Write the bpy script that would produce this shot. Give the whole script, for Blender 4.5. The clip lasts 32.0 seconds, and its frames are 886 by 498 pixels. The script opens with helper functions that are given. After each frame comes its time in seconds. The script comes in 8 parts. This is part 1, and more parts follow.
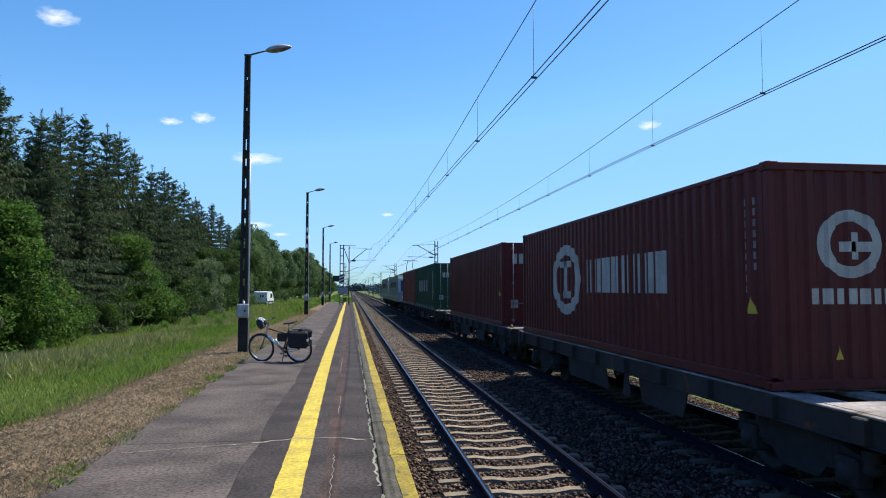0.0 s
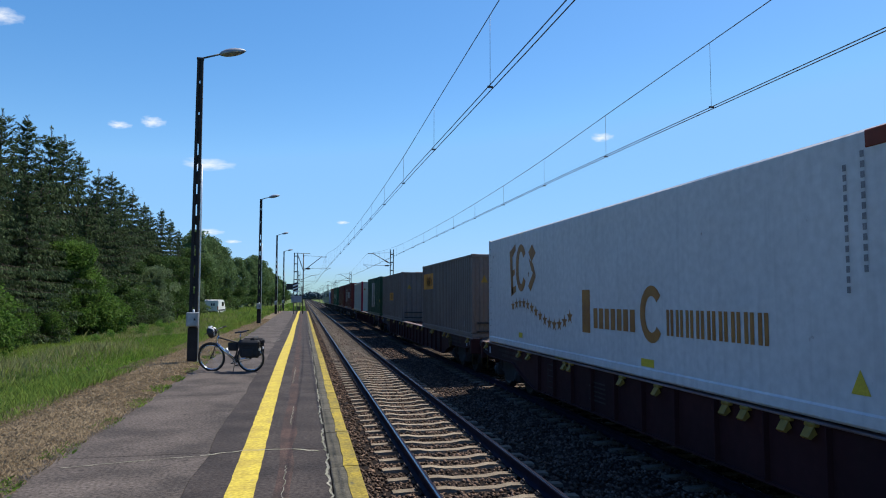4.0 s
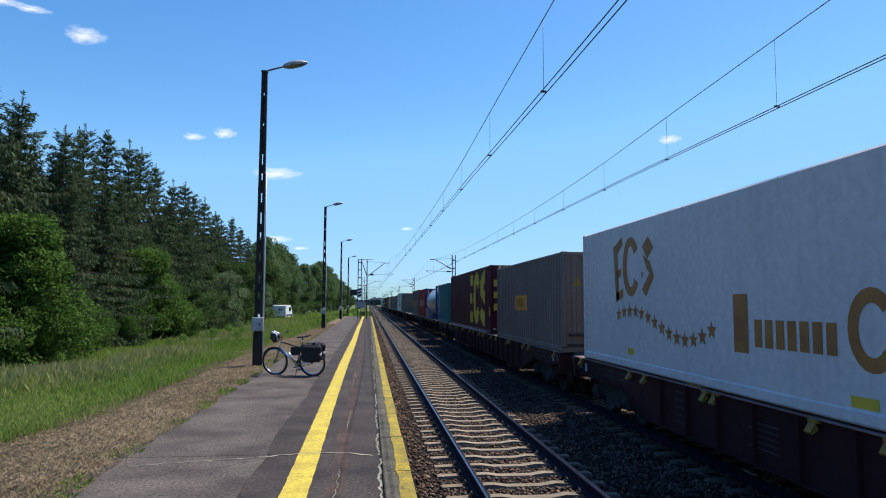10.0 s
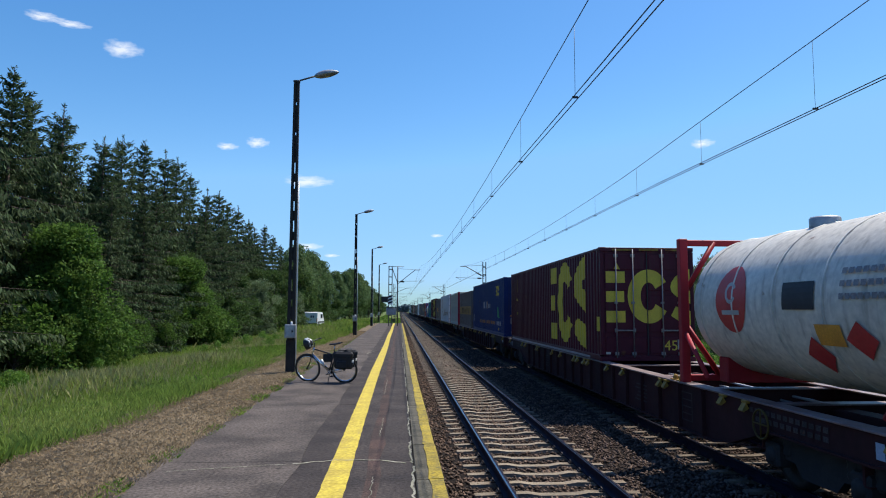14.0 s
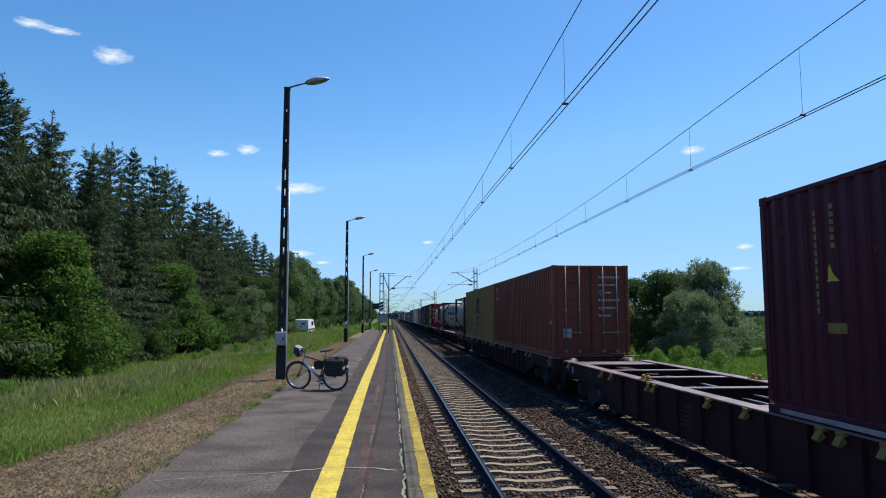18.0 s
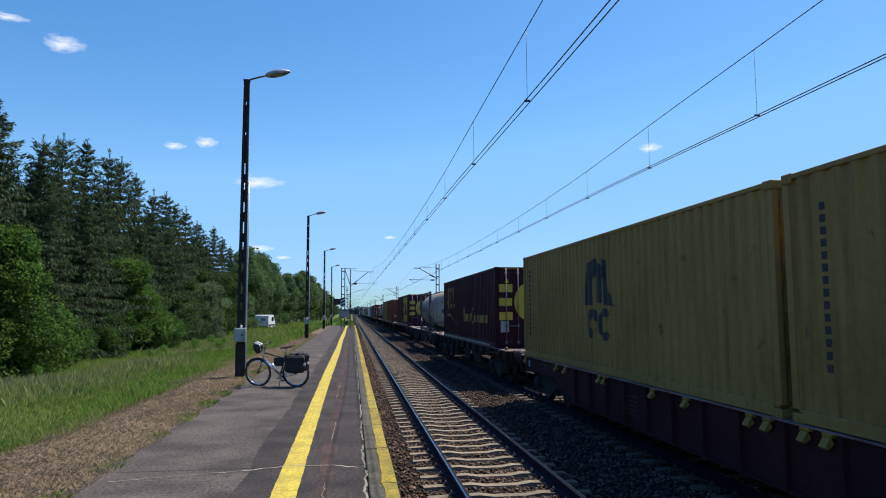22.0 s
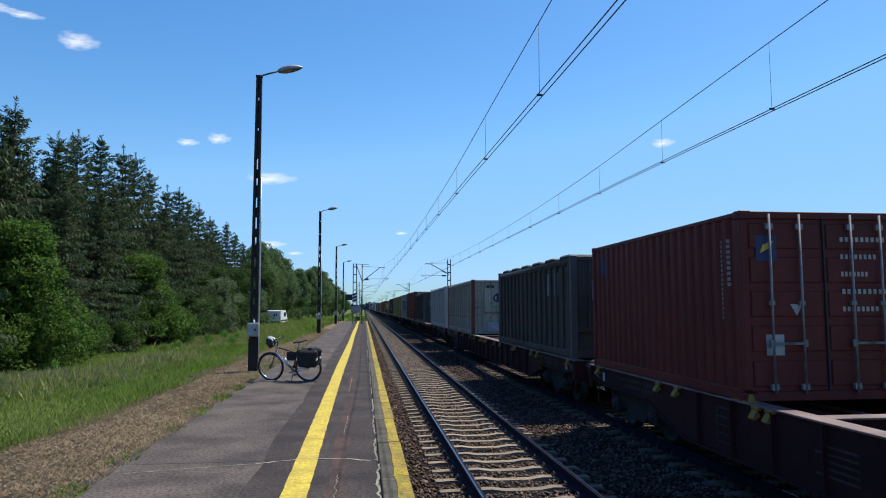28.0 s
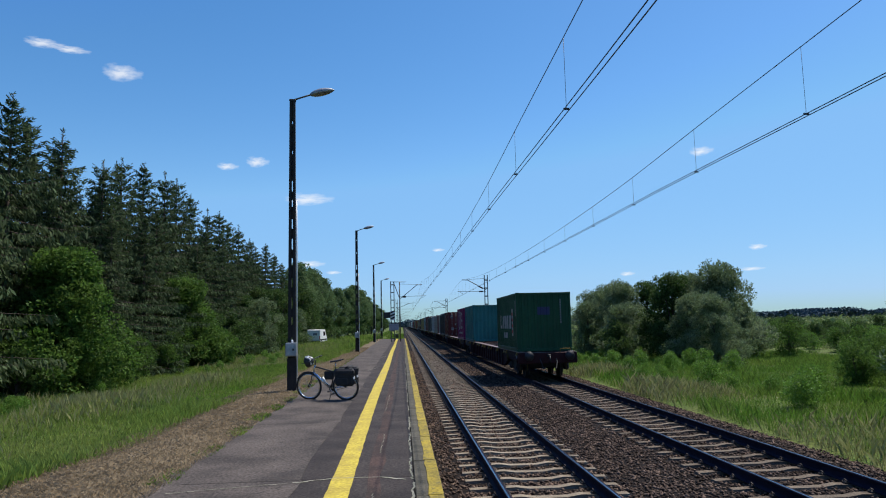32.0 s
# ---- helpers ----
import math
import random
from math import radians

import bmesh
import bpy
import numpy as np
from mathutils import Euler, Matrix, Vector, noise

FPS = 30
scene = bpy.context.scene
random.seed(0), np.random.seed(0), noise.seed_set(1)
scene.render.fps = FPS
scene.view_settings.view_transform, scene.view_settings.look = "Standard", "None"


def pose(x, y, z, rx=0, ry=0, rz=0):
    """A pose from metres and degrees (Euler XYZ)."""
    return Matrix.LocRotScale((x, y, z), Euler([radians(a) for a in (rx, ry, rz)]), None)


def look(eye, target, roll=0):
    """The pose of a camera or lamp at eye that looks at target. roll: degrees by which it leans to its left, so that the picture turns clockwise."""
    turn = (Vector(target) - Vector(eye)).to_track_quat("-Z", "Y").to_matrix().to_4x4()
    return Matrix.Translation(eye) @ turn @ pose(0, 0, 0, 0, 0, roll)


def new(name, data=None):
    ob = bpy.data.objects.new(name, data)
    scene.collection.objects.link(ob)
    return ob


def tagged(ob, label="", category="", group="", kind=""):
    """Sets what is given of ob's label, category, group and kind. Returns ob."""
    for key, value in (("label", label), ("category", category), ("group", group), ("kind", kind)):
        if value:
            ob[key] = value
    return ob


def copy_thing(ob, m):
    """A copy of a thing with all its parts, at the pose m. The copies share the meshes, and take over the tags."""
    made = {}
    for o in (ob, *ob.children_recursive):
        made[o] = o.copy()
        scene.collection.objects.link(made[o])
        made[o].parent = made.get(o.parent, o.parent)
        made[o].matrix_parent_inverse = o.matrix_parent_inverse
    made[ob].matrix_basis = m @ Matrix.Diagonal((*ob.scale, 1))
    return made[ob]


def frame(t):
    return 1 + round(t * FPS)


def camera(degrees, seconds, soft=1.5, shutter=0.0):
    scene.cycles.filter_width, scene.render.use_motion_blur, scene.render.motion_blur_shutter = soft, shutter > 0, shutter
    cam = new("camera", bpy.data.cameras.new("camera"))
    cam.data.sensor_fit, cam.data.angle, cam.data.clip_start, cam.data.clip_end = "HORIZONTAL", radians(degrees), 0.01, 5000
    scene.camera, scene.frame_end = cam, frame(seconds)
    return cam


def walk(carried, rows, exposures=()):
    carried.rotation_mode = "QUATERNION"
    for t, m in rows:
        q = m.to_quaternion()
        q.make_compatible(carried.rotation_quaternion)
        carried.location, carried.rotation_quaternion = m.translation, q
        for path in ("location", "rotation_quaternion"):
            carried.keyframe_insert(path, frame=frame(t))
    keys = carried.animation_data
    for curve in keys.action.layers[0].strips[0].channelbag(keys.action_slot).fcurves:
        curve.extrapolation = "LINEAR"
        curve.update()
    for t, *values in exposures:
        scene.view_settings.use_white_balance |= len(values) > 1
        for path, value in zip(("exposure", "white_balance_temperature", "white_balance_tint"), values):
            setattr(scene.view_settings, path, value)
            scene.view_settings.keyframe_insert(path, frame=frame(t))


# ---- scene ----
import itertools

EXPOSURES = ((0.0, 0.58), (1.0, 0.78), (2.0, 0.56), (3.0, 0.46), (4.0, 0.38), (7.0, 0.42), (8.0, 0.38), (9.0, 0.54), (10.0, 0.52), (13.0, 0.46), (22.0, 0.42), (25.0, 0.48), (28.0, 0.42), (31.0, 0.30), (32.0, 0.24))
cam = camera(66.36, 32.0, soft=1.05)
PATH = [
    (0.0, pose(-0.113, -0.032, 1.889, 93.38, 0.00, -7.83)),
    (0.5, pose(-0.083, -0.029, 1.881, 92.01, 0.28, -6.27)),
    (1.0, pose(-0.098, 0.015, 1.875, 91.89, 0.02, -7.45)),
    (1.5, pose(-0.118, 0.008, 1.895, 94.18, 0.02, -12.81)),
    (2.0, pose(-0.128, 0.035, 1.887, 94.89, 0.18, -16.34)),
    (2.5, pose(-0.113, 0.034, 1.890, 95.31, 0.10, -18.41)),
    (3.0, pose(-0.134, 0.004, 1.885, 95.57, 0.00, -15.61)),
    (3.5, pose(-0.139, 0.002, 1.869, 94.73, -0.17, -12.39)),
    (4.0, pose(-0.109, 0.007, 1.883, 94.11, -0.10, -11.59)),
    (4.5, pose(-0.091, 0.017, 1.874, 93.86, -0.25, -11.72)),
    (6.5, pose(0.106, -0.016, 1.891, 94.85, 0.07, -7.72)),
    (7.0, pose(0.097, 0.008, 1.882, 95.19, -0.05, -7.03)),
    (7.5, pose(0.096, 0.008, 1.889, 95.15, 0.03, -6.43)),
    (8.0, pose(0.078, -0.007, 1.879, 94.53, -0.05, -6.33)),
    (8.5, pose(0.057, -0.023, 1.895, 93.91, 0.13, -6.52)),
    (9.0, pose(0.039, -0.007, 1.886, 93.99, -0.11, -6.99)),
    (9.5, pose(0.024, -0.011, 1.885, 94.26, -0.04, -7.29)),
    (10.0, pose(0.031, -0.019, 1.891, 94.58, -0.24, -6.24)),
    (10.5, pose(0.018, -0.004, 1.883, 94.86, -0.62, -5.27)),
    (11.0, pose(0.019, -0.009, 1.890, 95.07, -0.45, -4.65)),
    (11.5, pose(0.025, 0.011, 1.887, 95.23, -0.18, -4.40)),
    (12.0, pose(0.021, 0.013, 1.891, 95.23, -0.16, -4.53)),
    (12.5, pose(0.018, 0.011, 1.885, 95.26, -0.39, -4.93)),
    (13.0, pose(0.017, 0.006, 1.889, 95.29, -0.47, -5.19)),
    (13.5, pose(0.007, -0.003, 1.897, 95.22, -0.51, -5.05)),
    (14.0, pose(0.009, -0.011, 1.897, 95.14, -0.18, -3.68)),
    (14.5, pose(0.011, -0.008, 1.898, 95.12, 0.17, -2.90)),
    (16.5, pose(-0.000, 0.000, 1.885, 95.22, -0.39, -3.73)),
    (17.0, pose(-0.008, 0.002, 1.895, 95.30, -0.35, -3.79)),
    (17.5, pose(0.006, 0.002, 1.893, 95.58, -0.07, -3.82)),
    (18.0, pose(0.017, -0.003, 1.893, 95.70, 0.04, -4.41)),
    (18.5, pose(0.036, -0.005, 1.903, 95.64, 0.33, -5.02)),
    (19.0, pose(0.025, -0.003, 1.887, 95.46, 0.14, -5.61)),
    (19.5, pose(0.024, 0.010, 1.885, 95.26, 0.17, -6.11)),
    (20.0, pose(0.006, 0.007, 1.892, 95.22, 0.16, -6.71)),
    (20.5, pose(0.019, 0.013, 1.899, 95.31, 0.09, -7.07)),
    (21.0, pose(0.004, 0.013, 1.887, 95.47, -0.38, -7.42)),
    (21.5, pose(0.003, 0.004, 1.890, 95.52, -0.61, -7.57)),
    (22.0, pose(0.014, 0.011, 1.906, 95.29, 0.20, -7.61)),
    (22.5, pose(0.032, 0.008, 1.893, 95.17, 1.29, -7.53)),
    (23.0, pose(0.023, 0.005, 1.898, 95.20, 1.21, -7.51)),
    (23.5, pose(0.029, -0.022, 1.906, 95.23, 1.34, -7.30)),
    (24.0, pose(0.025, -0.009, 1.902, 95.32, 1.21, -7.00)),
    (24.5, pose(0.023, -0.006, 1.899, 95.22, 0.33, -6.96)),
    (25.0, pose(0.011, 0.025, 1.895, 95.15, -0.09, -7.09)),
    (25.5, pose(-0.001, 0.017, 1.884, 95.15, -0.17, -6.98)),
    (27.5, pose(0.001, 0.019, 1.881, 94.94, -0.05, -6.78)),
    (28.0, pose(0.005, 0.008, 1.888, 94.94, 0.10, -6.65)),
    (28.5, pose(-0.008, 0.024, 1.893, 95.17, -0.41, -6.82)),
    (29.0, pose(-0.004, 0.025, 1.883, 95.41, -0.87, -7.23)),
    (29.5, pose(-0.004, -0.014, 1.896, 95.57, -0.85, -7.46)),
    (30.0, pose(0.000, -0.002, 1.893, 95.75, -0.84, -7.58)),
    (30.5, pose(0.002, -0.033, 1.899, 96.02, -0.45, -7.26)),
    (31.0, pose(0.012, -0.025, 1.901, 96.26, 0.23, -5.62)),
    (31.5, pose(0.065, -0.045, 1.907, 96.26, 1.07, -4.32)),
    (32.0, pose(0.095, -0.030, 1.895, 96.34, 1.28, -3.39)),
]
walk(cam, PATH, EXPOSURES)

# ---- light: clear summer sky, high sun beyond the train ----
SUN_DIR = Vector((0.46, 0.28, 1.0)).normalized()
world = bpy.data.worlds.new("summer_sky")
scene.world = world
world.use_nodes = True
sky = world.node_tree.nodes.new("ShaderNodeTexSky")
sky.sky_type, sky.sun_disc = "NISHITA", False
sky.sun_elevation = math.asin(SUN_DIR.z)
sky.sun_rotation = math.atan2(SUN_DIR.x, SUN_DIR.y)
sky.altitude, sky.air_density, sky.dust_density, sky.ozone_density = 100, 1.0, 0.45, 2.5
back = world.node_tree.nodes["Background"]
tint = world.node_tree.nodes.new("ShaderNodeHueSaturation")
tint.inputs["Saturation"].default_value = 1.31
world.node_tree.links.new(sky.outputs[0], tint.inputs["Color"])
# clear dry air: the sky stays blue down to the horizon
clear = world.node_tree.nodes.new("ShaderNodeMix")
clear.data_type, clear.blend_type = "RGBA", "DARKEN"
clear.inputs[0].default_value = 0.8
clear.inputs[7].default_value = (1.60, 3.40, 6.0, 1.0)
world.node_tree.links.new(tint.outputs[0], clear.inputs[6])
pure = world.node_tree.nodes.new("ShaderNodeMix")
pure.data_type, pure.blend_type = "RGBA", "LIGHTEN"
pure.inputs[0].default_value = 0.6
pure.inputs[7].default_value = (0.0, 0.0, 4.4, 1.0)
world.node_tree.links.new(clear.outputs[2], pure.inputs[6])
world.node_tree.links.new(pure.outputs[2], back.inputs[0])
back.inputs[1].default_value = 0.128
sun = new("sun", bpy.data.lights.new("sun", "SUN"))
sun.data.energy, sun.data.angle, sun.data.color = 5.0, radians(0.53), (1.0, 0.95, 0.87)
sun.matrix_world = look(SUN_DIR * 50, (0, 0, 0))

# ---- small geometry kit ----
TRACK1, TRACK2, RAIL_Z = 2.31, 6.31, -0.534   # track centres and rail top; the platform top is z = 0
DECK_Z = RAIL_Z + 1.15                        # underside of the containers


class Shape:
    """Collects vertices and faces of one part."""

    def __init__(self):
        self.v, self.f, self.s = [], [], []

    def add(self, verts, faces, smooth=False):
        n = len(self.v)
        self.v += [tuple(p) for p in verts]
        self.f += [tuple(i + n for i in f) for f in faces]
        self.s += [smooth] * len(faces)
        return self

    def box(self, x0, x1, y0, y1, z0, z1, c=0.0):
        """A box; c: chamfer of its edges."""
        if c <= 0:
            v = [(x, y, z) for z in (z0, z1) for y in (y0, y1) for x in (x0, x1)]
            return self.add(v, [(0, 2, 3, 1), (4, 5, 7, 6), (0, 1, 5, 4), (2, 6, 7, 3), (0, 4, 6, 2), (1, 3, 7, 5)])
        lo, hi, v, idx = (x0, y0, z0), (x1, y1, z1), [], {}
        for cx in (0, 1):
            for cy in (0, 1):
                for cz in (0, 1):
                    for a in range(3):
                        p = []
                        for k, b in enumerate((cx, cy, cz)):
                            e = (lo[k], hi[k])[b]
                            p.append(e if k == a else e + (c if b == 0 else -c))
                        idx[cx, cy, cz, a] = len(v)
                        v.append(p)
        f = []
        for a in range(3):
            b, d = (a + 1) % 3, (a + 2) % 3
            for e in (0, 1):
                q = []
                for i, j in ((0, 0), (1, 0), (1, 1), (0, 1)):
                    k = [0, 0, 0]
                    k[a], k[b], k[d] = e, i, j
                    q.append(idx[(*k, a)])
                f.append(q if e else q[::-1])
            for i in (0, 1):
                for j in (0, 1):
                    k0, k1 = [0, 0, 0], [0, 0, 0]
                    k0[a], k1[a] = 0, 1
                    k0[b] = k1[b] = i
                    k0[d] = k1[d] = j
                    f.append((idx[(*k0, b)], idx[(*k1, b)], idx[(*k1, d)], idx[(*k0, d)]))
        for k in itertools.product((0, 1), repeat=3):
            f.append(tuple(idx[(*k, a)] for a in range(3)))
        return self.add(v, f)

    def tube(self, path, r, seg=8, closed=False, caps=True):
        """A round bar along the points of path; r: one radius or one a point."""
        path = [Vector(p) for p in path]
        n = len(path)
        rs = r if isinstance(r, (list, tuple)) else [r] * n
        v, f, up = [], [], None
        for i, p in enumerate(path):
            a = path[(i - 1) % n] if (i or closed) else p
            b = path[(i + 1) % n] if (i < n - 1 or closed) else p
            t = (b - a).normalized()
            if up is None:
                up = Vector((0, 0, 1)) if abs(t.z) < 0.9 else Vector((1, 0, 0))
            s = t.cross(up).normalized()
            up = s.cross(t).normalized()
            for k in range(seg):
                w = 2 * math.pi * k / seg
                v.append(p + (s * math.cos(w) + up * math.sin(w)) * rs[i])
        for i in range(n if closed else n - 1):
            j = (i + 1) % n
            for k in range(seg):
                l = (k + 1) % seg
                f.append((i * seg + k, i * seg + l, j * seg + l, j * seg + k))
        self.add(v, f, True)
        if caps and not closed:
            m = len(self.v) - n * seg
            self.f += [tuple(m + k for k in range(seg))[::-1], tuple(m + (n - 1) * seg + k for k in range(seg))]
            self.s += [False, False]
        return self

    def lathe(self, profile, at, axis="y", seg=24):
        """Turns (radius, place) pairs round an axis through at."""
        v, f, n = [], [], len(profile)
        for r, h in profile:
            for k in range(seg):
                w = 2 * math.pi * k / seg
                a, b = r * math.cos(w), r * math.sin(w)
                q = {"x": (h, a, b), "y": (a, h, b), "z": (a, b, h)}[axis]
                v.append([q[i] + at[i] for i in range(3)])
        for i in range(n - 1):
            for k in range(seg):
                l = (k + 1) % seg
                f.append((i * seg + k, i * seg + l, (i + 1) * seg + l, (i + 1) * seg + k))
        return self.add(v, f, True)

    def prism(self, outline, place, d0, d1):
        """An outline (u, v) between the depths d0 and d1; place(u, v, d) gives the point."""
        n = len(outline)
        v = [place(a, b, d) for d in (d0, d1) for a, b in outline]
        f = [tuple(range(n))[::-1], tuple(range(n, 2 * n))]
        f += [(i, (i + 1) % n, n + (i + 1) % n, n + i) for i in range(n)]
        return self.add(v, f)

    def mesh(self, name):
        me = bpy.data.meshes.new(name)
        me.from_pydata(self.v, [], self.f)
        if any(self.s):
            me.polygons.foreach_set("use_smooth", self.s)
        me.update()
        return me


def quick_mesh(name, verts, faces, smooth=False):
    """A mesh from arrays: n x 3 vertices, m x 3 or m x 4 corners."""
    verts, faces = np.asarray(verts, np.float32), np.asarray(faces, np.int32)
    me = bpy.data.meshes.new(name)
    k = faces.shape[1]
    me.vertices.add(len(verts))
    me.vertices.foreach_set("co", verts.ravel())
    me.loops.add(faces.size)
    me.loops.foreach_set("vertex_index", faces.ravel())
    me.polygons.add(len(faces))
    me.polygons.foreach_set("loop_start", np.arange(0, faces.size, k, dtype=np.int32))
    me.polygons.foreach_set("loop_total", np.full(len(faces), k, np.int32))
    if smooth:
        me.polygons.foreach_set("use_smooth", np.ones(len(faces), bool))
    me.update(calc_edges=True)
    me.validate()
    return me


def part(name, shape, material, parent, label="", at=None):
    """Links a shape or a mesh as ONE object under a thing or a part."""
    me = shape.mesh(name) if isinstance(shape, Shape) else shape
    if material is not None and not me.materials:
        me.materials.append(material)
    ob = new(name, me)
    ob.parent = parent
    if at is not None:
        ob.matrix_basis = at
    return tagged(ob, label)


def thing(name, m, label, category, group="", kind=""):
    ob = new(name)
    ob.matrix_basis = m
    return tagged(ob, label, category, group, kind)


def piece(name, shape, material, label, category="", kind="structure", m=None):
    me = shape.mesh(name) if isinstance(shape, Shape) else shape
    if not me.materials:
        me.materials.append(material)
    ob = new(name, me)
    if m is not None:
        ob.matrix_basis = m
    return tagged(ob, label, category, "", kind)


# ---- materials ----
def surface(name, c1, c2, scale=3.0, rough=0.6, metal=0.0, bump=0.0, bump_scale=40.0, streaks=0.0, streak_col=(0.05, 0.035, 0.025),
            spots=0.0, spot_col=(0.13, 0.05, 0.02), spot_scale=6.0, vary=0.0, island=False, leaf=0.0, coords="Object", grain=0.18, spec=0.5, grain_scale=0.0):
    """A worn surface: two colours mixed by coarse and fine noise, streaks that run down, spots, relief."""
    ma = bpy.data.materials.new(name)
    ma.use_nodes = True
    nt = ma.node_tree
    N, Lk = nt.nodes, nt.links
    bsdf = N["Principled BSDF"]
    tc = N.new("ShaderNodeTexCoord")
    co = tc.outputs[coords]

    def noise_of(sc, detail=4.0, stretch=None):
        n = N.new("ShaderNodeTexNoise")
        n.inputs["Scale"].default_value, n.inputs["Detail"].default_value = sc, detail
        if stretch:
            mp = N.new("ShaderNodeMapping")
            mp.inputs["Scale"].default_value = stretch
            Lk.new(co, mp.inputs[0])
            Lk.new(mp.outputs[0], n.inputs["Vector"])
        else:
            Lk.new(co, n.inputs["Vector"])
        return n.outputs["Fac"]

    def ramp(fac, lo, hi):
        r = N.new("ShaderNodeMapRange")
        r.inputs[1].default_value, r.inputs[2].default_value = lo, hi
        Lk.new(fac, r.inputs[0])
        return r.outputs[0]

    def mix(fac, a, b, mode="MIX", amount=None):
        m = N.new("ShaderNodeMix")
        m.data_type, m.blend_type = "RGBA", mode
        for sock, val in ((m.inputs[0], fac if amount is None else amount), (m.inputs[6], a), (m.inputs[7], b)):
            if hasattr(val, "is_linked"):
                Lk.new(val, sock)
            else:
                sock.default_value = val if isinstance(val, (int, float)) else (*val, 1.0)
        return m.outputs[2]

    col = mix(ramp(noise_of(scale), 0.35, 0.65), c1, c2)
    if grain:
        g = ramp(noise_of(grain_scale or scale * 14, 3.0), 0.3, 0.7)
        gm = N.new("ShaderNodeMapRange")
        gm.inputs[3].default_value, gm.inputs[4].default_value = 1 - grain, 1 + grain
        Lk.new(g, gm.inputs[0])
        gc = N.new("ShaderNodeCombineColor")
        for i in range(3):
            Lk.new(gm.outputs[0], gc.inputs[i])
        col = mix(None, col, gc.outputs[0], "MULTIPLY", 1.0)
    if streaks:
        f = ramp(noise_of(1.0, 5.0, (9.0, 9.0, 0.55)), 0.52, 0.8)
        fm = N.new("ShaderNodeMath")
        fm.operation = "MULTIPLY"
        fm.inputs[1].default_value = streaks
        Lk.new(f, fm.inputs[0])
        col = mix(fm.outputs[0], col, streak_col)
    if spots:
        f = ramp(noise_of(spot_scale, 6.0), 0.74 - 0.16 * spots, 0.80 - 0.12 * spots)
        col = mix(f, col, spot_col)
    if vary:
        if island:
            src = N.new("ShaderNodeNewGeometry").outputs["Random Per Island"]
        else:
            src = N.new("ShaderNodeObjectInfo").outputs["Random"]
        vm = N.new("ShaderNodeMapRange")
        vm.inputs[3].default_value, vm.inputs[4].default_value = 1 - vary, 1 + vary
        Lk.new(src, vm.inputs[0])
        vc = N.new("ShaderNodeCombineColor")
        for i in range(3):
            Lk.new(vm.outputs[0], vc.inputs[i])
        col = mix(None, col, vc.outputs[0], "MULTIPLY", 1.0)
    Lk.new(col, bsdf.inputs["Base Color"])
    bsdf.inputs["Metallic"].default_value = metal
    bsdf.inputs["Specular IOR Level"].default_value = spec
    rr = N.new("ShaderNodeMapRange")
    rr.inputs[3].default_value, rr.inputs[4].default_value = max(0.03, rough - 0.1), min(1.0, rough + 0.1)
    Lk.new(noise_of(scale * 5), rr.inputs[0])
    Lk.new(rr.outputs[0], bsdf.inputs["Roughness"])
    if bump:
        b = N.new("ShaderNodeBump")
        b.inputs["Strength"].default_value, b.inputs["Distance"].default_value = 1.0, bump
        Lk.new(noise_of(bump_scale, 4.0), b.inputs["Height"])
        Lk.new(b.outputs[0], bsdf.inputs["Normal"])
    if leaf:
        tl = N.new("ShaderNodeBsdfTranslucent")
        Lk.new(col, tl.inputs[0])
        ms = N.new("ShaderNodeMixShader")
        ms.inputs[0].default_value = leaf
        out = N["Material Output"]
        Lk.new(bsdf.outputs[0], ms.inputs[1])
        Lk.new(tl.outputs[0], ms.inputs[2])
        Lk.new(ms.outputs[0], out.inputs[0])
    return ma


def paint(name, c, fade=0.75, rough=0.5, streaks=0.35, spots=0.25, vary=0.0):
    c2 = tuple(x * fade for x in c)
    return surface(name, c, c2, 0.6, rough, bump=0.002, bump_scale=8.0, streaks=streaks, spots=spots, spot_scale=3.0, vary=vary, grain=0.08, spec=0.18)


ASPHALT = surface("asphalt_dark", (0.050, 0.040, 0.035), (0.027, 0.022, 0.020), 1.2, 0.92, bump=0.006, bump_scale=55, spots=0.52, spot_col=(0.072, 0.058, 0.049), spot_scale=8.0, grain=0.55, spec=0.2, grain_scale=26)
ASPHALT_GREY = surface("asphalt_worn_grey", (0.098, 0.080, 0.068), (0.046, 0.038, 0.033), 1.1, 0.94, bump=0.007, bump_scale=55, spots=0.60, spot_col=(0.028, 0.024, 0.021), spot_scale=8.0, grain=0.55, spec=0.2, grain_scale=26)
ASPHALT_BROWN = surface("asphalt_patched_brown", (0.068, 0.042, 0.034), (0.036, 0.026, 0.022), 2.0, 0.94, bump=0.006, bump_scale=60, grain=0.5, spec=0.2, grain_scale=45)
CONCRETE = surface("edge_concrete", (0.098, 0.086, 0.062), (0.050, 0.046, 0.033), 3.0, 0.92, bump=0.004, bump_scale=50, spots=0.5, spot_col=(0.045, 0.050, 0.022), spot_scale=4.0, grain=0.45, vary=0.15, spec=0.2, grain_scale=40)
YELLOW = surface("yellow_road_paint", (0.475, 0.365, 0.042), (0.365, 0.275, 0.040), 3.0, 0.8, bump=0.003, bump_scale=60, spots=0.72, spot_col=(0.27, 0.21, 0.08), spot_scale=11.0, grain=0.3, spec=0.3, grain_scale=22)
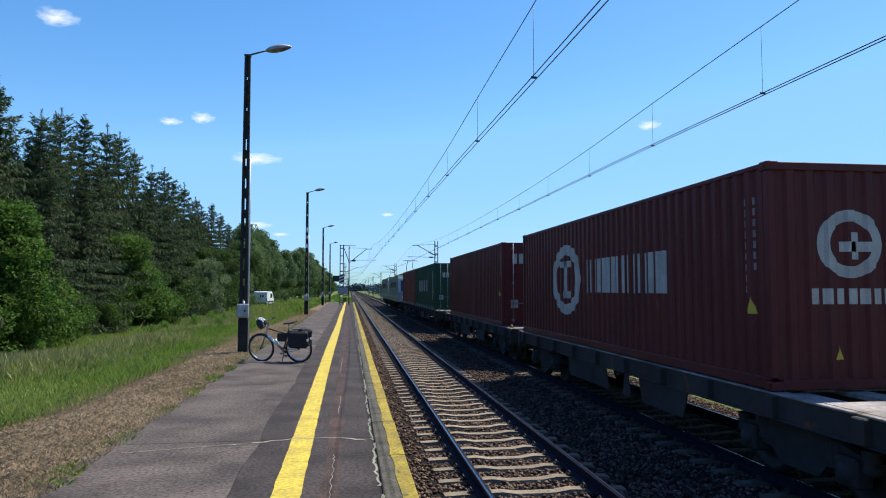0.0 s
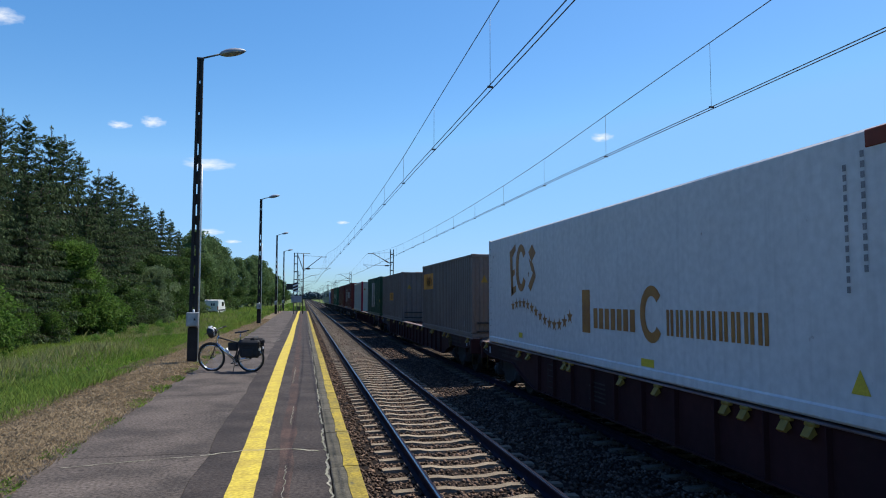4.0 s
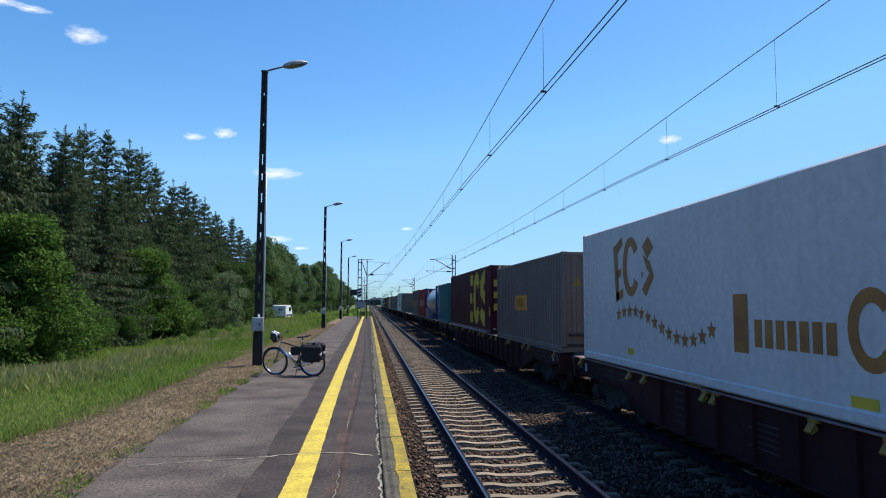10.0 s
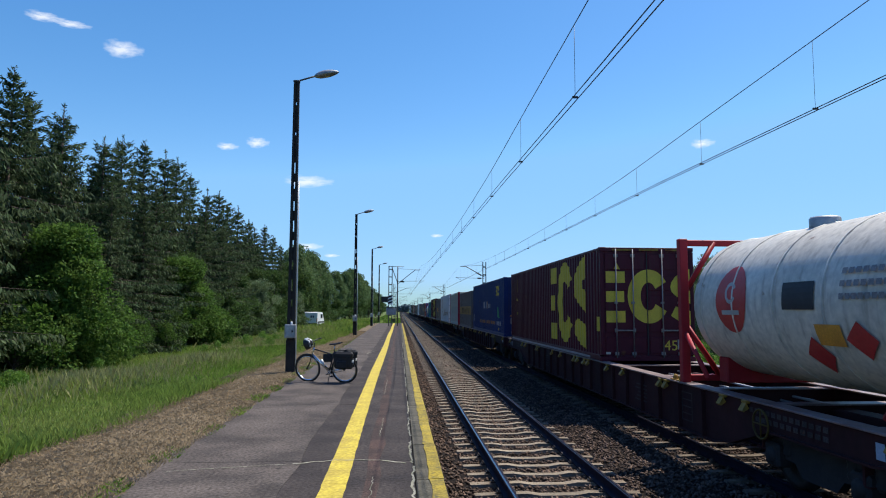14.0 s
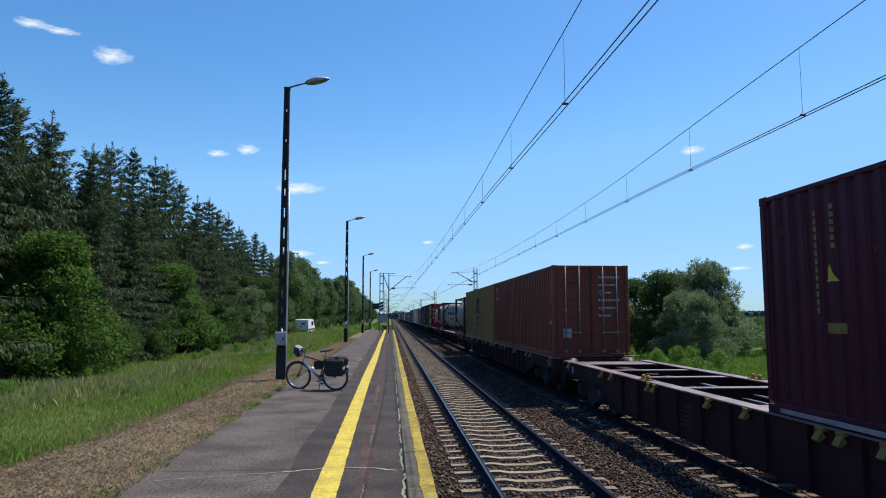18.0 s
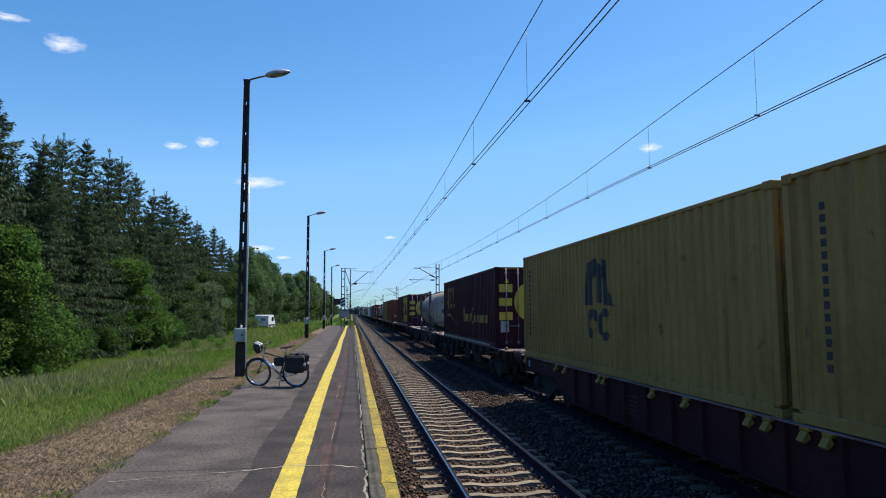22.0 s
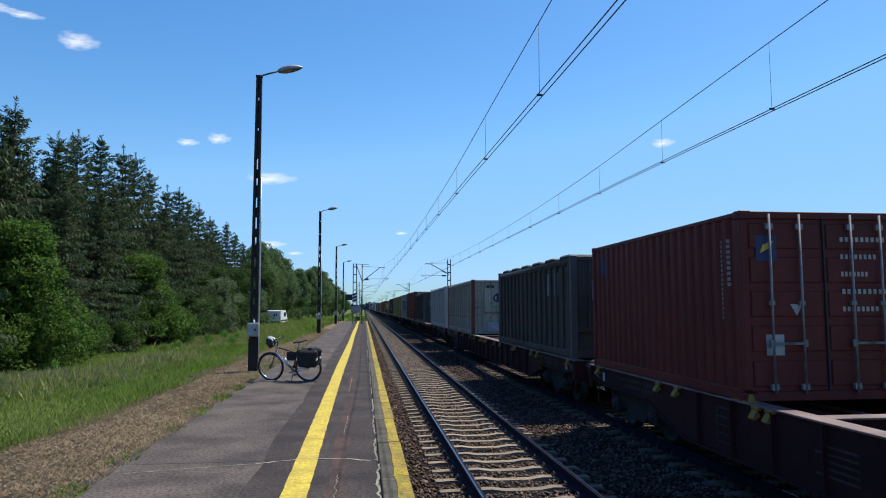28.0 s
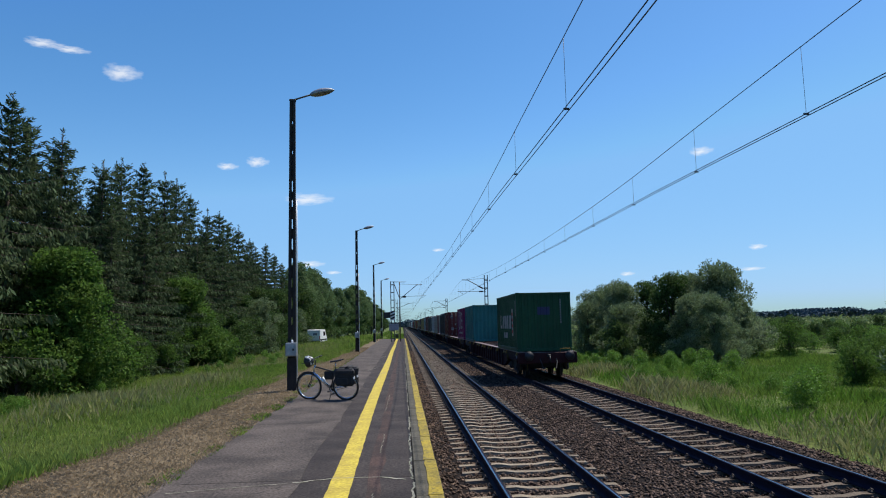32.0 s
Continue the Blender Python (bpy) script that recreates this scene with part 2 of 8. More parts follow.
YELLOW_WORN = surface("worn_yellow_paint", (0.31, 0.225, 0.022), (0.19, 0.145, 0.028), 2.2, 0.88, bump=0.004, bump_scale=50, spots=0.95, spot_col=(0.080, 0.076, 0.040), spot_scale=9.0, grain=0.4, vary=0.15, spec=0.3, grain_scale=35)
FILLER = surface("pale_crack_filler", (0.300, 0.277, 0.217), (0.150, 0.150, 0.098), 5.0, 0.9, bump=0.004, grain=0.3, spec=0.2)
MULCH = surface("dry_mown_grass", (0.150, 0.112, 0.066), (0.108, 0.080, 0.046), 2.0, 0.95, bump=0.005, bump_scale=70, spots=0.2, spot_col=(0.075, 0.062, 0.035), spot_scale=2.0, grain=0.5, spec=0.15, grain_scale=55)
MULCH_BITS = surface("dry_grass_bits", (0.338, 0.256, 0.160), (0.256, 0.194, 0.119), 2.0, 0.95, vary=0.25, island=True, grain=0.2, leaf=0.5, spec=0.15)
SOIL = surface("meadow_soil", (0.061, 0.097, 0.014), (0.094, 0.112, 0.026), 0.5, 0.95, bump=0.05, bump_scale=14, spots=0.3, spot_col=(0.11, 0.11, 0.04), spot_scale=0.35, grain=0.4, spec=0.2)
# near-black bed: the shade between and under the stones is put into its colour
BALLAST_SHADED = surface("ballast_bed", (0.020, 0.014, 0.011), (0.007, 0.005, 0.0045), 14.0, 0.95, bump=0.05, bump_scale=22, grain=0.45, spec=0.1)
STONE = surface("ballast_stone", (0.150, 0.098, 0.068), (0.044, 0.029, 0.020), 6.0, 0.92, vary=0.6, island=True, grain=0.25, spec=0.2)
SLEEPER = surface("sleeper_concrete", (0.230, 0.185, 0.128), (0.150, 0.116, 0.080), 3.0, 0.9, bump=0.003, spots=0.4, spot_col=(0.13, 0.09, 0.06), spot_scale=6.0, vary=0.16, grain=0.25, spec=0.25)
# second track sleepers: grime, with some train shade put into the colour too
SLEEPER_GRIMY_SHADED = surface("grimy_shaded_sleeper_concrete", (0.150, 0.118, 0.084), (0.090, 0.068, 0.050), 3.0, 0.92, bump=0.003, spots=0.5, spot_col=(0.07, 0.05, 0.035), spot_scale=6.0, vary=0.2, grain=0.3, spec=0.15)
# second track stones: the train's shade is put into the darker colour
STONE_SHADED = surface("shade_darkened_ballast_stone", (0.128, 0.088, 0.066), (0.034, 0.024, 0.018), 6.0, 0.95, vary=0.6, island=True, grain=0.25, spec=0.1)
# rail body: the dim sky reflection is painted in as a navy base colour
RAIL_SKY_NAVY = surface("rail_steel_navy_reflection", (0.013, 0.012, 0.024), (0.008, 0.007, 0.015), 5.0, 0.75, grain=0.25, spec=0.08)
RAIL_HIGHLIGHT = surface("rail_polished_highlight", (0.150, 0.160, 0.190), (0.100, 0.110, 0.140), 4.0, 0.2, metal=1.0, grain=0.05)
CLIP = surface("fastening_iron", (0.06, 0.045, 0.036), (0.035, 0.028, 0.025), 20.0, 0.7, metal=0.4)
STEEL_GREY = surface("galvanised_steel", (0.36, 0.37, 0.37), (0.26, 0.27, 0.28), 6.0, 0.5, metal=0.5, grain=0.12)
STEEL_DARK = surface("dark_steel", (0.028, 0.027, 0.028), (0.018, 0.017, 0.018), 6.0, 0.6, metal=0.2)
MAST_GREY = surface("mast_steel", (0.10, 0.105, 0.10), (0.065, 0.066, 0.065), 3.0, 0.6, metal=0.3, spots=0.2)
POLE_TAR = surface("tarred_lamp_pole", (0.034, 0.027, 0.024), (0.020, 0.017, 0.016), 4.0, 0.8, bump=0.003, grain=0.3, spec=0.25)
COPPER = surface("contact_wire", (0.055, 0.05, 0.045), (0.04, 0.036, 0.034), 3.0, 0.5, metal=0.4)
RUBBER = surface("tyre_rubber", (0.018, 0.018, 0.018), (0.012, 0.012, 0.012), 30.0, 0.8)
CHROME = surface("bright_alloy", (0.66, 0.67, 0.69), (0.55, 0.56, 0.58), 8.0, 0.22, metal=1.0, grain=0.04)
BLACK_CLOTH = surface("black_bag_cloth", (0.022, 0.021, 0.022), (0.013, 0.013, 0.014), 12.0, 0.85, bump=0.004, bump_scale=80)
WHITE_PAINT = surface("white_paint", (0.718, 0.718, 0.699), (0.626, 0.626, 0.607), 2.0, 0.4, grain=0.05)
GLASS_DARK = surface("dark_glass", (0.015, 0.018, 0.02), (0.01, 0.012, 0.014), 2.0, 0.06, grain=0.0)
LAMP_BODY = surface("lamp_housing", (0.30, 0.31, 0.33), (0.21, 0.22, 0.24), 5.0, 0.5, metal=0.2)
LAMP_LENS = surface("lamp_lens", (0.16, 0.16, 0.15), (0.11, 0.11, 0.10), 6.0, 0.15, grain=0.05)
BARK = surface("bark", (0.075, 0.055, 0.042), (0.045, 0.034, 0.027), 8.0, 0.95, bump=0.02, bump_scale=25)
SPRUCE = surface("spruce_needles", (0.042, 0.072, 0.032), (0.074, 0.100, 0.043), 0.5, 0.7, vary=0.6, island=True, leaf=0.34, grain=0.0, spec=0.1)
LEAF_DARK = surface("dark_leaves", (0.043, 0.084, 0.020), (0.066, 0.106, 0.030), 0.8, 0.6, vary=0.5, island=True, leaf=0.40, grain=0.0, spec=0.1)
LEAF_LIGHT = surface("fresh_green_leaves", (0.062, 0.130, 0.021), (0.090, 0.154, 0.032), 0.8, 0.55, vary=0.5, island=True, leaf=0.46, grain=0.0, spec=0.1)
LEAF_WILLOW = surface("willow_leaves", (0.185, 0.232, 0.125), (0.125, 0.179, 0.074), 0.6, 0.5, vary=0.5, island=True, leaf=0.35, grain=0.0, spec=0.1)
LEAF_BIRCH = surface("birch_leaves", (0.130, 0.190, 0.078), (0.088, 0.142, 0.052), 0.3, 0.6, vary=0.5, island=True, leaf=0.38, grain=0.0, spec=0.1)
LEAF_HERB = surface("herb_leaves", (0.089, 0.200, 0.023), (0.126, 0.221, 0.032), 0.7, 0.6, vary=0.45, island=True, leaf=0.4, grain=0.0, spec=0.3)
GRASS = surface("meadow_grass", (0.132, 0.232, 0.030), (0.236, 0.284, 0.068), 0.20, 0.6, vary=0.45, island=True, leaf=0.45, grain=0.0, spec=0.2)
GRASS_LUSH = surface("lush_grass", (0.100, 0.195, 0.024), (0.150, 0.225, 0.040), 0.3, 0.6, vary=0.5, island=True, leaf=0.42, grain=0.0, spec=0.3)
GRASS_DRY = surface("dry_grass_heads", (0.285, 0.275, 0.120), (0.235, 0.245, 0.085), 0.4, 0.75, vary=0.4, island=True, leaf=0.35, grain=0.0, spec=0.3)
LEAF_FIELD = surface("field_scrub_leaves", (0.105, 0.152, 0.052), (0.135, 0.172, 0.066), 0.05, 0.7, vary=0.35, island=True, leaf=0.3, grain=0.0, spec=0.2)
# distance haze is painted in as a bluish leaf colour
FAR_WOOD_HAZE = surface("far_woods_hazy_leaves", (0.052, 0.080, 0.094), (0.064, 0.092, 0.102), 0.02, 0.9, vary=0.12, island=True, grain=0.0, spec=0.05)

WAGON = surface("wagon_oxide_red", (0.046, 0.0145, 0.0150), (0.026, 0.010, 0.011), 0.6, 0.7, bump=0.002, bump_scale=8.0, streaks=0.3, streak_col=(0.030, 0.018, 0.015), spots=0.2, spot_col=(0.075, 0.030, 0.018), spot_scale=3.0, grain=0.12, spec=0.12)
# wagon tops: dust, plus the sun on them put into the paler colour
WAGON_TOP_SUNLIT = surface("wagon_dusty_sunlit_top", (0.205, 0.150, 0.135), (0.110, 0.066, 0.060), 1.4, 0.5, bump=0.002, bump_scale=8.0, spots=0.4, spot_col=(0.07, 0.03, 0.024), spot_scale=3.0, grain=0.2, spec=0.45)
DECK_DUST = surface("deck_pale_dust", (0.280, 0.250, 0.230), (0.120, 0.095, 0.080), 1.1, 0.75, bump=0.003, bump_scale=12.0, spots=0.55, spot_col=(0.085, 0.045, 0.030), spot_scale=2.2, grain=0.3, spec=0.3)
WAGON_DARK = paint("wagon_dark_brown", (0.022, 0.016, 0.014), 0.5, 0.85, 0.5, 0.6)
WAGON_GREY = paint("wagon_dusty_grey", (0.082, 0.072, 0.066), 0.4, 0.85, 0.7, 0.9)
WAGON_PALE = paint("wagon_dark_grey", (0.046, 0.040, 0.036), 0.65, 0.75, 0.5, 0.5)
BOGIE_IRON = surface("bogie_grime", (0.021, 0.017, 0.015), (0.012, 0.010, 0.010), 5.0, 0.85)
WHEEL_IRON = surface("wheel_steel", (0.036, 0.030, 0.027), (0.021, 0.018, 0.017), 5.0, 0.6, metal=0.5)
LOCK_OLD = paint("worn_dark_yellow", (0.125, 0.080, 0.018), 0.5, 0.75, 0.5, 0.8)
LOCK_YELLOW = paint("lock_yellow", (0.31, 0.185, 0.032), 0.6, 0.6, 0.5, 0.7)
MARK_WHITE = surface("white_lettering", (0.400, 0.380, 0.340), (0.320, 0.300, 0.265), 3.0, 0.6, grain=0.1)
MARK_DIM = surface("faded_white_lettering", (0.24, 0.22, 0.21), (0.16, 0.15, 0.145), 3.0, 0.7, spots=0.4, grain=0.2)
MARK_FAINT = surface("faint_grey_lettering", (0.060, 0.045, 0.042), (0.036, 0.027, 0.025), 3.0, 0.8, spots=0.5, grain=0.3, spec=0.2)
MARK_LABEL = surface("pale_blue_label", (0.34, 0.40, 0.48), (0.28, 0.33, 0.40), 3.0, 0.7, grain=0.1)
BOX_GREY = surface("valve_box_grey", (0.26, 0.30, 0.34), (0.20, 0.235, 0.27), 3.0, 0.6, streaks=0.3, spots=0.3, grain=0.12, spec=0.2)
MARK_YELLOW = surface("yellow_lettering", (0.58, 0.43, 0.03), (0.50, 0.36, 0.03), 3.0, 0.55, grain=0.1)
MARK_OLD = surface("faded_yellow_lettering", (0.225, 0.161, 0.022), (0.150, 0.105, 0.019), 3.0, 0.65, spots=0.4, grain=0.2)
MARK_FADED = surface("faded_gold_lettering", (0.30, 0.215, 0.035), (0.20, 0.14, 0.028), 3.0, 0.65, spots=0.5, spot_col=(0.05, 0.012, 0.014), grain=0.2)
MARK_GOLD = surface("gold_brown_lettering", (0.34, 0.150, 0.032), (0.26, 0.105, 0.026), 3.0, 0.55, grain=0.1)
MARK_BLACK = surface("black_lettering", (0.018, 0.018, 0.022), (0.013, 0.013, 0.016), 3.0, 0.6, grain=0.1)
MARK_GREEN = surface("green_lettering", (0.015, 0.10, 0.065), (0.012, 0.08, 0.05), 3.0, 0.55, grain=0.1)
MARK_NAVY = surface("navy_lettering", (0.02, 0.026, 0.09), (0.016, 0.02, 0.07), 3.0, 0.55, grain=0.1)
MARK_ORANGE = surface("orange_patch", (0.62, 0.27, 0.03), (0.50, 0.21, 0.03), 3.0, 0.6, grain=0.15)
MARK_OCHRE = surface("ochre_band", (0.40, 0.23, 0.065), (0.30, 0.17, 0.055), 3.0, 0.6, streaks=0.3, grain=0.15)
MARK_SKY = surface("sky_blue_panel", (0.049, 0.231, 0.385), (0.042, 0.196, 0.336), 2.0, 0.55, streaks=0.2, grain=0.1)
MARK_RED = surface("red_marking", (0.48, 0.03, 0.03), (0.40, 0.025, 0.025), 2.0, 0.5, grain=0.1)
MARK_LIME = surface("leaf_green_marking", (0.03, 0.30, 0.10), (0.03, 0.24, 0.08), 2.0, 0.55, grain=0.1)
BAR_STEEL = surface("door_bar_steel", (0.235, 0.225, 0.225), (0.150, 0.140, 0.140), 6.0, 0.5, metal=0.4)
GASKET = surface("door_gasket", (0.02, 0.02, 0.02), (0.015, 0.015, 0.015), 6.0, 0.7)

# ---- ground, platform, tracks ----


def ground_z(x):
    """Height of the land across the line."""
    return float(np.interp(x, [-60, -25, -14, -9, -5.0, -4.3, -4.0, -3.2, -2.9, 0.4, 0.6, 8.9, 9.8, 14, 40, 90],
                           [-0.6, -0.55, -0.50, -0.30, -0.12, -0.06, -0.05, -0.04, -0.9, -0.95, -1.1, -1.1, -0.92, -0.95, -1.0, -1.1]))


xs = [-2400, -900, -300, -120, -60, -40, -25, -19, -14, -11.5, -9, -7, -5.0, -4.3, -4.0, -3.2, -2.9, 0.4, 0.6, 8.9, 9.8, 11.5, 14, 19, 26, 40, 60, 90, 160, 300, 900, 2400]
ys = [-2400, -600, -150, -40, -15, -5, 0, 5, 10, 15, 20, 25, 30, 36, 42, 50, 60, 75, 95, 120, 160, 220, 350, 600, 1100, 2400]
gv, gf = [], []
for y in ys:
    for x in xs:
        rough = 0.10 * noise.noise((x * 0.16, y * 0.16, 3.0)) if (x < -5 or x > 11) else 0.0
        gv.append((x, y, ground_z(x) + rough))
for j in range(len(ys) - 1):
    for i in range(len(xs) - 1):
        a = j * len(xs) + i
        gf.append((a, a + 1, a + len(xs) + 1, a + len(xs)))
piece("ground", quick_mesh("ground", gv, gf, True), SOIL, "green meadow land on both sides of the railway line", "ground")

PLAT_END = 97.0
# asphalt platform: worn grey field beside a darker strip, yellow safety line on top
platform = piece("platform", Shape().box(-2.95, 0.20, -40, PLAT_END, -0.9, -0.02), ASPHALT, "low asphalt railway platform with worn patched surface", "platform")
y_edges = [-40, -12, 3.6, 8.78, 13.9, 21.4, 30.2, 41, 55, 72, PLAT_END]
wob = random.Random(3)
for a, b in zip(y_edges, y_edges[1:]):
    sh = Shape()
    n = max(2, int((b - a) / 1.2))
    seam = [-1.22 + wob.uniform(-0.05, 0.05) for _ in range(n + 1)]
    edge = [-2.95 + wob.uniform(-0.10, 0.08) for _ in range(n + 1)]
    yy = [a + 0.006 + (b - a - 0.012) * i / n for i in range(n + 1)]
    outl = [(edge[i], yy[i]) for i in range(n + 1)] + [(seam[i], yy[i]) for i in range(n, -1, -1)]
    part("asphalt_field", sh.prism(outl, lambda u, v, d: (u, v, d), -0.02, 0.0), ASPHALT_GREY, platform, "worn grey asphalt field")
    sh = Shape()
    outl = [(seam[i] + 0.006, yy[i]) for i in range(n + 1)] + [(0.20, yy[n]), (0.20, yy[0])]
    part("asphalt_strip", sh.prism(outl, lambda u, v, d: (u, v, d), -0.02, 0.001), ASPHALT, platform, "darker asphalt strip")
# brown patched trench beside the line
sh = Shape()
ys_ = np.arange(-10, PLAT_END, 0.9)
l = [-0.36 + wob.uniform(-0.035, 0.035) for _ in ys_]
r = [-0.20 + wob.uniform(-0.035, 0.035) for _ in ys_]
sh.prism([(l[i], y) for i, y in enumerate(ys_)] + [(r[i], ys_[i]) for i in range(len(ys_) - 1, -1, -1)], lambda u, v, d: (u, v, d), 0.0012, 0.005)
part("patched_trench", sh, ASPHALT_BROWN, platform, "brown patched cable trench")
# safety line in painted lengths with ragged sides
y = -8.0
while y < PLAT_END - 1:
    ln = wob.uniform(1.2, 2.6)
    k = max(3, int(ln / 0.18))
    yy = [y + ln * i / k for i in range(k + 1)]
    drift = lambda q: 0.016 * math.sin(q * 0.21)
    outl = [(-0.83 + drift(q) + wob.uniform(-0.006, 0.006), q) for q in yy] + [(-0.555 + drift(q + 5) + wob.uniform(-0.006, 0.006), q) for q in yy[::-1]]
    part("safety_line", Shape().prism(outl, lambda u, v, d: (u, v, d), 0.0012, 0.006), YELLOW, platform, "yellow painted safety line")
    y += ln + 0.004
# cracks with pale filler
def crack(points, w, name="crack_filler"):
    sh = Shape()
    up, lo = [], []
    for (x0, y0), (x1, y1) in zip(points, points[1:]):
        d = Vector((x1 - x0, y1 - y0, 0))
        n = max(2, int(d.length / 0.07))
        s = Vector((-d.y, d.x, 0)).normalized()
        for i in range(n):
            p = Vector((x0, y0, 0)) + d * i / n + s * wob.uniform(-0.015, 0.015)
            up.append(p + s * w * wob.uniform(0.15, 0.8))
            lo.append(p - s * w * wob.uniform(0.15, 0.8))
    n = len(up)
    v = [(p.x, p.y, 0.008) for p in up] + [(p.x, p.y, 0.008) for p in lo]
    return part(name, Shape().add(v, [(i, i + 1, n + i + 1, n + i) for i in range(n - 1)]), FILLER, platform, "pale filler in a crack")
crack([(-1.28, 8.62), (-0.8, 8.80), (-0.2, 8.78), (0.17, 8.55)], 0.030)
crack([(-2.7, 8.3), (-1.9, 8.5), (-1.28, 8.62)], 0.014)
for a, b in ((2.0, 6.4), (6.6, 8.5), (8.6, 10.1), (10.4, 12.3), (12.6, 14.4), (15.2, 16.4), (17.0, 19.5), (20.4, 24.0), (26, 31), (34, 40)):
    crack([(0.19, a), (0.18 + wob.uniform(-0.03, 0.03), (a + b) / 2), (0.20, b)], 0.026 if a < 13 else 0.016)
for x, y0, y1 in ((-0.29, 3.5, 8.0), (-0.27, 10.4, 12.2), (-0.31, 15.5, 19.0)):
    crack([(x, y0), (x + 0.02, y1)], 0.008)
for x, yq in ((-0.9, 26.5), (-0.95, 33.8), (-1.2, 41.0), (-1.4, 29.5)):
    crack([(x, yq), (x + 0.3, yq + 1.8)], 0.03)
# edge slabs with worn yellow paint on the outer half
for i in range(58):
    y0 = -14 + i * 1.98
    if y0 > PLAT_END - 1:
        break
    dx = wob.uniform(-0.006, 0.006)
    y1 = y0 + 1.965
    edge = part("edge_slab", Shape().box(0.212, 0.53 + dx, y0, y1, -0.16, 0.004 + wob.uniform(-0.004, 0.004), 0.012), CONCRETE, platform, "weathered concrete edge slab")
    outl = [(0.365 + wob.uniform(-0.014, 0.014), y0 + 1.965 * k / 8) for k in range(9)] + [(0.522 + dx, y1 - 0.01), (0.522 + dx, y0 + 0.01)]
    part("edge_line", Shape().prism(outl, lambda u, v, d: (u, v, d), 0.008, 0.0125), YELLOW_WORN, edge, "worn yellow edge paint")
piece("platform_wall", Shape().box(0.20, 0.44, -40, PLAT_END, -1.1, -0.165), CONCRETE, "stained concrete platform wall above the ballast", "wall")
# verge of dry mown grass
vv, vf = [], []
vy = np.arange(-12, 97, 0.5)
for y in vy:
    for k in range(7):
        x = -2.80 - (1.80 + 0.25 * max(0.0, 12 - y)) * (1 - k / 6)
        edge = (0.20 if k == 6 else 0.14) * noise.noise((y * 0.9, k * 9.0, 1)) if k in (0, 6) else 0
        vv.append((x + edge, y, ground_z(min(x, -3.2)) + 0.055 + 0.02 * math.sin(math.pi * k / 6) + 0.015 * noise.noise((x * 3, y * 2, 0)) - (0.06 if k == 0 else 0.03 if k == 6 else 0)))
for j in range(len(vy) - 1):
    for k in range(6):
        a = j * 7 + k
        vf.append((a, a + 1, a + 8, a + 7))
piece("verge", quick_mesh("verge", vv, vf, True), MULCH, "verge of brown dry mown grass beside the platform", "verge")


def blades(n, xr, yr, h, w, zfun, lean=0.35, keep=None, seed=1, power=1.0):
    """Many thin upright triangles."""
    g = np.random.default_rng(seed)
    x = g.uniform(*xr, n)
    y = yr[0] + (yr[1] - yr[0]) * g.uniform(0, 1, n) ** power
    if keep is not None:
        k = keep(x, y, g)
        x, y = x[k], y[k]
    n = len(x)
    z = zfun(x)
    hh = h[0] + (h[1] - h[0]) * g.uniform(0, 1, n) ** 1.5
    patch = 0.75 + 0.5 * np.sin(x * 0.9 + y * 0.31) * np.sin(y * 0.47 - x * 0.2)
    hh = hh * np.clip(patch, 0.45, 1.3)
    a = g.uniform(0, 2 * math.pi, n)
    ww = w * (0.6 + 0.8 * g.uniform(0, 1, n)) * (1 + y / 30.0)
    lx, ly = hh * lean * g.normal(0, 1, n), hh * lean * g.normal(0, 1, n)
    v = np.empty((n, 4, 3))
    v[:, 0] = np.stack([x - ww * np.cos(a), y - ww * np.sin(a), z - 0.03], 1)
    v[:, 1] = np.stack([x + ww * np.cos(a), y + ww * np.sin(a), z - 0.03], 1)
    v[:, 2] = np.stack([x + lx * 0.4 + ww * 0.8 * np.cos(a), y + ly * 0.4 + ww * 0.8 * np.sin(a), z + hh * 0.62], 1)
    v[:, 3] = np.stack([x + lx, y + ly, z + hh], 1)
    i = np.arange(n) * 4
    f = np.concatenate([np.stack([i, i + 1, i + 2], 1), np.stack([i, i + 2, i + 3], 1)])
    return v.reshape(-1, 3), f


def gz(x):
    return np.interp(x, [-60, -25, -14, -9, -5.0, -4.3, -4.0, 8.9, 9.8, 14, 40, 90], [-0.6, -0.55, -0.50, -0.30, -0.12, -0.06, 0.0, -1.1, -0.92, -0.95, -1.0, -1.1])


def stuff(name, vf, material, label, category):
    ob = new(name, quick_mesh(name, *vf))
    ob.data.materials.append(material)
    return tagged(ob, label, category, "", "stuff")


# clippings on the verge
cv, cf = blades(70000, (-5.0, -2.84), (5, 60), (0.006, 0.020), 0.0022, lambda x: np.interp(x, [-5.0, -4.3, -4.0, -3.2, -2.9], [-0.03, 0.02, 0.035, 0.05, 0.03]), 2.6, seed=5, power=1.5)
stuff("dry_clippings", (cv, cf), MULCH_BITS, "dry brown grass clippings strewn on the verge", "clippings")
weed = lambda x, y, g: np.abs(np.sin(y * 1.7) + 0.6 * np.sin(y * 5.1 + x)) < 0.35
stuff("edge_weeds", blades(9000, (-3.12, -2.80), (5, 45), (0.02, 0.08), 0.003, lambda x: np.zeros_like(x), 0.8, weed, seed=6), GRASS, "small weeds along the asphalt edge", "weeds")
# meadow on the forest side
left_keep = lambda x, y, g: x < np.interp(y, [5, 9.5, 11.5, 14, 26, 40, 60], [-5.6, -4.8, -4.58, -4.48, -4.45, -4.0, -3.6]) - 0.12 * np.sin(y * 0.8) * np.sin(y * 0.23) + g.normal(0, 0.05, len(x))
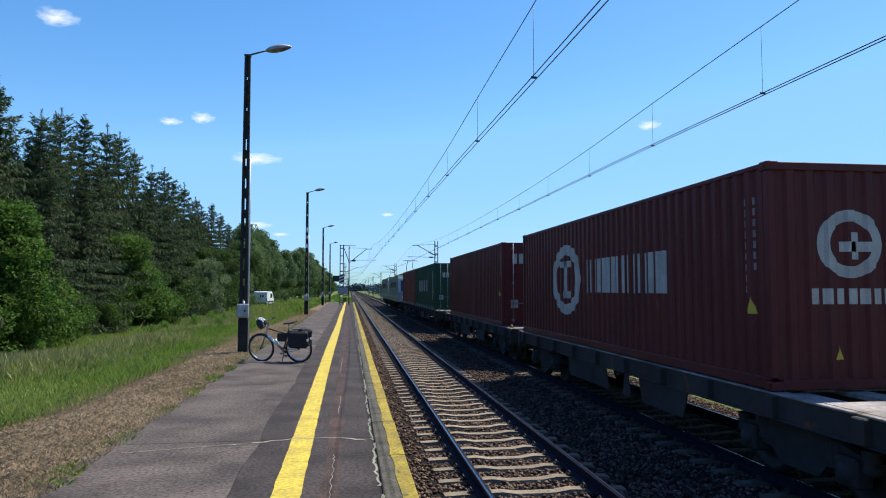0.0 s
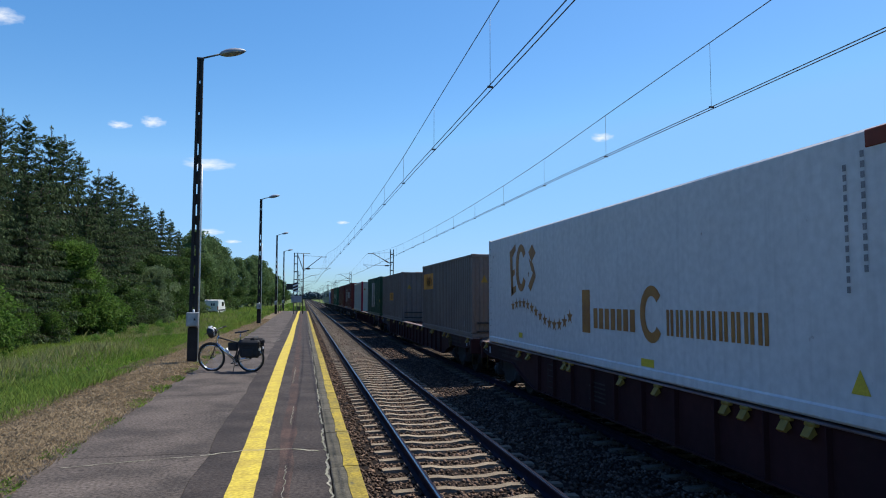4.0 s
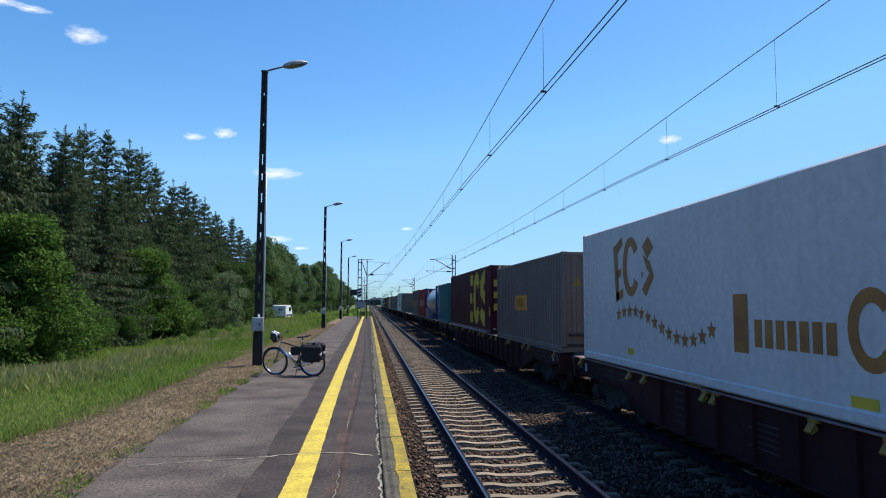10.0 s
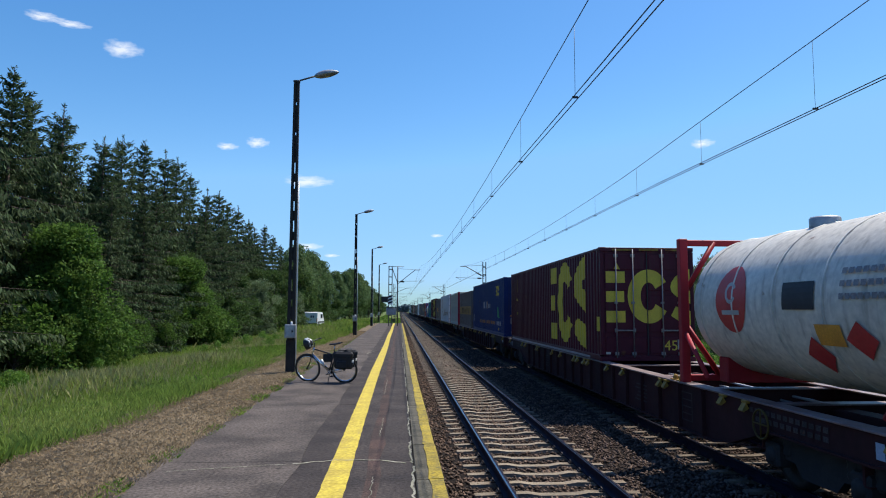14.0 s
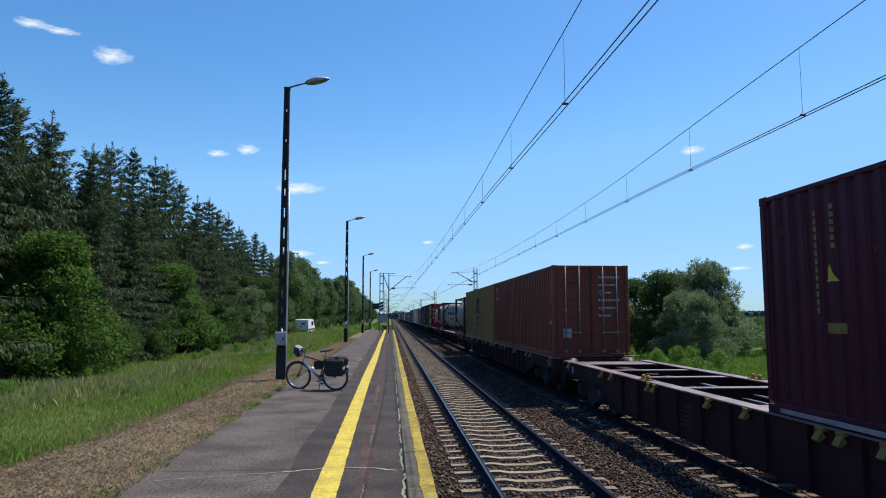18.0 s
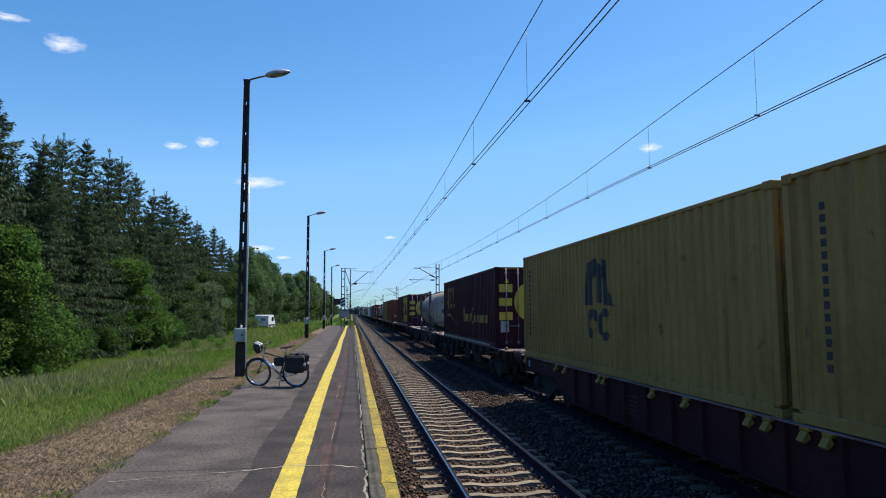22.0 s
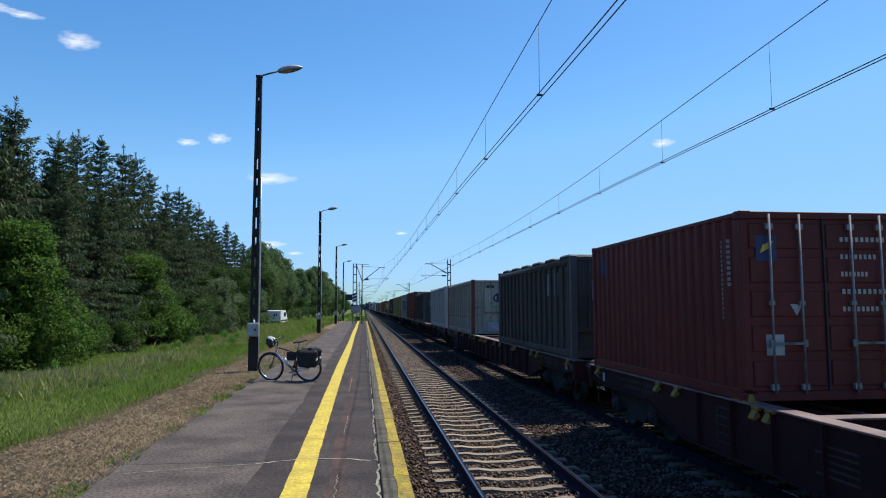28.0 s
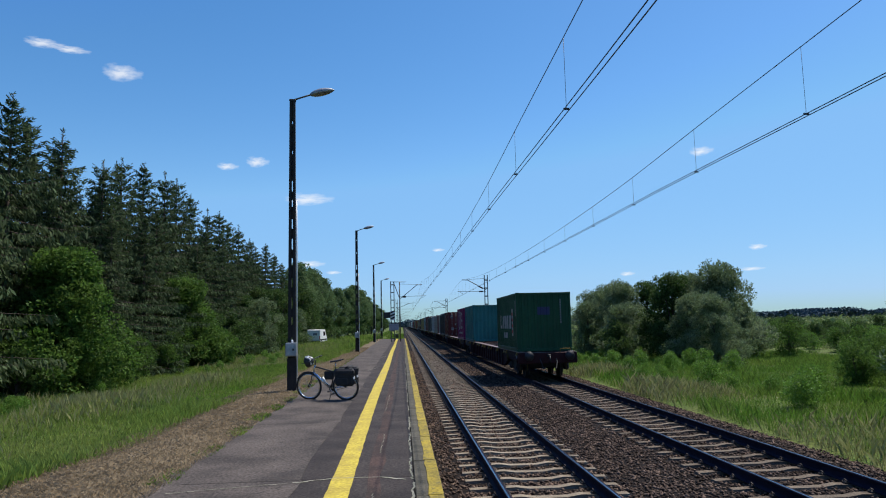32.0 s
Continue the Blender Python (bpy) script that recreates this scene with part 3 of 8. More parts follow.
stuff("meadow_grass", blades(400000, (-15.5, -3.5), (5, 60), (0.06, 0.29), 0.0021, gz, 0.28, left_keep, seed=11, power=1.8), GRASS, "tall green meadow grass before the forest", "grass")
stuff("meadow_grass", blades(40000, (-18, -3.5), (55, 140), (0.2, 0.6), 0.008, gz, 0.3, left_keep, seed=12), GRASS, "tall green meadow grass farther along the platform", "grass")
stuff("dry_grass_heads", blades(80000, (-15.5, -4.9), (8, 95), (0.26, 0.50), 0.0019, gz, 0.2, lambda x, y, g: (np.sin(x * 0.7 + 1) + np.sin(y * 0.33) + g.normal(0, 0.5, len(x)) > 0.3) & (x < -6.4 + g.normal(0, 0.7, len(x))), seed=13, power=1.2), GRASS_DRY, "pale seed heads standing over the meadow grass", "grass")
stuff("track_end_grass", blades(9000, (-4.4, 0.3), (97.2, 210), (0.15, 0.5), 0.008, lambda x: np.interp(x, [-4.3, -3.2, -2.9, 0.3], [-0.06, -0.04, -0.9, -0.95]), 0.3, seed=17), GRASS_LUSH, "rough grass past the end of the platform", "grass")
# meadow beyond the second track
stuff("lineside_grass", blades(270000, (9.3, 30), (8, 75), (0.10, 0.40), 0.0023, gz, 0.26, lambda x, y, g: x > 9.25 + 0.35 * np.sin(y * 0.6) + g.normal(0, 0.12, len(x)), seed=14, power=1.4), GRASS_LUSH, "lush green grass beyond the second track", "grass")
stuff("lineside_grass", blades(40000, (9.3, 70), (60, 190), (0.3, 0.9), 0.010, gz, 0.35, seed=15), GRASS_LUSH, "lush green grass far along the track", "grass")
stuff("dry_grass_heads", blades(20000, (9.1, 12.2), (7, 50), (0.25, 0.65), 0.0028, gz, 0.3, lambda x, y, g: np.sin(y * 0.55) + g.normal(0, 0.4, len(x)) > 0.35, seed=16), GRASS_DRY, "dry brownish grass tufts beside the ballast", "grass")

# ballast bed
prof = [(0.44, -0.80), (0.75, -0.76), (1.0, -0.768), (3.6, -0.768), (4.1, -0.78), (4.55, -0.78), (5.0, -0.768), (7.6, -0.768), (8.1, -0.77), (8.75, -1.02), (9.5, -1.08)]
by = list(np.arange(-30, 60, 1.0)) + list(np.arange(60, 400, 10.0)) + [600, 1000, 1600, 2300]
bv = [(x, y, z + (0.02 * noise.noise((x * 2, y * 1.3, 0)) if y < 60 else 0)) for y in by for x, z in prof]
bf = []
for j in range(len(by) - 1):
    for k in range(len(prof) - 1):
        a = j * len(prof) + k
        bf.append((a, a + 1, a + len(prof) + 1, a + len(prof)))
piece("ballast_bed", quick_mesh("ballast_bed", bv, bf, True), BALLAST_SHADED, "crushed stone ballast bed under both tracks, coloured near black as shade", "ballast")


def stones(n, xr, yr, size, seed, power=1.0):
    g = np.random.default_rng(seed)
    x = g.uniform(*xr, n)
    y = yr[0] + (yr[1] - yr[0]) * g.uniform(0, 1, n) ** power
    z = np.interp(x, [p[0] for p in prof], [p[1] for p in prof]) + g.uniform(-0.006, 0.026, n)
    # few stones lie on the sleepers
    on = np.zeros(n, bool)
    for c in (TRACK1, TRACK2):
        on |= (np.abs(x - c) < 1.3) & (np.abs(((y / 0.6) % 1.0) - 0.5) < 0.20)
    keep = ~on | (g.uniform(0, 1, n) < 0.06)
    x, y, z = x[keep], y[keep], z[keep]
    n = len(x)
    s = size * g.uniform(0.55, 1.35, n)
    base = np.array([(1, 0, 0), (-1, 0, 0), (0, 1, 0), (0, -1, 0), (0, 0, 0.8), (0, 0, -0.5)])
    fac = np.array([(0, 2, 4), (2, 1, 4), (1, 3, 4), (3, 0, 4), (2, 0, 5), (1, 2, 5), (3, 1, 5), (0, 3, 5)])
    v = base[None] * g.uniform(0.6, 1.2, (n, 6, 3)) * s[:, None, None]
    a, b = g.uniform(0, 6.28, n), g.uniform(-0.6, 0.6, n)
    vx, vy, vz = v[..., 0], v[..., 1], v[..., 2]
    vx, vz = vx * np.cos(b)[:, None] - vz * np.sin(b)[:, None], vx * np.sin(b)[:, None] + vz * np.cos(b)[:, None]
    vx, vy = vx * np.cos(a)[:, None] - vy * np.sin(a)[:, None], vx * np.sin(a)[:, None] + vy * np.cos(a)[:, None]
    v = np.stack([vx + x[:, None], vy + y[:, None], vz + z[:, None]], -1)
    f = fac[None] + (np.arange(n) * 6)[:, None, None]
    return v.reshape(-1, 3), f.reshape(-1, 3)


# stones beyond x = 3.75 get the colour darkened for the train's shade
for k, (xr, ma, words) in enumerate((((0.5, 3.75), STONE, "loose broken ballast stones along the near track"), ((3.75, 9.2), STONE_SHADED, "dark ballast stones with train shade in their colour along the second track"))):
    share = (xr[1] - xr[0]) / 8.7
    stuff("ballast_stones", stones(int(62000 * share), xr, (4.5, 30), 0.036, 21 + k, 1.3), ma, words, "ballast")
    stuff("ballast_stones", stones(int(16000 * share), xr, (30, 70), 0.05, 23 + k, 1.2), ma, words + " in the distance", "ballast")


def build_track(name, cx, label, concrete):
    track = tagged(new(name), label, "track", "", "structure")
    h = [(-0.075, 0.0), (0.075, 0.0), (0.075, 0.013), (0.018, 0.03), (0.010, 0.05), (0.010, 0.115), (0.034, 0.135), (0.036, 0.160), (0.028, 0.170),
         (-0.028, 0.170), (-0.036, 0.160), (-0.034, 0.135), (-0.010, 0.115), (-0.010, 0.05), (-0.018, 0.03), (-0.075, 0.013)]
    for sx in (-0.7525, 0.7525):
        rail = part("rail", Shape().prism([(cx + sx + a, RAIL_Z - 0.172 + b) for a, b in h], lambda u, v, d: (u, d, v), -30, 2200), RAIL_SKY_NAVY, track, "dark steel rail with a painted navy sky reflection")
        # narrow strip left of centre, shaped as the bright highlight on the rail head
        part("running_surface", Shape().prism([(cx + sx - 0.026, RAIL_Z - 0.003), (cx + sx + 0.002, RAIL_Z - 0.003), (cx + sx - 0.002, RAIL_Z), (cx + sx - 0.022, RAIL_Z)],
             lambda u, v, d: (u, d, v), -30, 2200), RAIL_HIGHLIGHT, rail, "polished strip shaped as the highlight along the rail head")
    # one concrete sleeper, low in the middle
    top = [(-1.25, 0.0), (-1.20, 0.19), (-0.45, 0.21), (-0.25, 0.180), (0.25, 0.180), (0.45, 0.21), (1.20, 0.19), (1.25, 0.0)]
    sh = Shape()
    n = len(top)
    for w0, w1, flip in ((0.13, 0.078, 1),):
        v = [(x, -(w0 if z < 0.05 else w1), z) for x, z in top] + [(x, (w0 if z < 0.05 else w1), z) for x, z in top]
        f = [(i, i + 1, n + i + 1, n + i) for i in range(n - 1)] + [tuple(range(n))[::-1], tuple(range(n, 2 * n))]
        sh.add(v, f)
    me = sh.mesh("sleeper")
    me.materials.append(concrete)
    z0 = RAIL_Z - 0.172 - 0.212
    for i in range(300):
        part("sleeper", me, None, track, at=pose(cx + wob.uniform(-0.01, 0.01), -3 + 0.6 * i + 0.3, z0))
    far = Shape()
    for i in list(range(600)) + list(range(-345, -300)):
        yq = -3 + 0.6 * (i + 300) + 0.3
        far.add([(x + cx, y + yq, z + z0) for x, y, z in sh.v], sh.f)
    tagged(part("far_sleepers", far, concrete, track, "concrete sleepers in the distance"), kind="stuff")
    clip = Shape()
    for i in range(110):
        yq = -3 + 0.6 * i + 0.3
        for sx in (-0.7525, 0.7525):
            for d in (-0.105, 0.105):
                clip.box(cx + sx + d - 0.035, cx + sx + d + 0.035, yq - 0.055, yq + 0.055, RAIL_Z - 0.178, RAIL_Z - 0.145, 0.008)
                clip.tube([(cx + sx + d, yq - 0.05, RAIL_Z - 0.14), (cx + sx + d * 1.1, yq, RAIL_Z - 0.115), (cx + sx + d, yq + 0.05, RAIL_Z - 0.14)], 0.012, 5)
    tagged(part("rail_clips", clip, CLIP, track, "dark iron rail clips"), kind="stuff")
    return track

# ---- the container train ----
W = 1.219
TRAIN = []          # (thing, place along the train)
PITCH, DEPTH = 0.278, 0.036


def corrugation(u, p=PITCH):
    f = (u % p) / p
    if f < 0.34:
        return 0.0
    if f < 0.48:
        return DEPTH * (f - 0.34) / 0.14
    if f < 0.86:
        return DEPTH
    return DEPTH * (1 - (f - 0.86) / 0.14)


def breaks(u0, u1, p=PITCH):
    out = [u0]
    k = math.floor(u0 / p)
    while k * p < u1:
        for f in (0.0, 0.34, 0.48, 0.86):
            u = (k + f) * p
            if u0 + 1e-4 < u < u1 - 1e-4:
                out.append(u)
        k += 1
    return out + [u1]


def ribbed(sh, u0, u1, v0, v1, place, p=PITCH):
    b = breaks(u0, u1, p)
    v = [place(u, w, corrugation(u, p)) for u in b for w in (v0, v1)]
    sh.add(v, [(2 * i, 2 * i + 2, 2 * i + 3, 2 * i + 1) for i in range(len(b) - 1)])
    return sh


def clip_u(poly, u, sign):
    out = []
    for (a, b), (c, d) in zip(poly, poly[1:] + poly[:1]):
        ia, ic = sign * (a - u) >= -1e-9, sign * (c - u) >= -1e-9
        if ia:
            out.append((a, b))
        if ia != ic and abs(c - a) > 1e-12:
            t = (u - a) / (c - a)
            out.append((u, b + t * (d - b)))
    return out


def marking(polys, place, p=PITCH, lift=0.004):
    """Painted shapes that follow the corrugation; polys: convex outlines (u, v)."""
    sh, seen = Shape(), {}
    for poly in polys:
        u0, u1 = min(q[0] for q in poly), max(q[0] for q in poly)
        bs = breaks(u0, u1, p) if p else [u0, u1]
        for a, b in zip(bs, bs[1:]):
            c = clip_u(clip_u(list(poly), a, 1), b, -1)
            if len(c) < 3:
                continue
            sh.f.append(tuple(seen.setdefault((round(u, 4), round(v, 4)), len(seen)) for u, v in c))
            sh.s.append(False)
    sh.v = [place(u, v, (corrugation(u, p) if p else 0.0) - lift) for u, v in seen]
    return sh


SMALL_MARKS = ("code_column", "code_lines", "wagon_code", "notice_panel", "weight_table")


def paint_marks(nm, polys, place, ma, parent, lb="", p=PITCH, lift=0.004):
    """Painted marks: tiny code lines as one part, larger shapes one part each."""
    if nm in SMALL_MARKS:
        return tagged(part(nm, marking(polys, place, p, lift), ma, parent, lb), kind="stuff")
    sets = []
    for q in polys:
        keys = {(round(a, 3), round(b, 3)) for a, b in q}
        hit = [c for c in sets if c[0] & keys]
        rest = [c for c in sets if not c[0] & keys]
        sets = rest + [(keys.union(*[c[0] for c in hit]), sum([c[1] for c in hit], []) + [q])]
    one = nm[:-1] if nm.endswith("bars") or nm.endswith("lines") else nm
    for c in sets:
        ob = part(one if len(sets) > 1 else nm, marking(c[1], place, p, lift), ma, parent, lb)
    return ob


def rect(u0, u1, v0, v1):
    return [[(u0, v0), (u1, v0), (u1, v1), (u0, v1)]]


def disc(cu, cv, ru, rv, n=20):
    return [[(cu + ru * math.cos(2 * math.pi * i / n), cv + rv * math.sin(2 * math.pi * i / n)) for i in range(n)]]


def ring(cu, cv, ru, rv, iu, iv, a0=0, a1=360, n=24):
    out = []
    for i in range(n):
        p, q = (math.radians(a0 + (a1 - a0) * k / n) for k in (i, i + 1))
        out.append([(cu + ru * math.cos(p), cv + rv * math.sin(p)), (cu + ru * math.cos(q), cv + rv * math.sin(q)),
                    (cu + iu * math.cos(q), cv + iv * math.sin(q)), (cu + iu * math.cos(p), cv + iv * math.sin(p))])
    return out


def star(cu, cv, r, n=5, inner=0.42, turn=90):
    out = []
    for i in range(n):
        a = math.radians(turn + 360 * i / n)
        d = math.pi / n
        out.append([(cu, cv), (cu + inner * r * math.cos(a - d), cv + inner * r * math.sin(a - d)), (cu + r * math.cos(a), cv + r * math.sin(a)),
                    (cu + inner * r * math.cos(a + d), cv + inner * r * math.sin(a + d))])
    return out


def tri(cu, v0, w, h, up=True):
    return [[(cu - w / 2, v0), (cu + w / 2, v0), (cu, v0 + h)] if up else [(cu - w / 2, v0 + h), (cu, v0), (cu + w / 2, v0 + h)]]


def letters(u0, u1, v0, v1, n, gap=0.28, skip=()):
    """Plain bars in place of a line of lettering."""
    w = (u1 - u0) / n
    out = []
    for i in range(n):
        if i not in skip:
            a, b = u0 + i * w + gap * w / 2, u0 + (i + 1) * w - gap * w / 2
            if w > 0.24:
                out += rect(a, a + 0.40 * (b - a), v0, v1) + rect(b - 0.40 * (b - a), b, v0, v1)
            else:
                out += rect(a, b, v0, v1)
    return out


def column(u, v0, v1, w, n, gap=0.35):
    h = (v1 - v0) / n
    out = []
    for i in range(n):
        out += rect(u, u + w, v0 + i * h + gap * h / 2, v0 + (i + 1) * h - gap * h / 2)
    return out


MESHES = {}


def shared(key, maker):
    if key not in MESHES:
        MESHES[key] = maker()
    return MESHES[key]


def side_place(L):
    return lambda u, v, d: (-W + 0.012 + d, L / 2 - u, v)


def rear_place(L):
    return lambda u, v, d: (-W + u, -L / 2 + 0.02 + d, v)


def container(name, u_front, L, H, mat, label, category="container", doors=True, side=(), rear=(), bars=True, group="containers on the train", castings=None):
    """A corrugated box container. side, rear: (material, polygons, plain name, label) painted marks."""
    box = thing(name, pose(0, 0, 0), label, category, group)
    me = lambda key, sh: shared((key, L, H, mat.name), lambda: finish(sh(), mat, key))
    px = 0.10

    def post():
        return Shape().box(-W, -W + px, -L / 2, -L / 2 + 0.11, 0.16, H - 0.12, 0.012)

    for sx in (0, 180):
        for ey, yy in (("front", 1), ("rear", -1)):
            m = Matrix.Diagonal((1 if sx == 0 else -1, -yy, 1, 1))
            part("corner_post", me("post", post), None, box, at=m)
            for z, hh in ((0.0, 0.0), (H - 0.118, 0.0)):
                cm = shared(("casting", (castings or mat).name), lambda: finish(Shape().box(-0.081, 0.081, -0.089, 0.089, 0, 0.118, 0.01).box(-0.088, -0.08, -0.03, 0.03, 0.03, 0.09), castings or mat, "corner_casting"))
                part("corner_casting", cm, None, box, at=pose((-W + 0.078) * (1 if sx == 0 else -1), (L / 2 - 0.086) * yy, z, 0, 0, sx))
    for sx in (-1, 1):
        m = Matrix.Diagonal((-sx, 1, 1, 1))
        part("side_panel", me("side", lambda: ribbed(Shape(), 0.10, L - 0.10, 0.13, H - 0.06, side_place(L))), None, box, at=m)
        part("top_rail", me("toprail", lambda: Shape().box(-W + 0.004, -W + 0.064, -L / 2 + 0.15, L / 2 - 0.15, H - 0.075, H - 0.012, 0.008)), None, box, at=m)
        part("bottom_rail", me("botrail", lambda: Shape().box(-W + 0.004, -W + 0.05, -L / 2 + 0.15, L / 2 - 0.15, 0.015, 0.16, 0.008)), None, box, at=m)
    part("roof_panel", me("roof", lambda: Shape().box(-W + 0.05, W - 0.05, -L / 2 + 0.1, L / 2 - 0.1, H - 0.05, H - 0.02)), None, box)
    part("floor_frame", me("floor", lambda: Shape().box(-W + 0.06, W - 0.06, -L / 2 + 0.12, L / 2 - 0.12, 0.03, 0.15)), STEEL_DARK, box)
    part("front_wall", me("front", lambda: ribbed(Shape(), 0.1, 2 * W - 0.1, 0.12, H - 0.08, lambda u, v, d: (-W + u, L / 2 - 0.03 - d, v))), None, box)
    for yy in (1, -1):
        m = Matrix.Diagonal((1, -yy, 1, 1))
        part("end_header", me("header", lambda: Shape().box(-W + 0.15, W - 0.15, -L / 2 + 0.004, -L / 2 + 0.08, H - 0.11, H - 0.01, 0.008)), None, box, at=m)
        part("end_sill", me("sill", lambda: Shape().box(-W + 0.15, W - 0.15, -L / 2 + 0.004, -L / 2 + 0.08, 0.012, 0.14, 0.008)), None, box, at=m)
    rp = rear_place(L)
    if doors:
        for sx in (-1, 1):
            leaf = part("door_leaf", me("leaf%d" % sx, lambda: door_leaf(L, H, sx)), None, box)
            for k, xb in enumerate((0.38, 0.82)):
                bar = part("locking_bar", shared(("bar", H, k), lambda: finish(Shape().tube([(0, -0.045, 0.10), (0, -0.045, H - 0.05)], 0.017, 6)
                           .box(-0.05, 0.05, -0.05, 0.0, 0.16, 0.24).box(-0.05, 0.05, -0.05, 0.0, H - 0.26, H - 0.18).box(-0.04, 0.04, -0.05, 0.0, H * 0.5, H * 0.5 + 0.06), BAR_STEEL, "locking_bar")), None, leaf,
                           "galvanised locking bar", at=pose(sx * xb, -L / 2 + 0.012, 0))
                part("door_handle", shared(("handle",), lambda: finish(Shape().box(-0.02, 0.30, -0.065, -0.045, -0.018, 0.018, 0.004).box(-0.05, 0.02, -0.06, -0.03, -0.05, 0.05, 0.006), BAR_STEEL, "door_handle")), None, leaf,
                     at=pose(sx * xb, -L / 2 + 0.012, 0.78, 0, 0, 0) @ Matrix.Diagonal((-sx if k else sx, 1, 1, 1)))
        part("door_gasket", shared(("gasket", L, H), lambda: finish(Shape().box(-0.012, 0.012, -L / 2 + 0.006, -L / 2 + 0.03, 0.14, H - 0.11), GASKET, "door_gasket")), None, box)
    else:
        part("end_wall", me("endwall", lambda: ribbed(Shape(), 0.1, 2 * W - 0.1, 0.12, H - 0.08, rp)), None, box)
    for spec in side:
        ma, polys, nm, lb = spec
        paint_marks(nm, polys, side_place(L), ma, box, lb)
    for spec in rear:
        ma, polys, nm, lb = spec
        paint_marks(nm, polys, rp, ma, box, lb, None if doors else PITCH, 0.006)
    TRAIN.append((box, u_front - L / 2, DECK_Z))
    return box


def finish(sh, mat, name):
    me = sh.mesh(name)
    me.materials.append(mat)
    return me


def door_leaf(L, H, sx):
    """Half of the rear doors with shallow pressed panels."""
    sh = Shape()
    x0, x1 = (0.014, W - 0.10) if sx > 0 else (-W + 0.10, -0.014)
    y = -L / 2 + 0.02
    sh.box(x0, x1, y + 0.012, y + 0.05, 0.145, H - 0.115)
    z, n = 0.145, 5
    h = (H - 0.26) / n
    for i in range(n):
        sh.box(x0 + 0.03, x1 - 0.03, y - 0.004, y + 0.014, z + i * h + 0.06, z + (i + 1) * h - 0.06, 0.012)
    return sh


# --- small standard plates ---
def codes(L, H, mat=None, dim=MARK_DIM):
    """Unreadable code columns and a warning triangle near the rear end of a side."""
    return [(dim, column(L - 0.62, H * 0.42, H - 0.35, 0.042, 17) + column(L - 0.40, H * 0.60, H - 0.35, 0.038, 9), "code_column", "column of unreadable code marks"),
            (MARK_YELLOW, tri(L - 0.45, H * 0.36, 0.18, 0.22), "warning_triangle", "yellow warning triangle")]


def door_plates(H, n=5, mat=MARK_DIM):
    out = []
    for i in range(n):
        out += letters(1.45, 2.15 - 0.14 * (i % 3), H - 0.42 - i * 0.24, H - 0.355 - i * 0.24, 9 - i % 3, 0.4)
    return [(mat, out, "code_lines", "lines of unreadable white code"), (STEEL_GREY, rect(0.32, 0.58, 0.62, 0.9), "data_plate", "grey data plate")]


# --- colours ---
C_MAROON = paint("box_maroon", (0.110, 0.0205, 0.0185))
C_OXIDE = paint("box_oxide_red", (0.195, 0.050, 0.035))
C_RUST = paint("box_rust_brown", (0.200, 0.045, 0.024))
C_PURPLE = paint("box_dark_purple", (0.074, 0.009, 0.020), 0.8)
C_PURPLE_OLD = paint("box_blackened_purple", (0.044, 0.0065, 0.0125), 0.75, 0.6)
C_BOTTLE = paint("box_bottle_green", (0.016, 0.060, 0.032))
C_GREEN = paint("box_green", (0.019, 0.076, 0.034))
C_TURQ = paint("box_turquoise", (0.034, 0.170, 0.157))
C_TEAL = paint("box_teal", (0.036, 0.165, 0.150))
C_GREYB = paint("box_warm_grey", (0.160, 0.126, 0.108), 0.82)
C_LGREY = paint("box_light_grey", (0.215, 0.208, 0.202), 0.85)
C_WHITE = paint("box_white", (0.57, 0.55, 0.52), 0.92, streaks=0.15, spots=0.1)
C_WHITE_DULL = paint("box_dull_white", (0.42, 0.395, 0.365), 0.88, 0.45, 0.35, 0.15)
C_CREAM_OLD = paint("box_dirty_cream", (0.37, 0.33, 0.255), 0.7, 0.6, 0.8, 0.6)
C_CREAM = paint("box_cream", (0.53, 0.50, 0.39), 0.85, streaks=0.2, spots=0.1)
C_BLUE = paint("box_blue", (0.012, 0.030, 0.118))
C_YELLOW = paint("box_ochre_yellow", (0.295, 0.188, 0.054), 0.78, 0.6, 0.5, 0.35)
C_RED = paint("box_bright_red", (0.34, 0.036, 0.028))
C_MAGENTA = paint("box_magenta", (0.215, 0.020, 0.083))
C_OLIVE = paint("box_olive_grey", (0.074, 0.065, 0.054), 0.6, 0.65, 0.75, 0.5)
C_REDPOST = paint("post_crimson", (0.30, 0.018, 0.030), 0.85)
C_BRICK = paint("box_dark_brick_red", (0.128, 0.0225, 0.0180))
C_STEEL = surface("tank_steel", (0.46, 0.46, 0.465), (0.38, 0.38, 0.38), 1.2, 0.38, metal=0.7, streaks=0.25, grain=0.08, spec=0.4)
C_TANKW = surface("tank_dirty_cream", (0.600, 0.555, 0.465), (0.490, 0.445, 0.365), 0.7, 0.45, bump=0.002, bump_scale=8.0, streaks=0.5, streak_col=(0.10, 0.075, 0.055), spots=0.3, spot_scale=2.5, grain=0.15, spec=0.25)
C_TANKD = surface("tank_dull_cream", (0.360, 0.318, 0.250), (0.250, 0.214, 0.165), 0.7, 0.6, bump=0.002, bump_scale=8.0, streaks=0.6, streak_col=(0.085, 0.062, 0.045), spots=0.35, spot_scale=2.0, grain=0.15, spec=0.2)
C_FRAMEBLUE = paint("frame_blue", (0.020, 0.055, 0.20))
C_FRAMEBLACK = paint("frame_black", (0.020, 0.020, 0.022))
C_FRAMEGREY = paint("frame_grey", (0.085, 0.082, 0.080))
C_FRAMERED = paint("frame_red", (0.35, 0.022, 0.030))

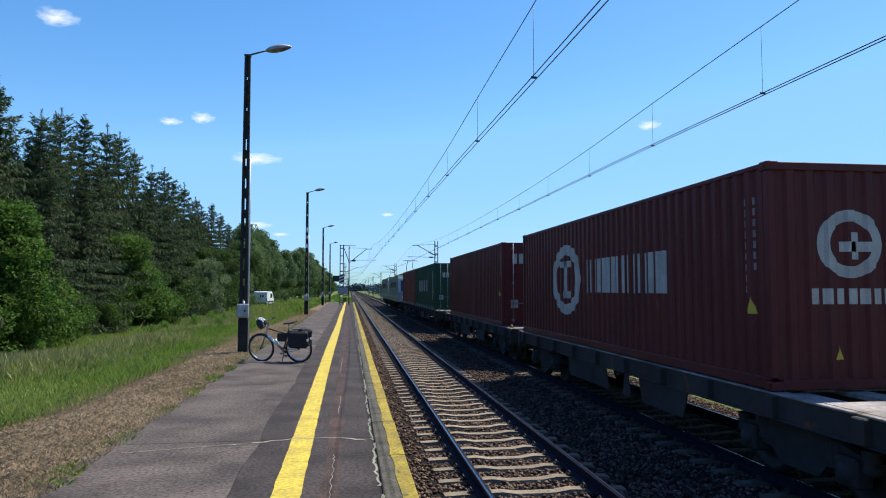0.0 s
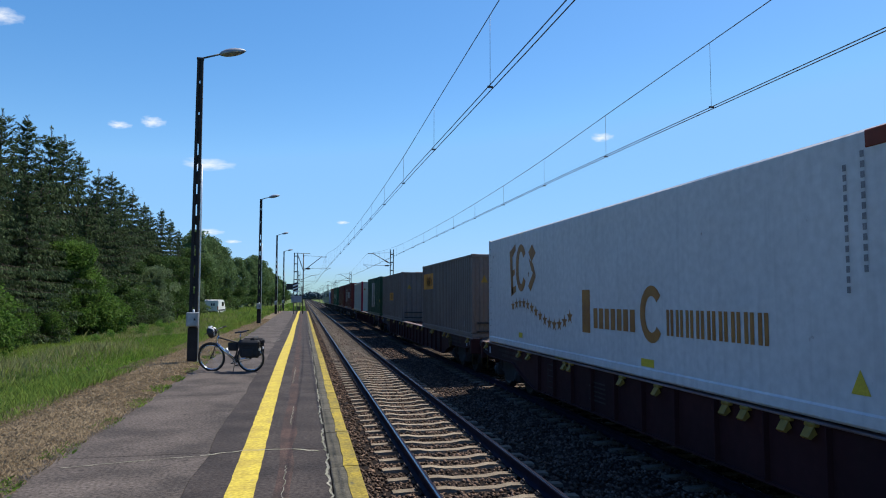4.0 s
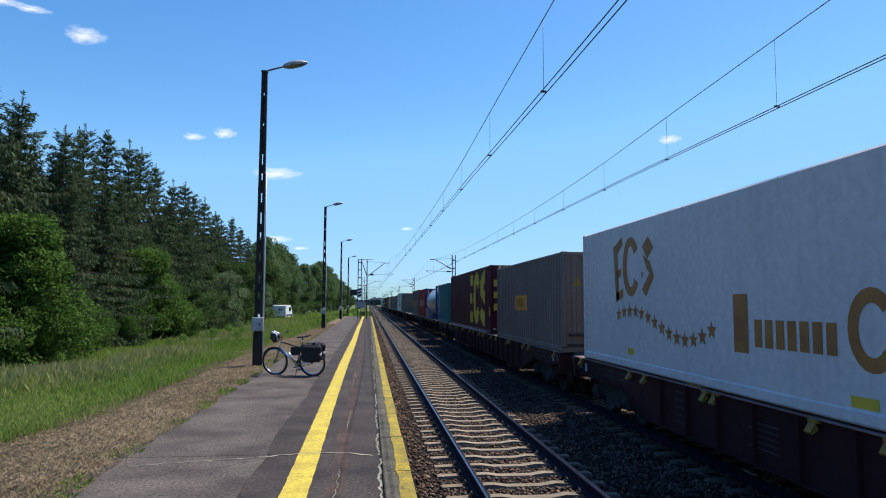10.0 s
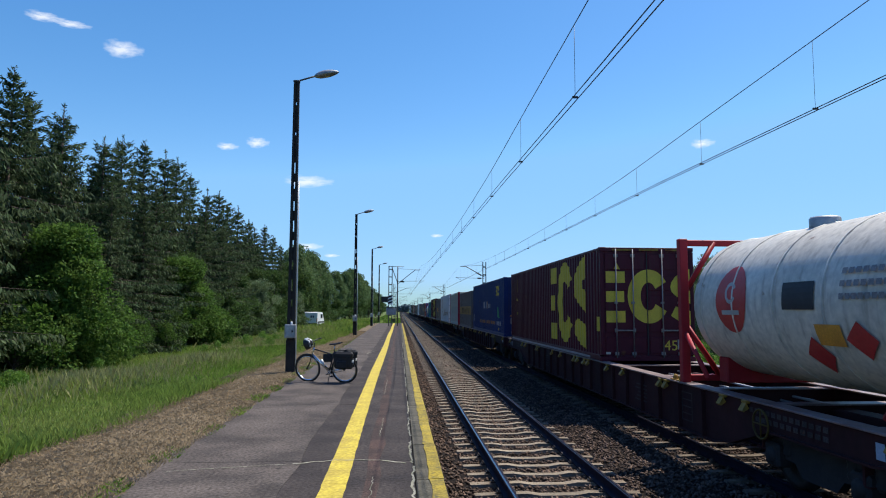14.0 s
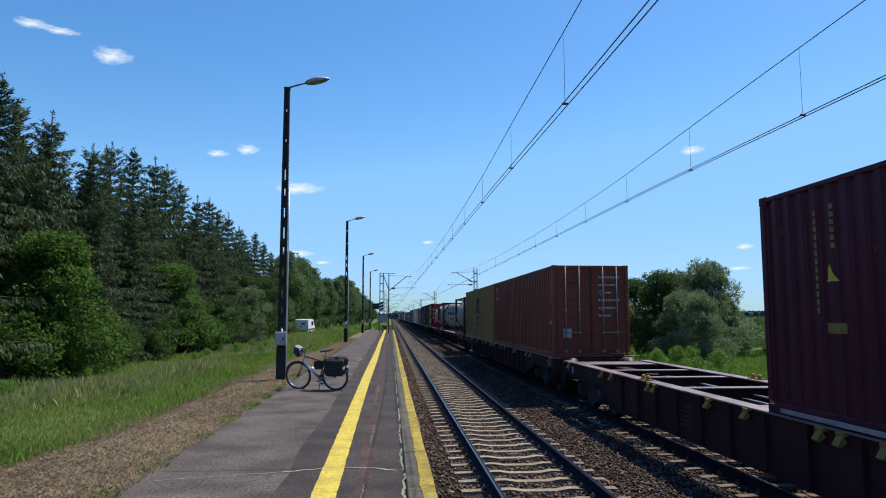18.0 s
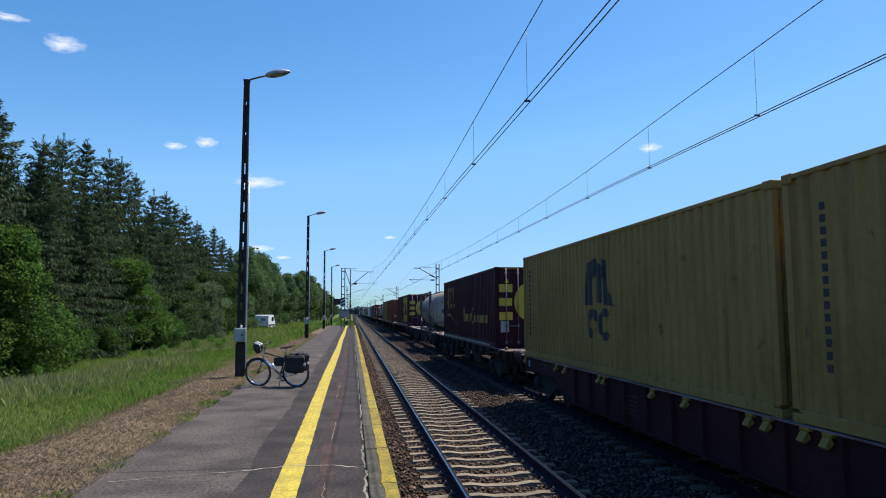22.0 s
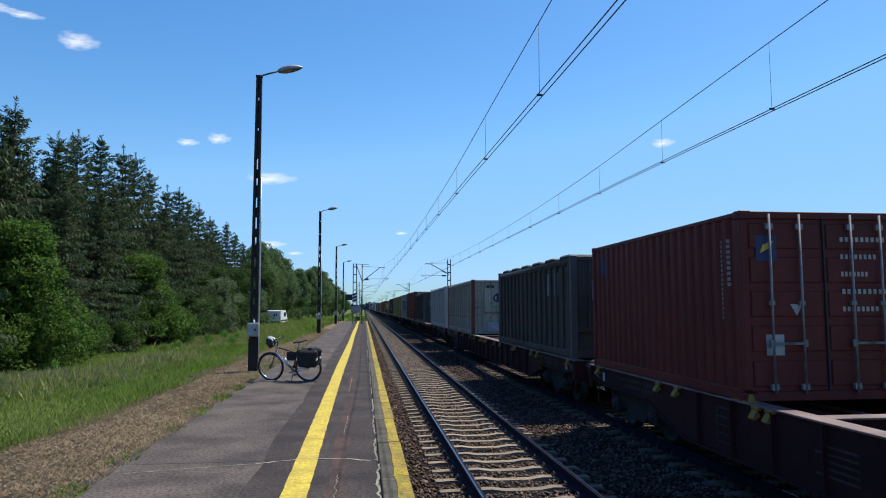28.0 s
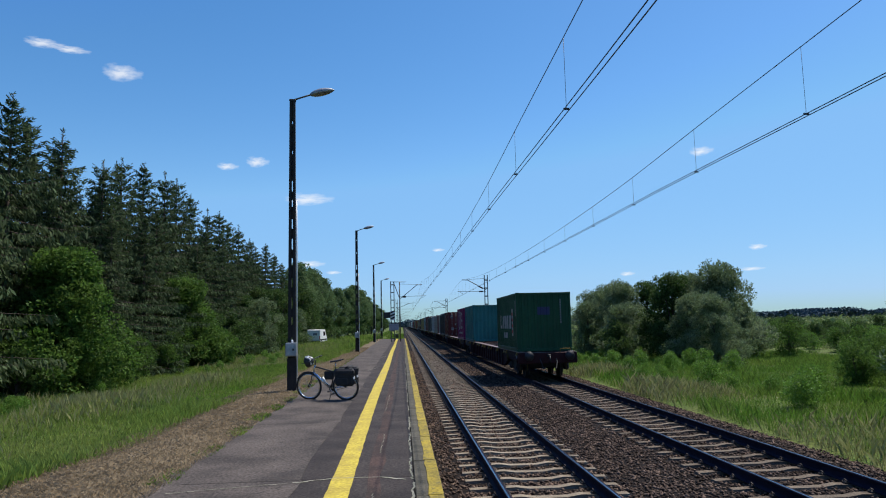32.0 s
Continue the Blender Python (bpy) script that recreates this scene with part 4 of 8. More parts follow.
L20, L30, L40, L45, HC, ST = 6.058, 9.125, 12.192, 13.716, 2.896, 2.591


def big_logo(u0, u1, v0, v1, mid=0.85, bar=0.20, ring_at=(0.45, 0.22, 0.085), tail=0.69):
    """Three bars, a broad open ring and two curved blocks in yellow, as on the purple boxes."""
    s, h = u1 - u0, v1 - v0
    w = bar * s
    out = rect(u0, u0 + w, v0, v0 + 0.22 * h) + rect(u0, u0 + mid * w, v0 + 0.39 * h, v0 + 0.60 * h) + rect(u0, u0 + w, v0 + 0.76 * h, v0 + 0.98 * h)
    out += ring(u0 + ring_at[0] * s, v0 + 0.5 * h, ring_at[1] * s, 0.52 * h, ring_at[2] * s, 0.27 * h, 33, 327, 30)
    at = lambda a, b: (u0 + (tail + (1 - tail) * a) * s, v0 + b * h)
    rim = [(1, 1.04), (0.6, 0.98), (0.25, 0.88), (0.05, 0.77), (0, 0.68), (0.06, 0.59), (0.3, 0.5), (0.65, 0.43), (1, 0.36)]
    bay = [(1, 0.77), (0.72, 0.74), (0.64, 0.70), (0.72, 0.655), (1, 0.61)]
    for q in ((rim[0], rim[1], bay[1], bay[0]), (rim[1], rim[2], bay[2], bay[1]), (rim[2], rim[3], rim[4], bay[2]), (rim[4], rim[5], rim[6], bay[2]), (rim[6], rim[7], bay[3], bay[2]), (rim[7], rim[8], bay[4], bay[3])):
        out.append([at(*p) for p in q])
    out.append([at(*p) for p in ((0.25, 0.31), (0, 0.13), (0.55, -0.01), (1, -0.05), (1, 0.22))])
    return out


def purple_box(u_front, label, side_marks=True, coat=C_PURPLE):
    side = [(MARK_YELLOW, big_logo(8.0, 12.3, 0.35, 2.72, 0.58), "emblem", "large yellow emblem"), (MARK_YELLOW, rect(13.2, 13.5, 0.75, 1.12), "panel_mark", "small yellow panel")] if side_marks else []
    side += [(MARK_OLD, column(1.16, 1.30, 2.56, 0.045, 13) + column(1.46, 2.05, 2.60, 0.045, 6), "code_column", "faded yellow code column"), (MARK_YELLOW, tri(1.42, 1.68, 0.22, 0.20), "warning_triangle", "yellow warning triangle"), (MARK_OLD, rect(1.28, 1.62, 1.08, 1.20), "yellow_plate", "faded yellow plate")]
    rear = [(MARK_YELLOW, big_logo(0.15, 2.34, 0.98, 2.30, 0.95, 0.225, (0.505, 0.25, 0.095), 0.765), "rear_emblem", "large yellow emblem across the doors"), (MARK_YELLOW, tri(0.44, 2.33, 0.16, 0.16), "triangle", "yellow triangle"),
            (MARK_WHITE, rect(0.2, 0.5, 0.55, 0.95) if not side_marks else rect(0.13, 0.25, 0.18, 0.24), "paper_plate", "white plate"), (STEEL_GREY, rect(1.98, 2.14, 0.30, 0.55), "data_plate", "grey data plate")]
    b = container("high_cube_container", u_front, L45, HC, coat, label, side=side, rear=rear)
    t = text_part("45", 0.36, MARK_YELLOW, b)
    t.matrix_basis = pose(0.41, -L45 / 2 + 0.012, 0.28, 90, 0, 0)
    part("edge_strip", Shape().box(-W - 0.012, -W + 0.0, -L45 / 2 + 1.0, L45 / 2 - 0.3, 0.03, 0.09, 0.004), STEEL_GREY, b, "pale aluminium edge strip")
    for k in range(3):
        part("roof_mark", Shape().box(-0.9 + k * 0.7, -0.4 + k * 0.7, -L45 / 2 - 0.004, -L45 / 2 + 0.004, HC - 0.09, HC - 0.05), LOCK_YELLOW, b)
    return b


def text_part(body, size, mat, parent, name="number"):
    cu = bpy.data.curves.new("lettering", "FONT")
    cu.body, cu.size, cu.extrude = body, size, 0.002
    ob = new("lettering", cu)
    dg = bpy.context.evaluated_depsgraph_get()
    me = bpy.data.meshes.new_from_object(ob.evaluated_get(dg))
    bpy.data.objects.remove(ob)
    me.materials.clear()
    me.materials.append(mat)
    return part(name, me, None, parent, "number %s" % body)


def grey_box(u_front, u0, u1, v0, v1, label, band=False):
    side = [(MARK_OCHRE if band else MARK_ORANGE, rect(u0, u1, v0, v1), "colour_panel", "orange-brown colour panel"),
            (MARK_BLACK, letters(u0 + 0.22 * (u1 - u0), u1 - 0.12 * (u1 - u0), v0 + 0.2 * (v1 - v0), v1 - 0.2 * (v1 - v0), 8), "dark_bars", "black bars on the panel")]
    side += [(MARK_DIM, rect(7.9, 8.1, 0.3, 0.5), "small_plate", "pale small plate")]
    b = container("bulk_container", u_front, L30, 2.66, C_GREYB, label, doors=False, side=side, rear=[(LOCK_YELLOW, tri(0.42, 1.75, 0.24, 0.24), "warning_triangle", "yellow warning triangle")])
    # rear discharge door with its frame and low hopper bar
    y = -L30 / 2 - 0.01
    fr = Shape()
    for x0, x1, z0, z1 in ((0.05, 0.10, 0.62, 2.5), (1.0, 1.05, 0.62, 2.5), (0.05, 1.05, 0.62, 0.67), (0.05, 1.05, 2.45, 2.5), (-1.05, 1.05, 0.44, 0.50), (-1.05, 1.05, 0.18, 0.23)):
        fr.box(x0, x1, y - 0.03, y + 0.06, z0, z1, 0.006)
    part("door_frame", fr, STEEL_DARK, b, "dark frame of the discharge door")
    part("rear_door", Shape().box(0.11, 0.99, y - 0.005, y + 0.05, 0.68, 2.44, 0.01), C_GREYB, b)
    for k in range(4):
        part("door_line", Shape().box(0.2, 0.85, y - 0.012, y - 0.004, 0.95 + k * 0.36, 1.0 + k * 0.36), MARK_DIM, b)
    part("door_rib", Shape().box(0.46, 0.50, y - 0.03, y + 0.0, 0.68, 2.44, 0.006), C_GREYB, b)
    for k in range(5):
        part("roof_hatch", shared(("hatch",), lambda: finish(Shape().box(-0.3, 0.3, -0.3, 0.3, 0, 0.06, 0.02), C_GREYB, "roof_hatch")), None, b, at=pose(0, -3.4 + k * 1.7, 2.64))
    return b


def bulk_box(u_front, mat, label, marks=(), rear=(), posts=None, H=2.75, name="bulk_container", plain_rear=False, ribs=11, hatches=False):
    """A bulk container with smooth sides, upright ribs and a rolled top edge."""
    L = L30
    b = thing(name, pose(0, 0, 0), label, "container", "containers on the train")
    pm = posts or mat
    for sx in (-1, 1):
        m = Matrix.Diagonal((-sx, 1, 1, 1))
        part("side_wall", shared(("bw", mat.name, H), lambda: finish(Shape().box(-W + 0.07, -W + 0.09, -L / 2 + 0.1, L / 2 - 0.1, 0.10, H - 0.16), mat, "side_wall")), None, b, at=m)
        part("rolled_edge", shared(("br", mat.name, H), lambda: finish(Shape().tube([(-W + 0.10, -L / 2 + 0.12, H - 0.14), (-W + 0.10, L / 2 - 0.12, H - 0.14)], 0.10, 10), mat, "rolled_edge")), None, b, at=m)
        part("bottom_rail", shared(("bb", mat.name, H), lambda: finish(Shape().box(-W + 0.01, -W + 0.10, -L / 2 + 0.15, L / 2 - 0.15, 0.02, 0.20, 0.02), mat, "bottom_rail")), None, b, at=m)
        for k in range(ribs + 1):
            yk = -L / 2 + 0.32 + (L - 0.64) * k / ribs
            part("rib", shared(("rib", mat.name, H), lambda: finish(Shape().box(-W + 0.012, -W + 0.08, -0.055, 0.055, 0.19, H - 0.15, 0.02), mat, "rib")), None, b, at=m @ pose(0, yk, 0))
        for yy in (-1, 1):
            part("corner_post", shared(("bp", pm.name, H), lambda: finish(Shape().box(-W, -W + 0.16, -0.09, 0.09, 0, H, 0.012), pm, "corner_post")), None, b, at=m @ pose(0, yy * (L / 2 - 0.09), 0))
    part("roof", Shape().box(-W + 0.1, W - 0.1, -L / 2 + 0.1, L / 2 - 0.1, H - 0.08, H - 0.05), mat, b)
    part("floor_frame", Shape().box(-W + 0.06, W - 0.06, -L / 2 + 0.12, L / 2 - 0.12, 0.03, 0.15), STEEL_DARK, b)
    for k in range(22):
        part("walkway_board", shared(("board", H, mat.name), lambda: finish(Shape().box(-W + 0.06, -W + 0.32, 0.0, 0.34, H - 0.042, H - 0.026), STEEL_GREY if mat is C_WHITE_DULL else STEEL_DARK, "walkway_board")), None, b, at=pose(0, -L / 2 + 0.2 + k * 0.4, 0))
    for yy in (-1, 1):
        y = yy * (L / 2 - 0.07)
        part("end_wall", Shape().box(-W + 0.15, W - 0.15, min(y, y - yy * 0.03), max(y, y - yy * 0.03), 0.12, H - 0.06), mat, b)
        part("end_header", Shape().box(-W + 0.16, W - 0.16, y - 0.05, y + 0.05, H - 0.13, H - 0.02, 0.015), mat, b)
        part("end_sill", Shape().box(-W + 0.16, W - 0.16, y - 0.05, y + 0.05, 0.02, 0.2, 0.015), mat, b)
    y = -L / 2 + 0.02
    if plain_rear:
        for x in (-0.72, -0.24, 0.24, 0.72):
            part("end_rib", Shape().box(x - 0.05, x + 0.05, y - 0.01, y + 0.06, 0.75, H - 0.12, 0.015), mat, b)
        part("flap_bar", Shape().box(-W + 0.16, W - 0.16, y - 0.02, y + 0.05, 0.66, 0.76, 0.015), mat, b)
    else:
        for k in range(6):
            part("end_step", Shape().box(-W + 0.17, -W + 0.50, y - 0.01, y + 0.05, 0.62 + k * 0.33, 0.67 + k * 0.33, 0.01), mat, b)
        for x in (-W + 0.52, W - 0.42):
            part("end_rib", Shape().box(x - 0.04, x + 0.04, y - 0.02, y + 0.05, 0.2, H - 0.12, 0.012), mat, b)
        part("discharge_flap", Shape().box(-0.45, 0.35, y - 0.04, y + 0.05, 0.12, 0.58, 0.015), STEEL_GREY, b, "grey discharge flap")
        part("name_board", Shape().box(-0.62, 0.62, y - 0.035, y + 0.02, 1.05, 2.2, 0.012), mat, b)
        for x in (-0.42, -0.2):
            part("vent_cap", Shape().lathe([(0.0, -0.02), (0.075, -0.02), (0.075, 0.03)], (x, y, H - 0.34), "y", 12), STEEL_DARK, b)
    if hatches:
        for k in range(6):
            part("roof_hatch", shared(("hatch2", mat.name), lambda: finish(Shape().box(-0.60, 0.45, -0.38, 0.38, 0, 0.10, 0.04), mat, "roof_hatch")), None, b, at=pose(-0.55, -3.7 + k * 1.48, H - 0.04))
    pl = lambda u, v, d: (-W + 0.062 + d, L / 2 - u, v)
    for ma, polys, nm, lb in marks:
        paint_marks(nm, polys, pl, ma, b, lb, None)
    for ma, polys, nm, lb in rear:
        paint_marks(nm, polys, lambda u, v, d: (-W + u, y - 0.036 + d, v), ma, b, lb, None)
    TRAIN.append((b, u_front - L / 2, DECK_Z))
    return b


def smooth_box(u_front, label):
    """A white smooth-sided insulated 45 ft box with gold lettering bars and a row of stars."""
    L, H = L45, HC
    b = thing("insulated_container", pose(0, 0, 0), label, "container", "containers on the train")
    part("body", Shape().box(-W + 0.01, W - 0.01, -L / 2 + 0.02, L / 2 - 0.02, 0.16, H - 0.01, 0.03), C_WHITE, b)
    for sx in (-1, 1):
        part("bottom_rail", Shape().box(min(sx * (W + 0.012), sx * (W - 0.1)), max(sx * (W + 0.012), sx * (W - 0.1)), -L / 2 + 0.03, L / 2 - 0.03, 0.03, 0.20, 0.03), C_WHITE, b)
        for yy in (-1, 1):
            part("corner_post", Shape().box(min(sx * (W + 0.004), sx * (W - 0.12)), max(sx * (W + 0.004), sx * (W - 0.12)), min(yy * L / 2, yy * (L / 2 - 0.1)), max(yy * L / 2, yy * (L / 2 - 0.1)), 0.0, H, 0.015), C_WHITE, b)
    for k in range(14):
        part("rivet", shared(("rivet",), lambda: finish(Shape().lathe([(0.0, -0.008), (0.014, -0.006), (0.016, 0.0)], (0, 0, 0), "x", 8), STEEL_DARK, "rivet")), None, b, at=pose(-W + 0.006, L / 2 - 0.18, 0.3 + k * 0.18))
    for z in (0.35, 1.0, 1.7, 2.4):
        part("hinge", shared(("hinge",), lambda: finish(Shape().box(-W - 0.012, -W + 0.25, -L / 2 - 0.025, -L / 2 + 0.10, 0, 0.09, 0.01), STEEL_GREY, "hinge")), None, b, at=pose(0, 0, z))
    for x in (-0.55, -0.2, 0.2, 0.55):
        part("locking_bar", Shape().tube([(x, -L / 2 - 0.03, 0.1), (x, -L / 2 - 0.03, H - 0.08)], 0.018, 6), BAR_STEEL, b)
    pl = lambda u, v, d: (-W + 0.008 + d, L / 2 - u, v)
    gold = ring(2.92, 2.0, 0.42, 0.58, 0.20, 0.40, 35, 325, 20)
    gold += [[(1.98, 2.45), (2.12, 1.35), (2.28, 1.38), (2.20, 2.5)], [(2.15, 2.5), (2.2, 2.3), (2.5, 2.45), (2.48, 2.62)], [(2.2, 1.95), (2.2, 1.78), (2.42, 1.85), (2.42, 2.0)], [(2.12, 1.5), (2.12, 1.3), (2.5, 1.42), (2.5, 1.58)],
             [(3.48, 2.35), (3.7, 2.1), (4.0, 2.3), (3.75, 2.52)], [(3.5, 2.2), (3.7, 1.9), (4.0, 1.75), (3.82, 2.05)], [(3.45, 1.55), (3.62, 1.42), (3.98, 1.75), (3.8, 1.85)]]
    part("gold_emblem", marking(gold, pl, None), MARK_GOLD, b, "gold-brown curved emblem")
    for i in range(14):
        a = i / 13
        uu = 2.25 + 3.75 * a
        vv = 0.98 + 0.22 * math.sin(a * 5.2 + 0.4) - 0.30 * a + (0.35 * a ** 3)
        part("star", marking(star(uu, vv, 0.155), pl, None), MARK_GOLD, b, "gold star")
    words = rect(6.62, 6.98, 0.62, 1.42)
    words += letters(7.1, 8.75, 0.72, 1.08, 7) + ring(9.25, 1.02, 0.36, 0.44, 0.20, 0.28, 40, 320, 16) + letters(9.65, 11.95, 0.72, 1.10, 9)
    paint_marks("gold_bars", words, pl, MARK_GOLD, b, "gold-brown bar of lettering", None)
    paint_marks("code_column", column(13.08, 1.3, 2.6, 0.045, 13) + column(13.3, 1.5, 2.7, 0.05, 12), pl, MARK_DIM, b, "", None)
    part("warning_triangle", marking(tri(13.2, 0.35, 0.24, 0.24), pl, None), MARK_YELLOW, b)
    part("yellow_plate", marking(rect(8.9, 9.3, 0.21, 0.33) + rect(2.7, 3.0, 0.3, 0.42), pl, None), MARK_YELLOW, b)
    part("rear_emblem", marking(star(0.6, 1.25, 0.1) + star(0.85, 1.3, 0.1) + rect(0.55, 0.9, 1.55, 1.95), lambda u, v, d: (-W + u, -L / 2 - 0.006 + d, v), None), MARK_GOLD, b)
    t = text_part("45", 0.34, MARK_NAVY, b)
    t.matrix_basis = pose(-0.95, -L / 2 + 0.012, 2.28, 90, 0, 0)
    part("top_corner_rust", Shape().box(-W - 0.002, -W + 0.02, -L / 2 + 0.02, -L / 2 + 0.35, H - 0.2, H - 0.03, 0.008), C_RUST, b, "rusty corner fitting")
    TRAIN.append((b, u_front - L / 2, DECK_Z))
    return b


def tank(u_front, L, shell, frame_mat, label, side=(), rear=(), ladder=False, full_rails=True, radius=1.12, H=2.591, box=None, end_braces=True, walkway=True, over=0.0):
    """A tank container: a domed shell in an open frame."""
    b = thing("tank_container", pose(0, 0, 0), label, "tank container", "containers on the train")
    for sx in (-1, 1):
        for yy in (-1, 1):
            part("corner_post", shared(("tp", frame_mat.name, H), lambda: finish(Shape().box(-0.075, 0.075, -0.075, 0.075, 0, H, 0.012), frame_mat, "corner_post")), None, b, at=pose(sx * (W - 0.075), yy * (L / 2 - 0.075), 0))
            if end_braces:
                part("corner_brace", Shape().tube([(sx * (W - 0.1), yy * (L / 2 - 0.09), H * 0.62), (sx * 0.55, yy * (L / 2 - 0.09), H - 0.06)], 0.05, 6), frame_mat, b)
                part("corner_brace", Shape().tube([(sx * (W - 0.1), yy * (L / 2 - 0.09), H * 0.40), (sx * 0.5, yy * (L / 2 - 0.09), 0.10)], 0.05, 6), frame_mat, b)
        if walkway:
            part("bottom_rail", Shape().box(sx * (W - 0.075) - 0.05, sx * (W - 0.075) + 0.05, -L / 2 + 0.15, L / 2 - 0.15, 0.06, 0.19, 0.012), frame_mat, b)
        if full_rails:
            part("top_rail", Shape().tube([(sx * (W - 0.08), -L / 2 + 0.15, H - 0.07), (sx * (W - 0.08), L / 2 - 0.15, H - 0.07)], 0.05, 8), frame_mat, b)
        for yy in (-1, 1):
            part("side_brace", Shape().tube([(sx * (W - 0.08), yy * (L / 2 - 0.1), 0.9), (sx * (W - 0.10), yy * (L / 2 - 0.95), 0.14)], 0.045, 6), frame_mat, b)
    for yy in (-1, 1):
        for z in ((0.06, H - 0.10) if yy > 0 or not over else (0.06,)):
            part("end_rail", Shape().box(-W + 0.15, W - 0.15, yy * (L / 2 - 0.075) - 0.05, yy * (L / 2 - 0.075) + 0.05, z - 0.03, z + 0.08, 0.012), frame_mat, b)
    l = L / 2 - 0.16
    cz = 0.22 + radius
    prof = [(0.0, -l)] + [(radius * math.sin(a), -l + 0.42 * (1 - math.cos(a))) for a in (0.25, 0.5, 0.75, 1.0, 1.25, 1.45, math.pi / 2)]
    prof += [(r, -h) for r, h in prof[::-1]]
    prof = [(r, h - over if h < 0 else h) for r, h in prof]
    part("shell", Shape().lathe(prof, (0, 0, cz), "y", 40), shell, b)
    for k in range(0 if shell is C_STEEL else 5):
        yk = (-l + 0.62) + (2 * l - 1.24) * k / 4
        part("shell_band", Shape().lathe([(radius + 0.002, yk - 0.025), (radius + 0.012, yk - 0.02), (radius + 0.012, yk + 0.02), (radius + 0.002, yk + 0.025)], (0, 0, cz), "y", 40), shell, b)
    if walkway:
        part("roof_walkway", Shape().box(-0.32, 0.32, -l + 0.5, l - 0.5, cz + radius + 0.0, cz + radius + 0.05, 0.01), STEEL_DARK if frame_mat is C_FRAMEBLACK else STEEL_GREY, b)
    part("manhole", Shape().lathe([(0.0, 0.11), (0.19, 0.11), (0.21, 0.08), (0.21, -0.05)], (-0.2, 0.2, cz + radius - 0.02), "z", 16), STEEL_GREY, b)
    for y0 in (-l + 0.5, l - 0.8):
        part("saddle", Shape().box(-0.8, 0.8, y0, y0 + 0.3, 0.08, 0.5, 0.02), frame_mat, b)
    if ladder:
        ye = -L / 2 - over
        for x in (0.48, 0.86):
            part("ladder_rail", Shape().tube([(x, ye - 0.06, 0.2), (x, ye - 0.06, H - 0.10), (x - 0.04, ye + 0.05, H + 0.06), (x - 0.25, ye + 0.45, H + 0.06)], 0.022, 6), MAST_GREY, b)
        for k in range(8):
            part("ladder_rung", Shape().tube([(0.48, ye - 0.06, 0.3 + k * 0.29), (0.86, ye - 0.06, 0.3 + k * 0.29)], 0.016, 6), MAST_GREY, b)
        part("end_hoop", Shape().tube([(-1.12, -L / 2 + 0.05, 0.58), (-1.10, ye - 0.02, 0.60), (-0.35, ye - 0.04, 0.60), (-0.26, ye - 0.04, 0.52), (-0.26, ye - 0.02, 0.06)], 0.032, 8), MAST_GREY, b, "bent grey guard hoop")
        part("guard_stub", Shape().tube([(-1.12, ye + 0.02, 0.59), (-1.12, ye + 0.02, 0.30), (-1.10, -L / 2 + 0.05, 0.26)], 0.03, 8), MAST_GREY, b)
        part("valve_box", Shape().box(-0.16, 0.62, ye + 0.02, ye + 0.5, 0.08, 0.50, 0.03), MAST_GREY, b)
        for x in (-0.9, 0.9):
            part("end_bearer", Shape().box(x - 0.06, x + 0.06, ye + 0.02, -L / 2 + 0.1, 0.04, 0.16, 0.01), frame_mat, b)
    if box:
        vb = part("valve_box", Shape().box(-W + 0.02, -W + 0.60, L / 2 - 1.42, L / 2 - 0.17, 0.03, 0.80, 0.03), box, b, "blue-grey valve box")
        part("hazard_plate", Shape().box(-W + 0.008, -W + 0.02, L / 2 - 0.62, L / 2 - 0.32, 0.34, 0.64), MARK_ORANGE, vb, "orange hazard plate")
        part("hazard_diamond", Shape().prism([(L / 2 - 1.06, 0.46), (L / 2 - 0.88, 0.24), (L / 2 - 0.70, 0.46), (L / 2 - 0.88, 0.68)], lambda u, v, d: (d, u, v), -W + 0.008, -W + 0.02), MARK_RED, vb, "red hazard diamond")
        part("box_lid", Shape().box(-W + 0.0, -W + 0.62, L / 2 - 1.44, L / 2 - 0.16, 0.80, 0.83, 0.008), box, vb)

    def on_shell(u, v, d):
        s = max(-0.999, min(0.999, (v - cz) / radius))
        return (-(radius + 0.006 + d) * math.sqrt(1 - s * s), L / 2 - u, v)

    for layer, (ma, polys, nm, lb) in enumerate(side):
        fine = []
        for poly in polys:
            v0, v1 = min(q[1] for q in poly), max(q[1] for q in poly)
            n = max(1, int((v1 - v0) / 0.06))
            flip = [(b_, a_) for a_, b_ in poly]
            for i in range(n):
                c = clip_u(clip_u(flip, v0 + (v1 - v0) * i / n, 1), v0 + (v1 - v0) * (i + 1) / n, -1)
                if len(c) > 2:
                    fine.append([(b_, a_) for a_, b_ in c])
        sh, seen = Shape(), {}
        for c in fine:
            sh.f.append(tuple(seen.setdefault((round(u, 4), round(v, 4)), len(seen)) for u, v in c))
            sh.s.append(False)
        sh.v = [on_shell(u, v, 0.004 * layer) for u, v in seen]
        part(nm.replace("code_lines", "code_block"), sh, ma, b, lb)

    def on_dome(u, v, d):
        r = min(0.999, math.hypot(u, v - cz) / radius)
        return (u, -l - over + 0.42 * (1 - math.sqrt(1 - r * r)) - 0.012, v)

    for ma, polys, nm, lb in rear:
        sh = Shape()
        for c in polys:
            us = sorted((min(q[0] for q in c), max(q[0] for q in c)))
            n = max(1, int((us[1] - us[0]) / 0.08))
            for i in range(n):
                cc = clip_u(clip_u(list(c), us[0] + (us[1] - us[0]) * i / n, 1), us[0] + (us[1] - us[0]) * (i + 1) / n, -1)
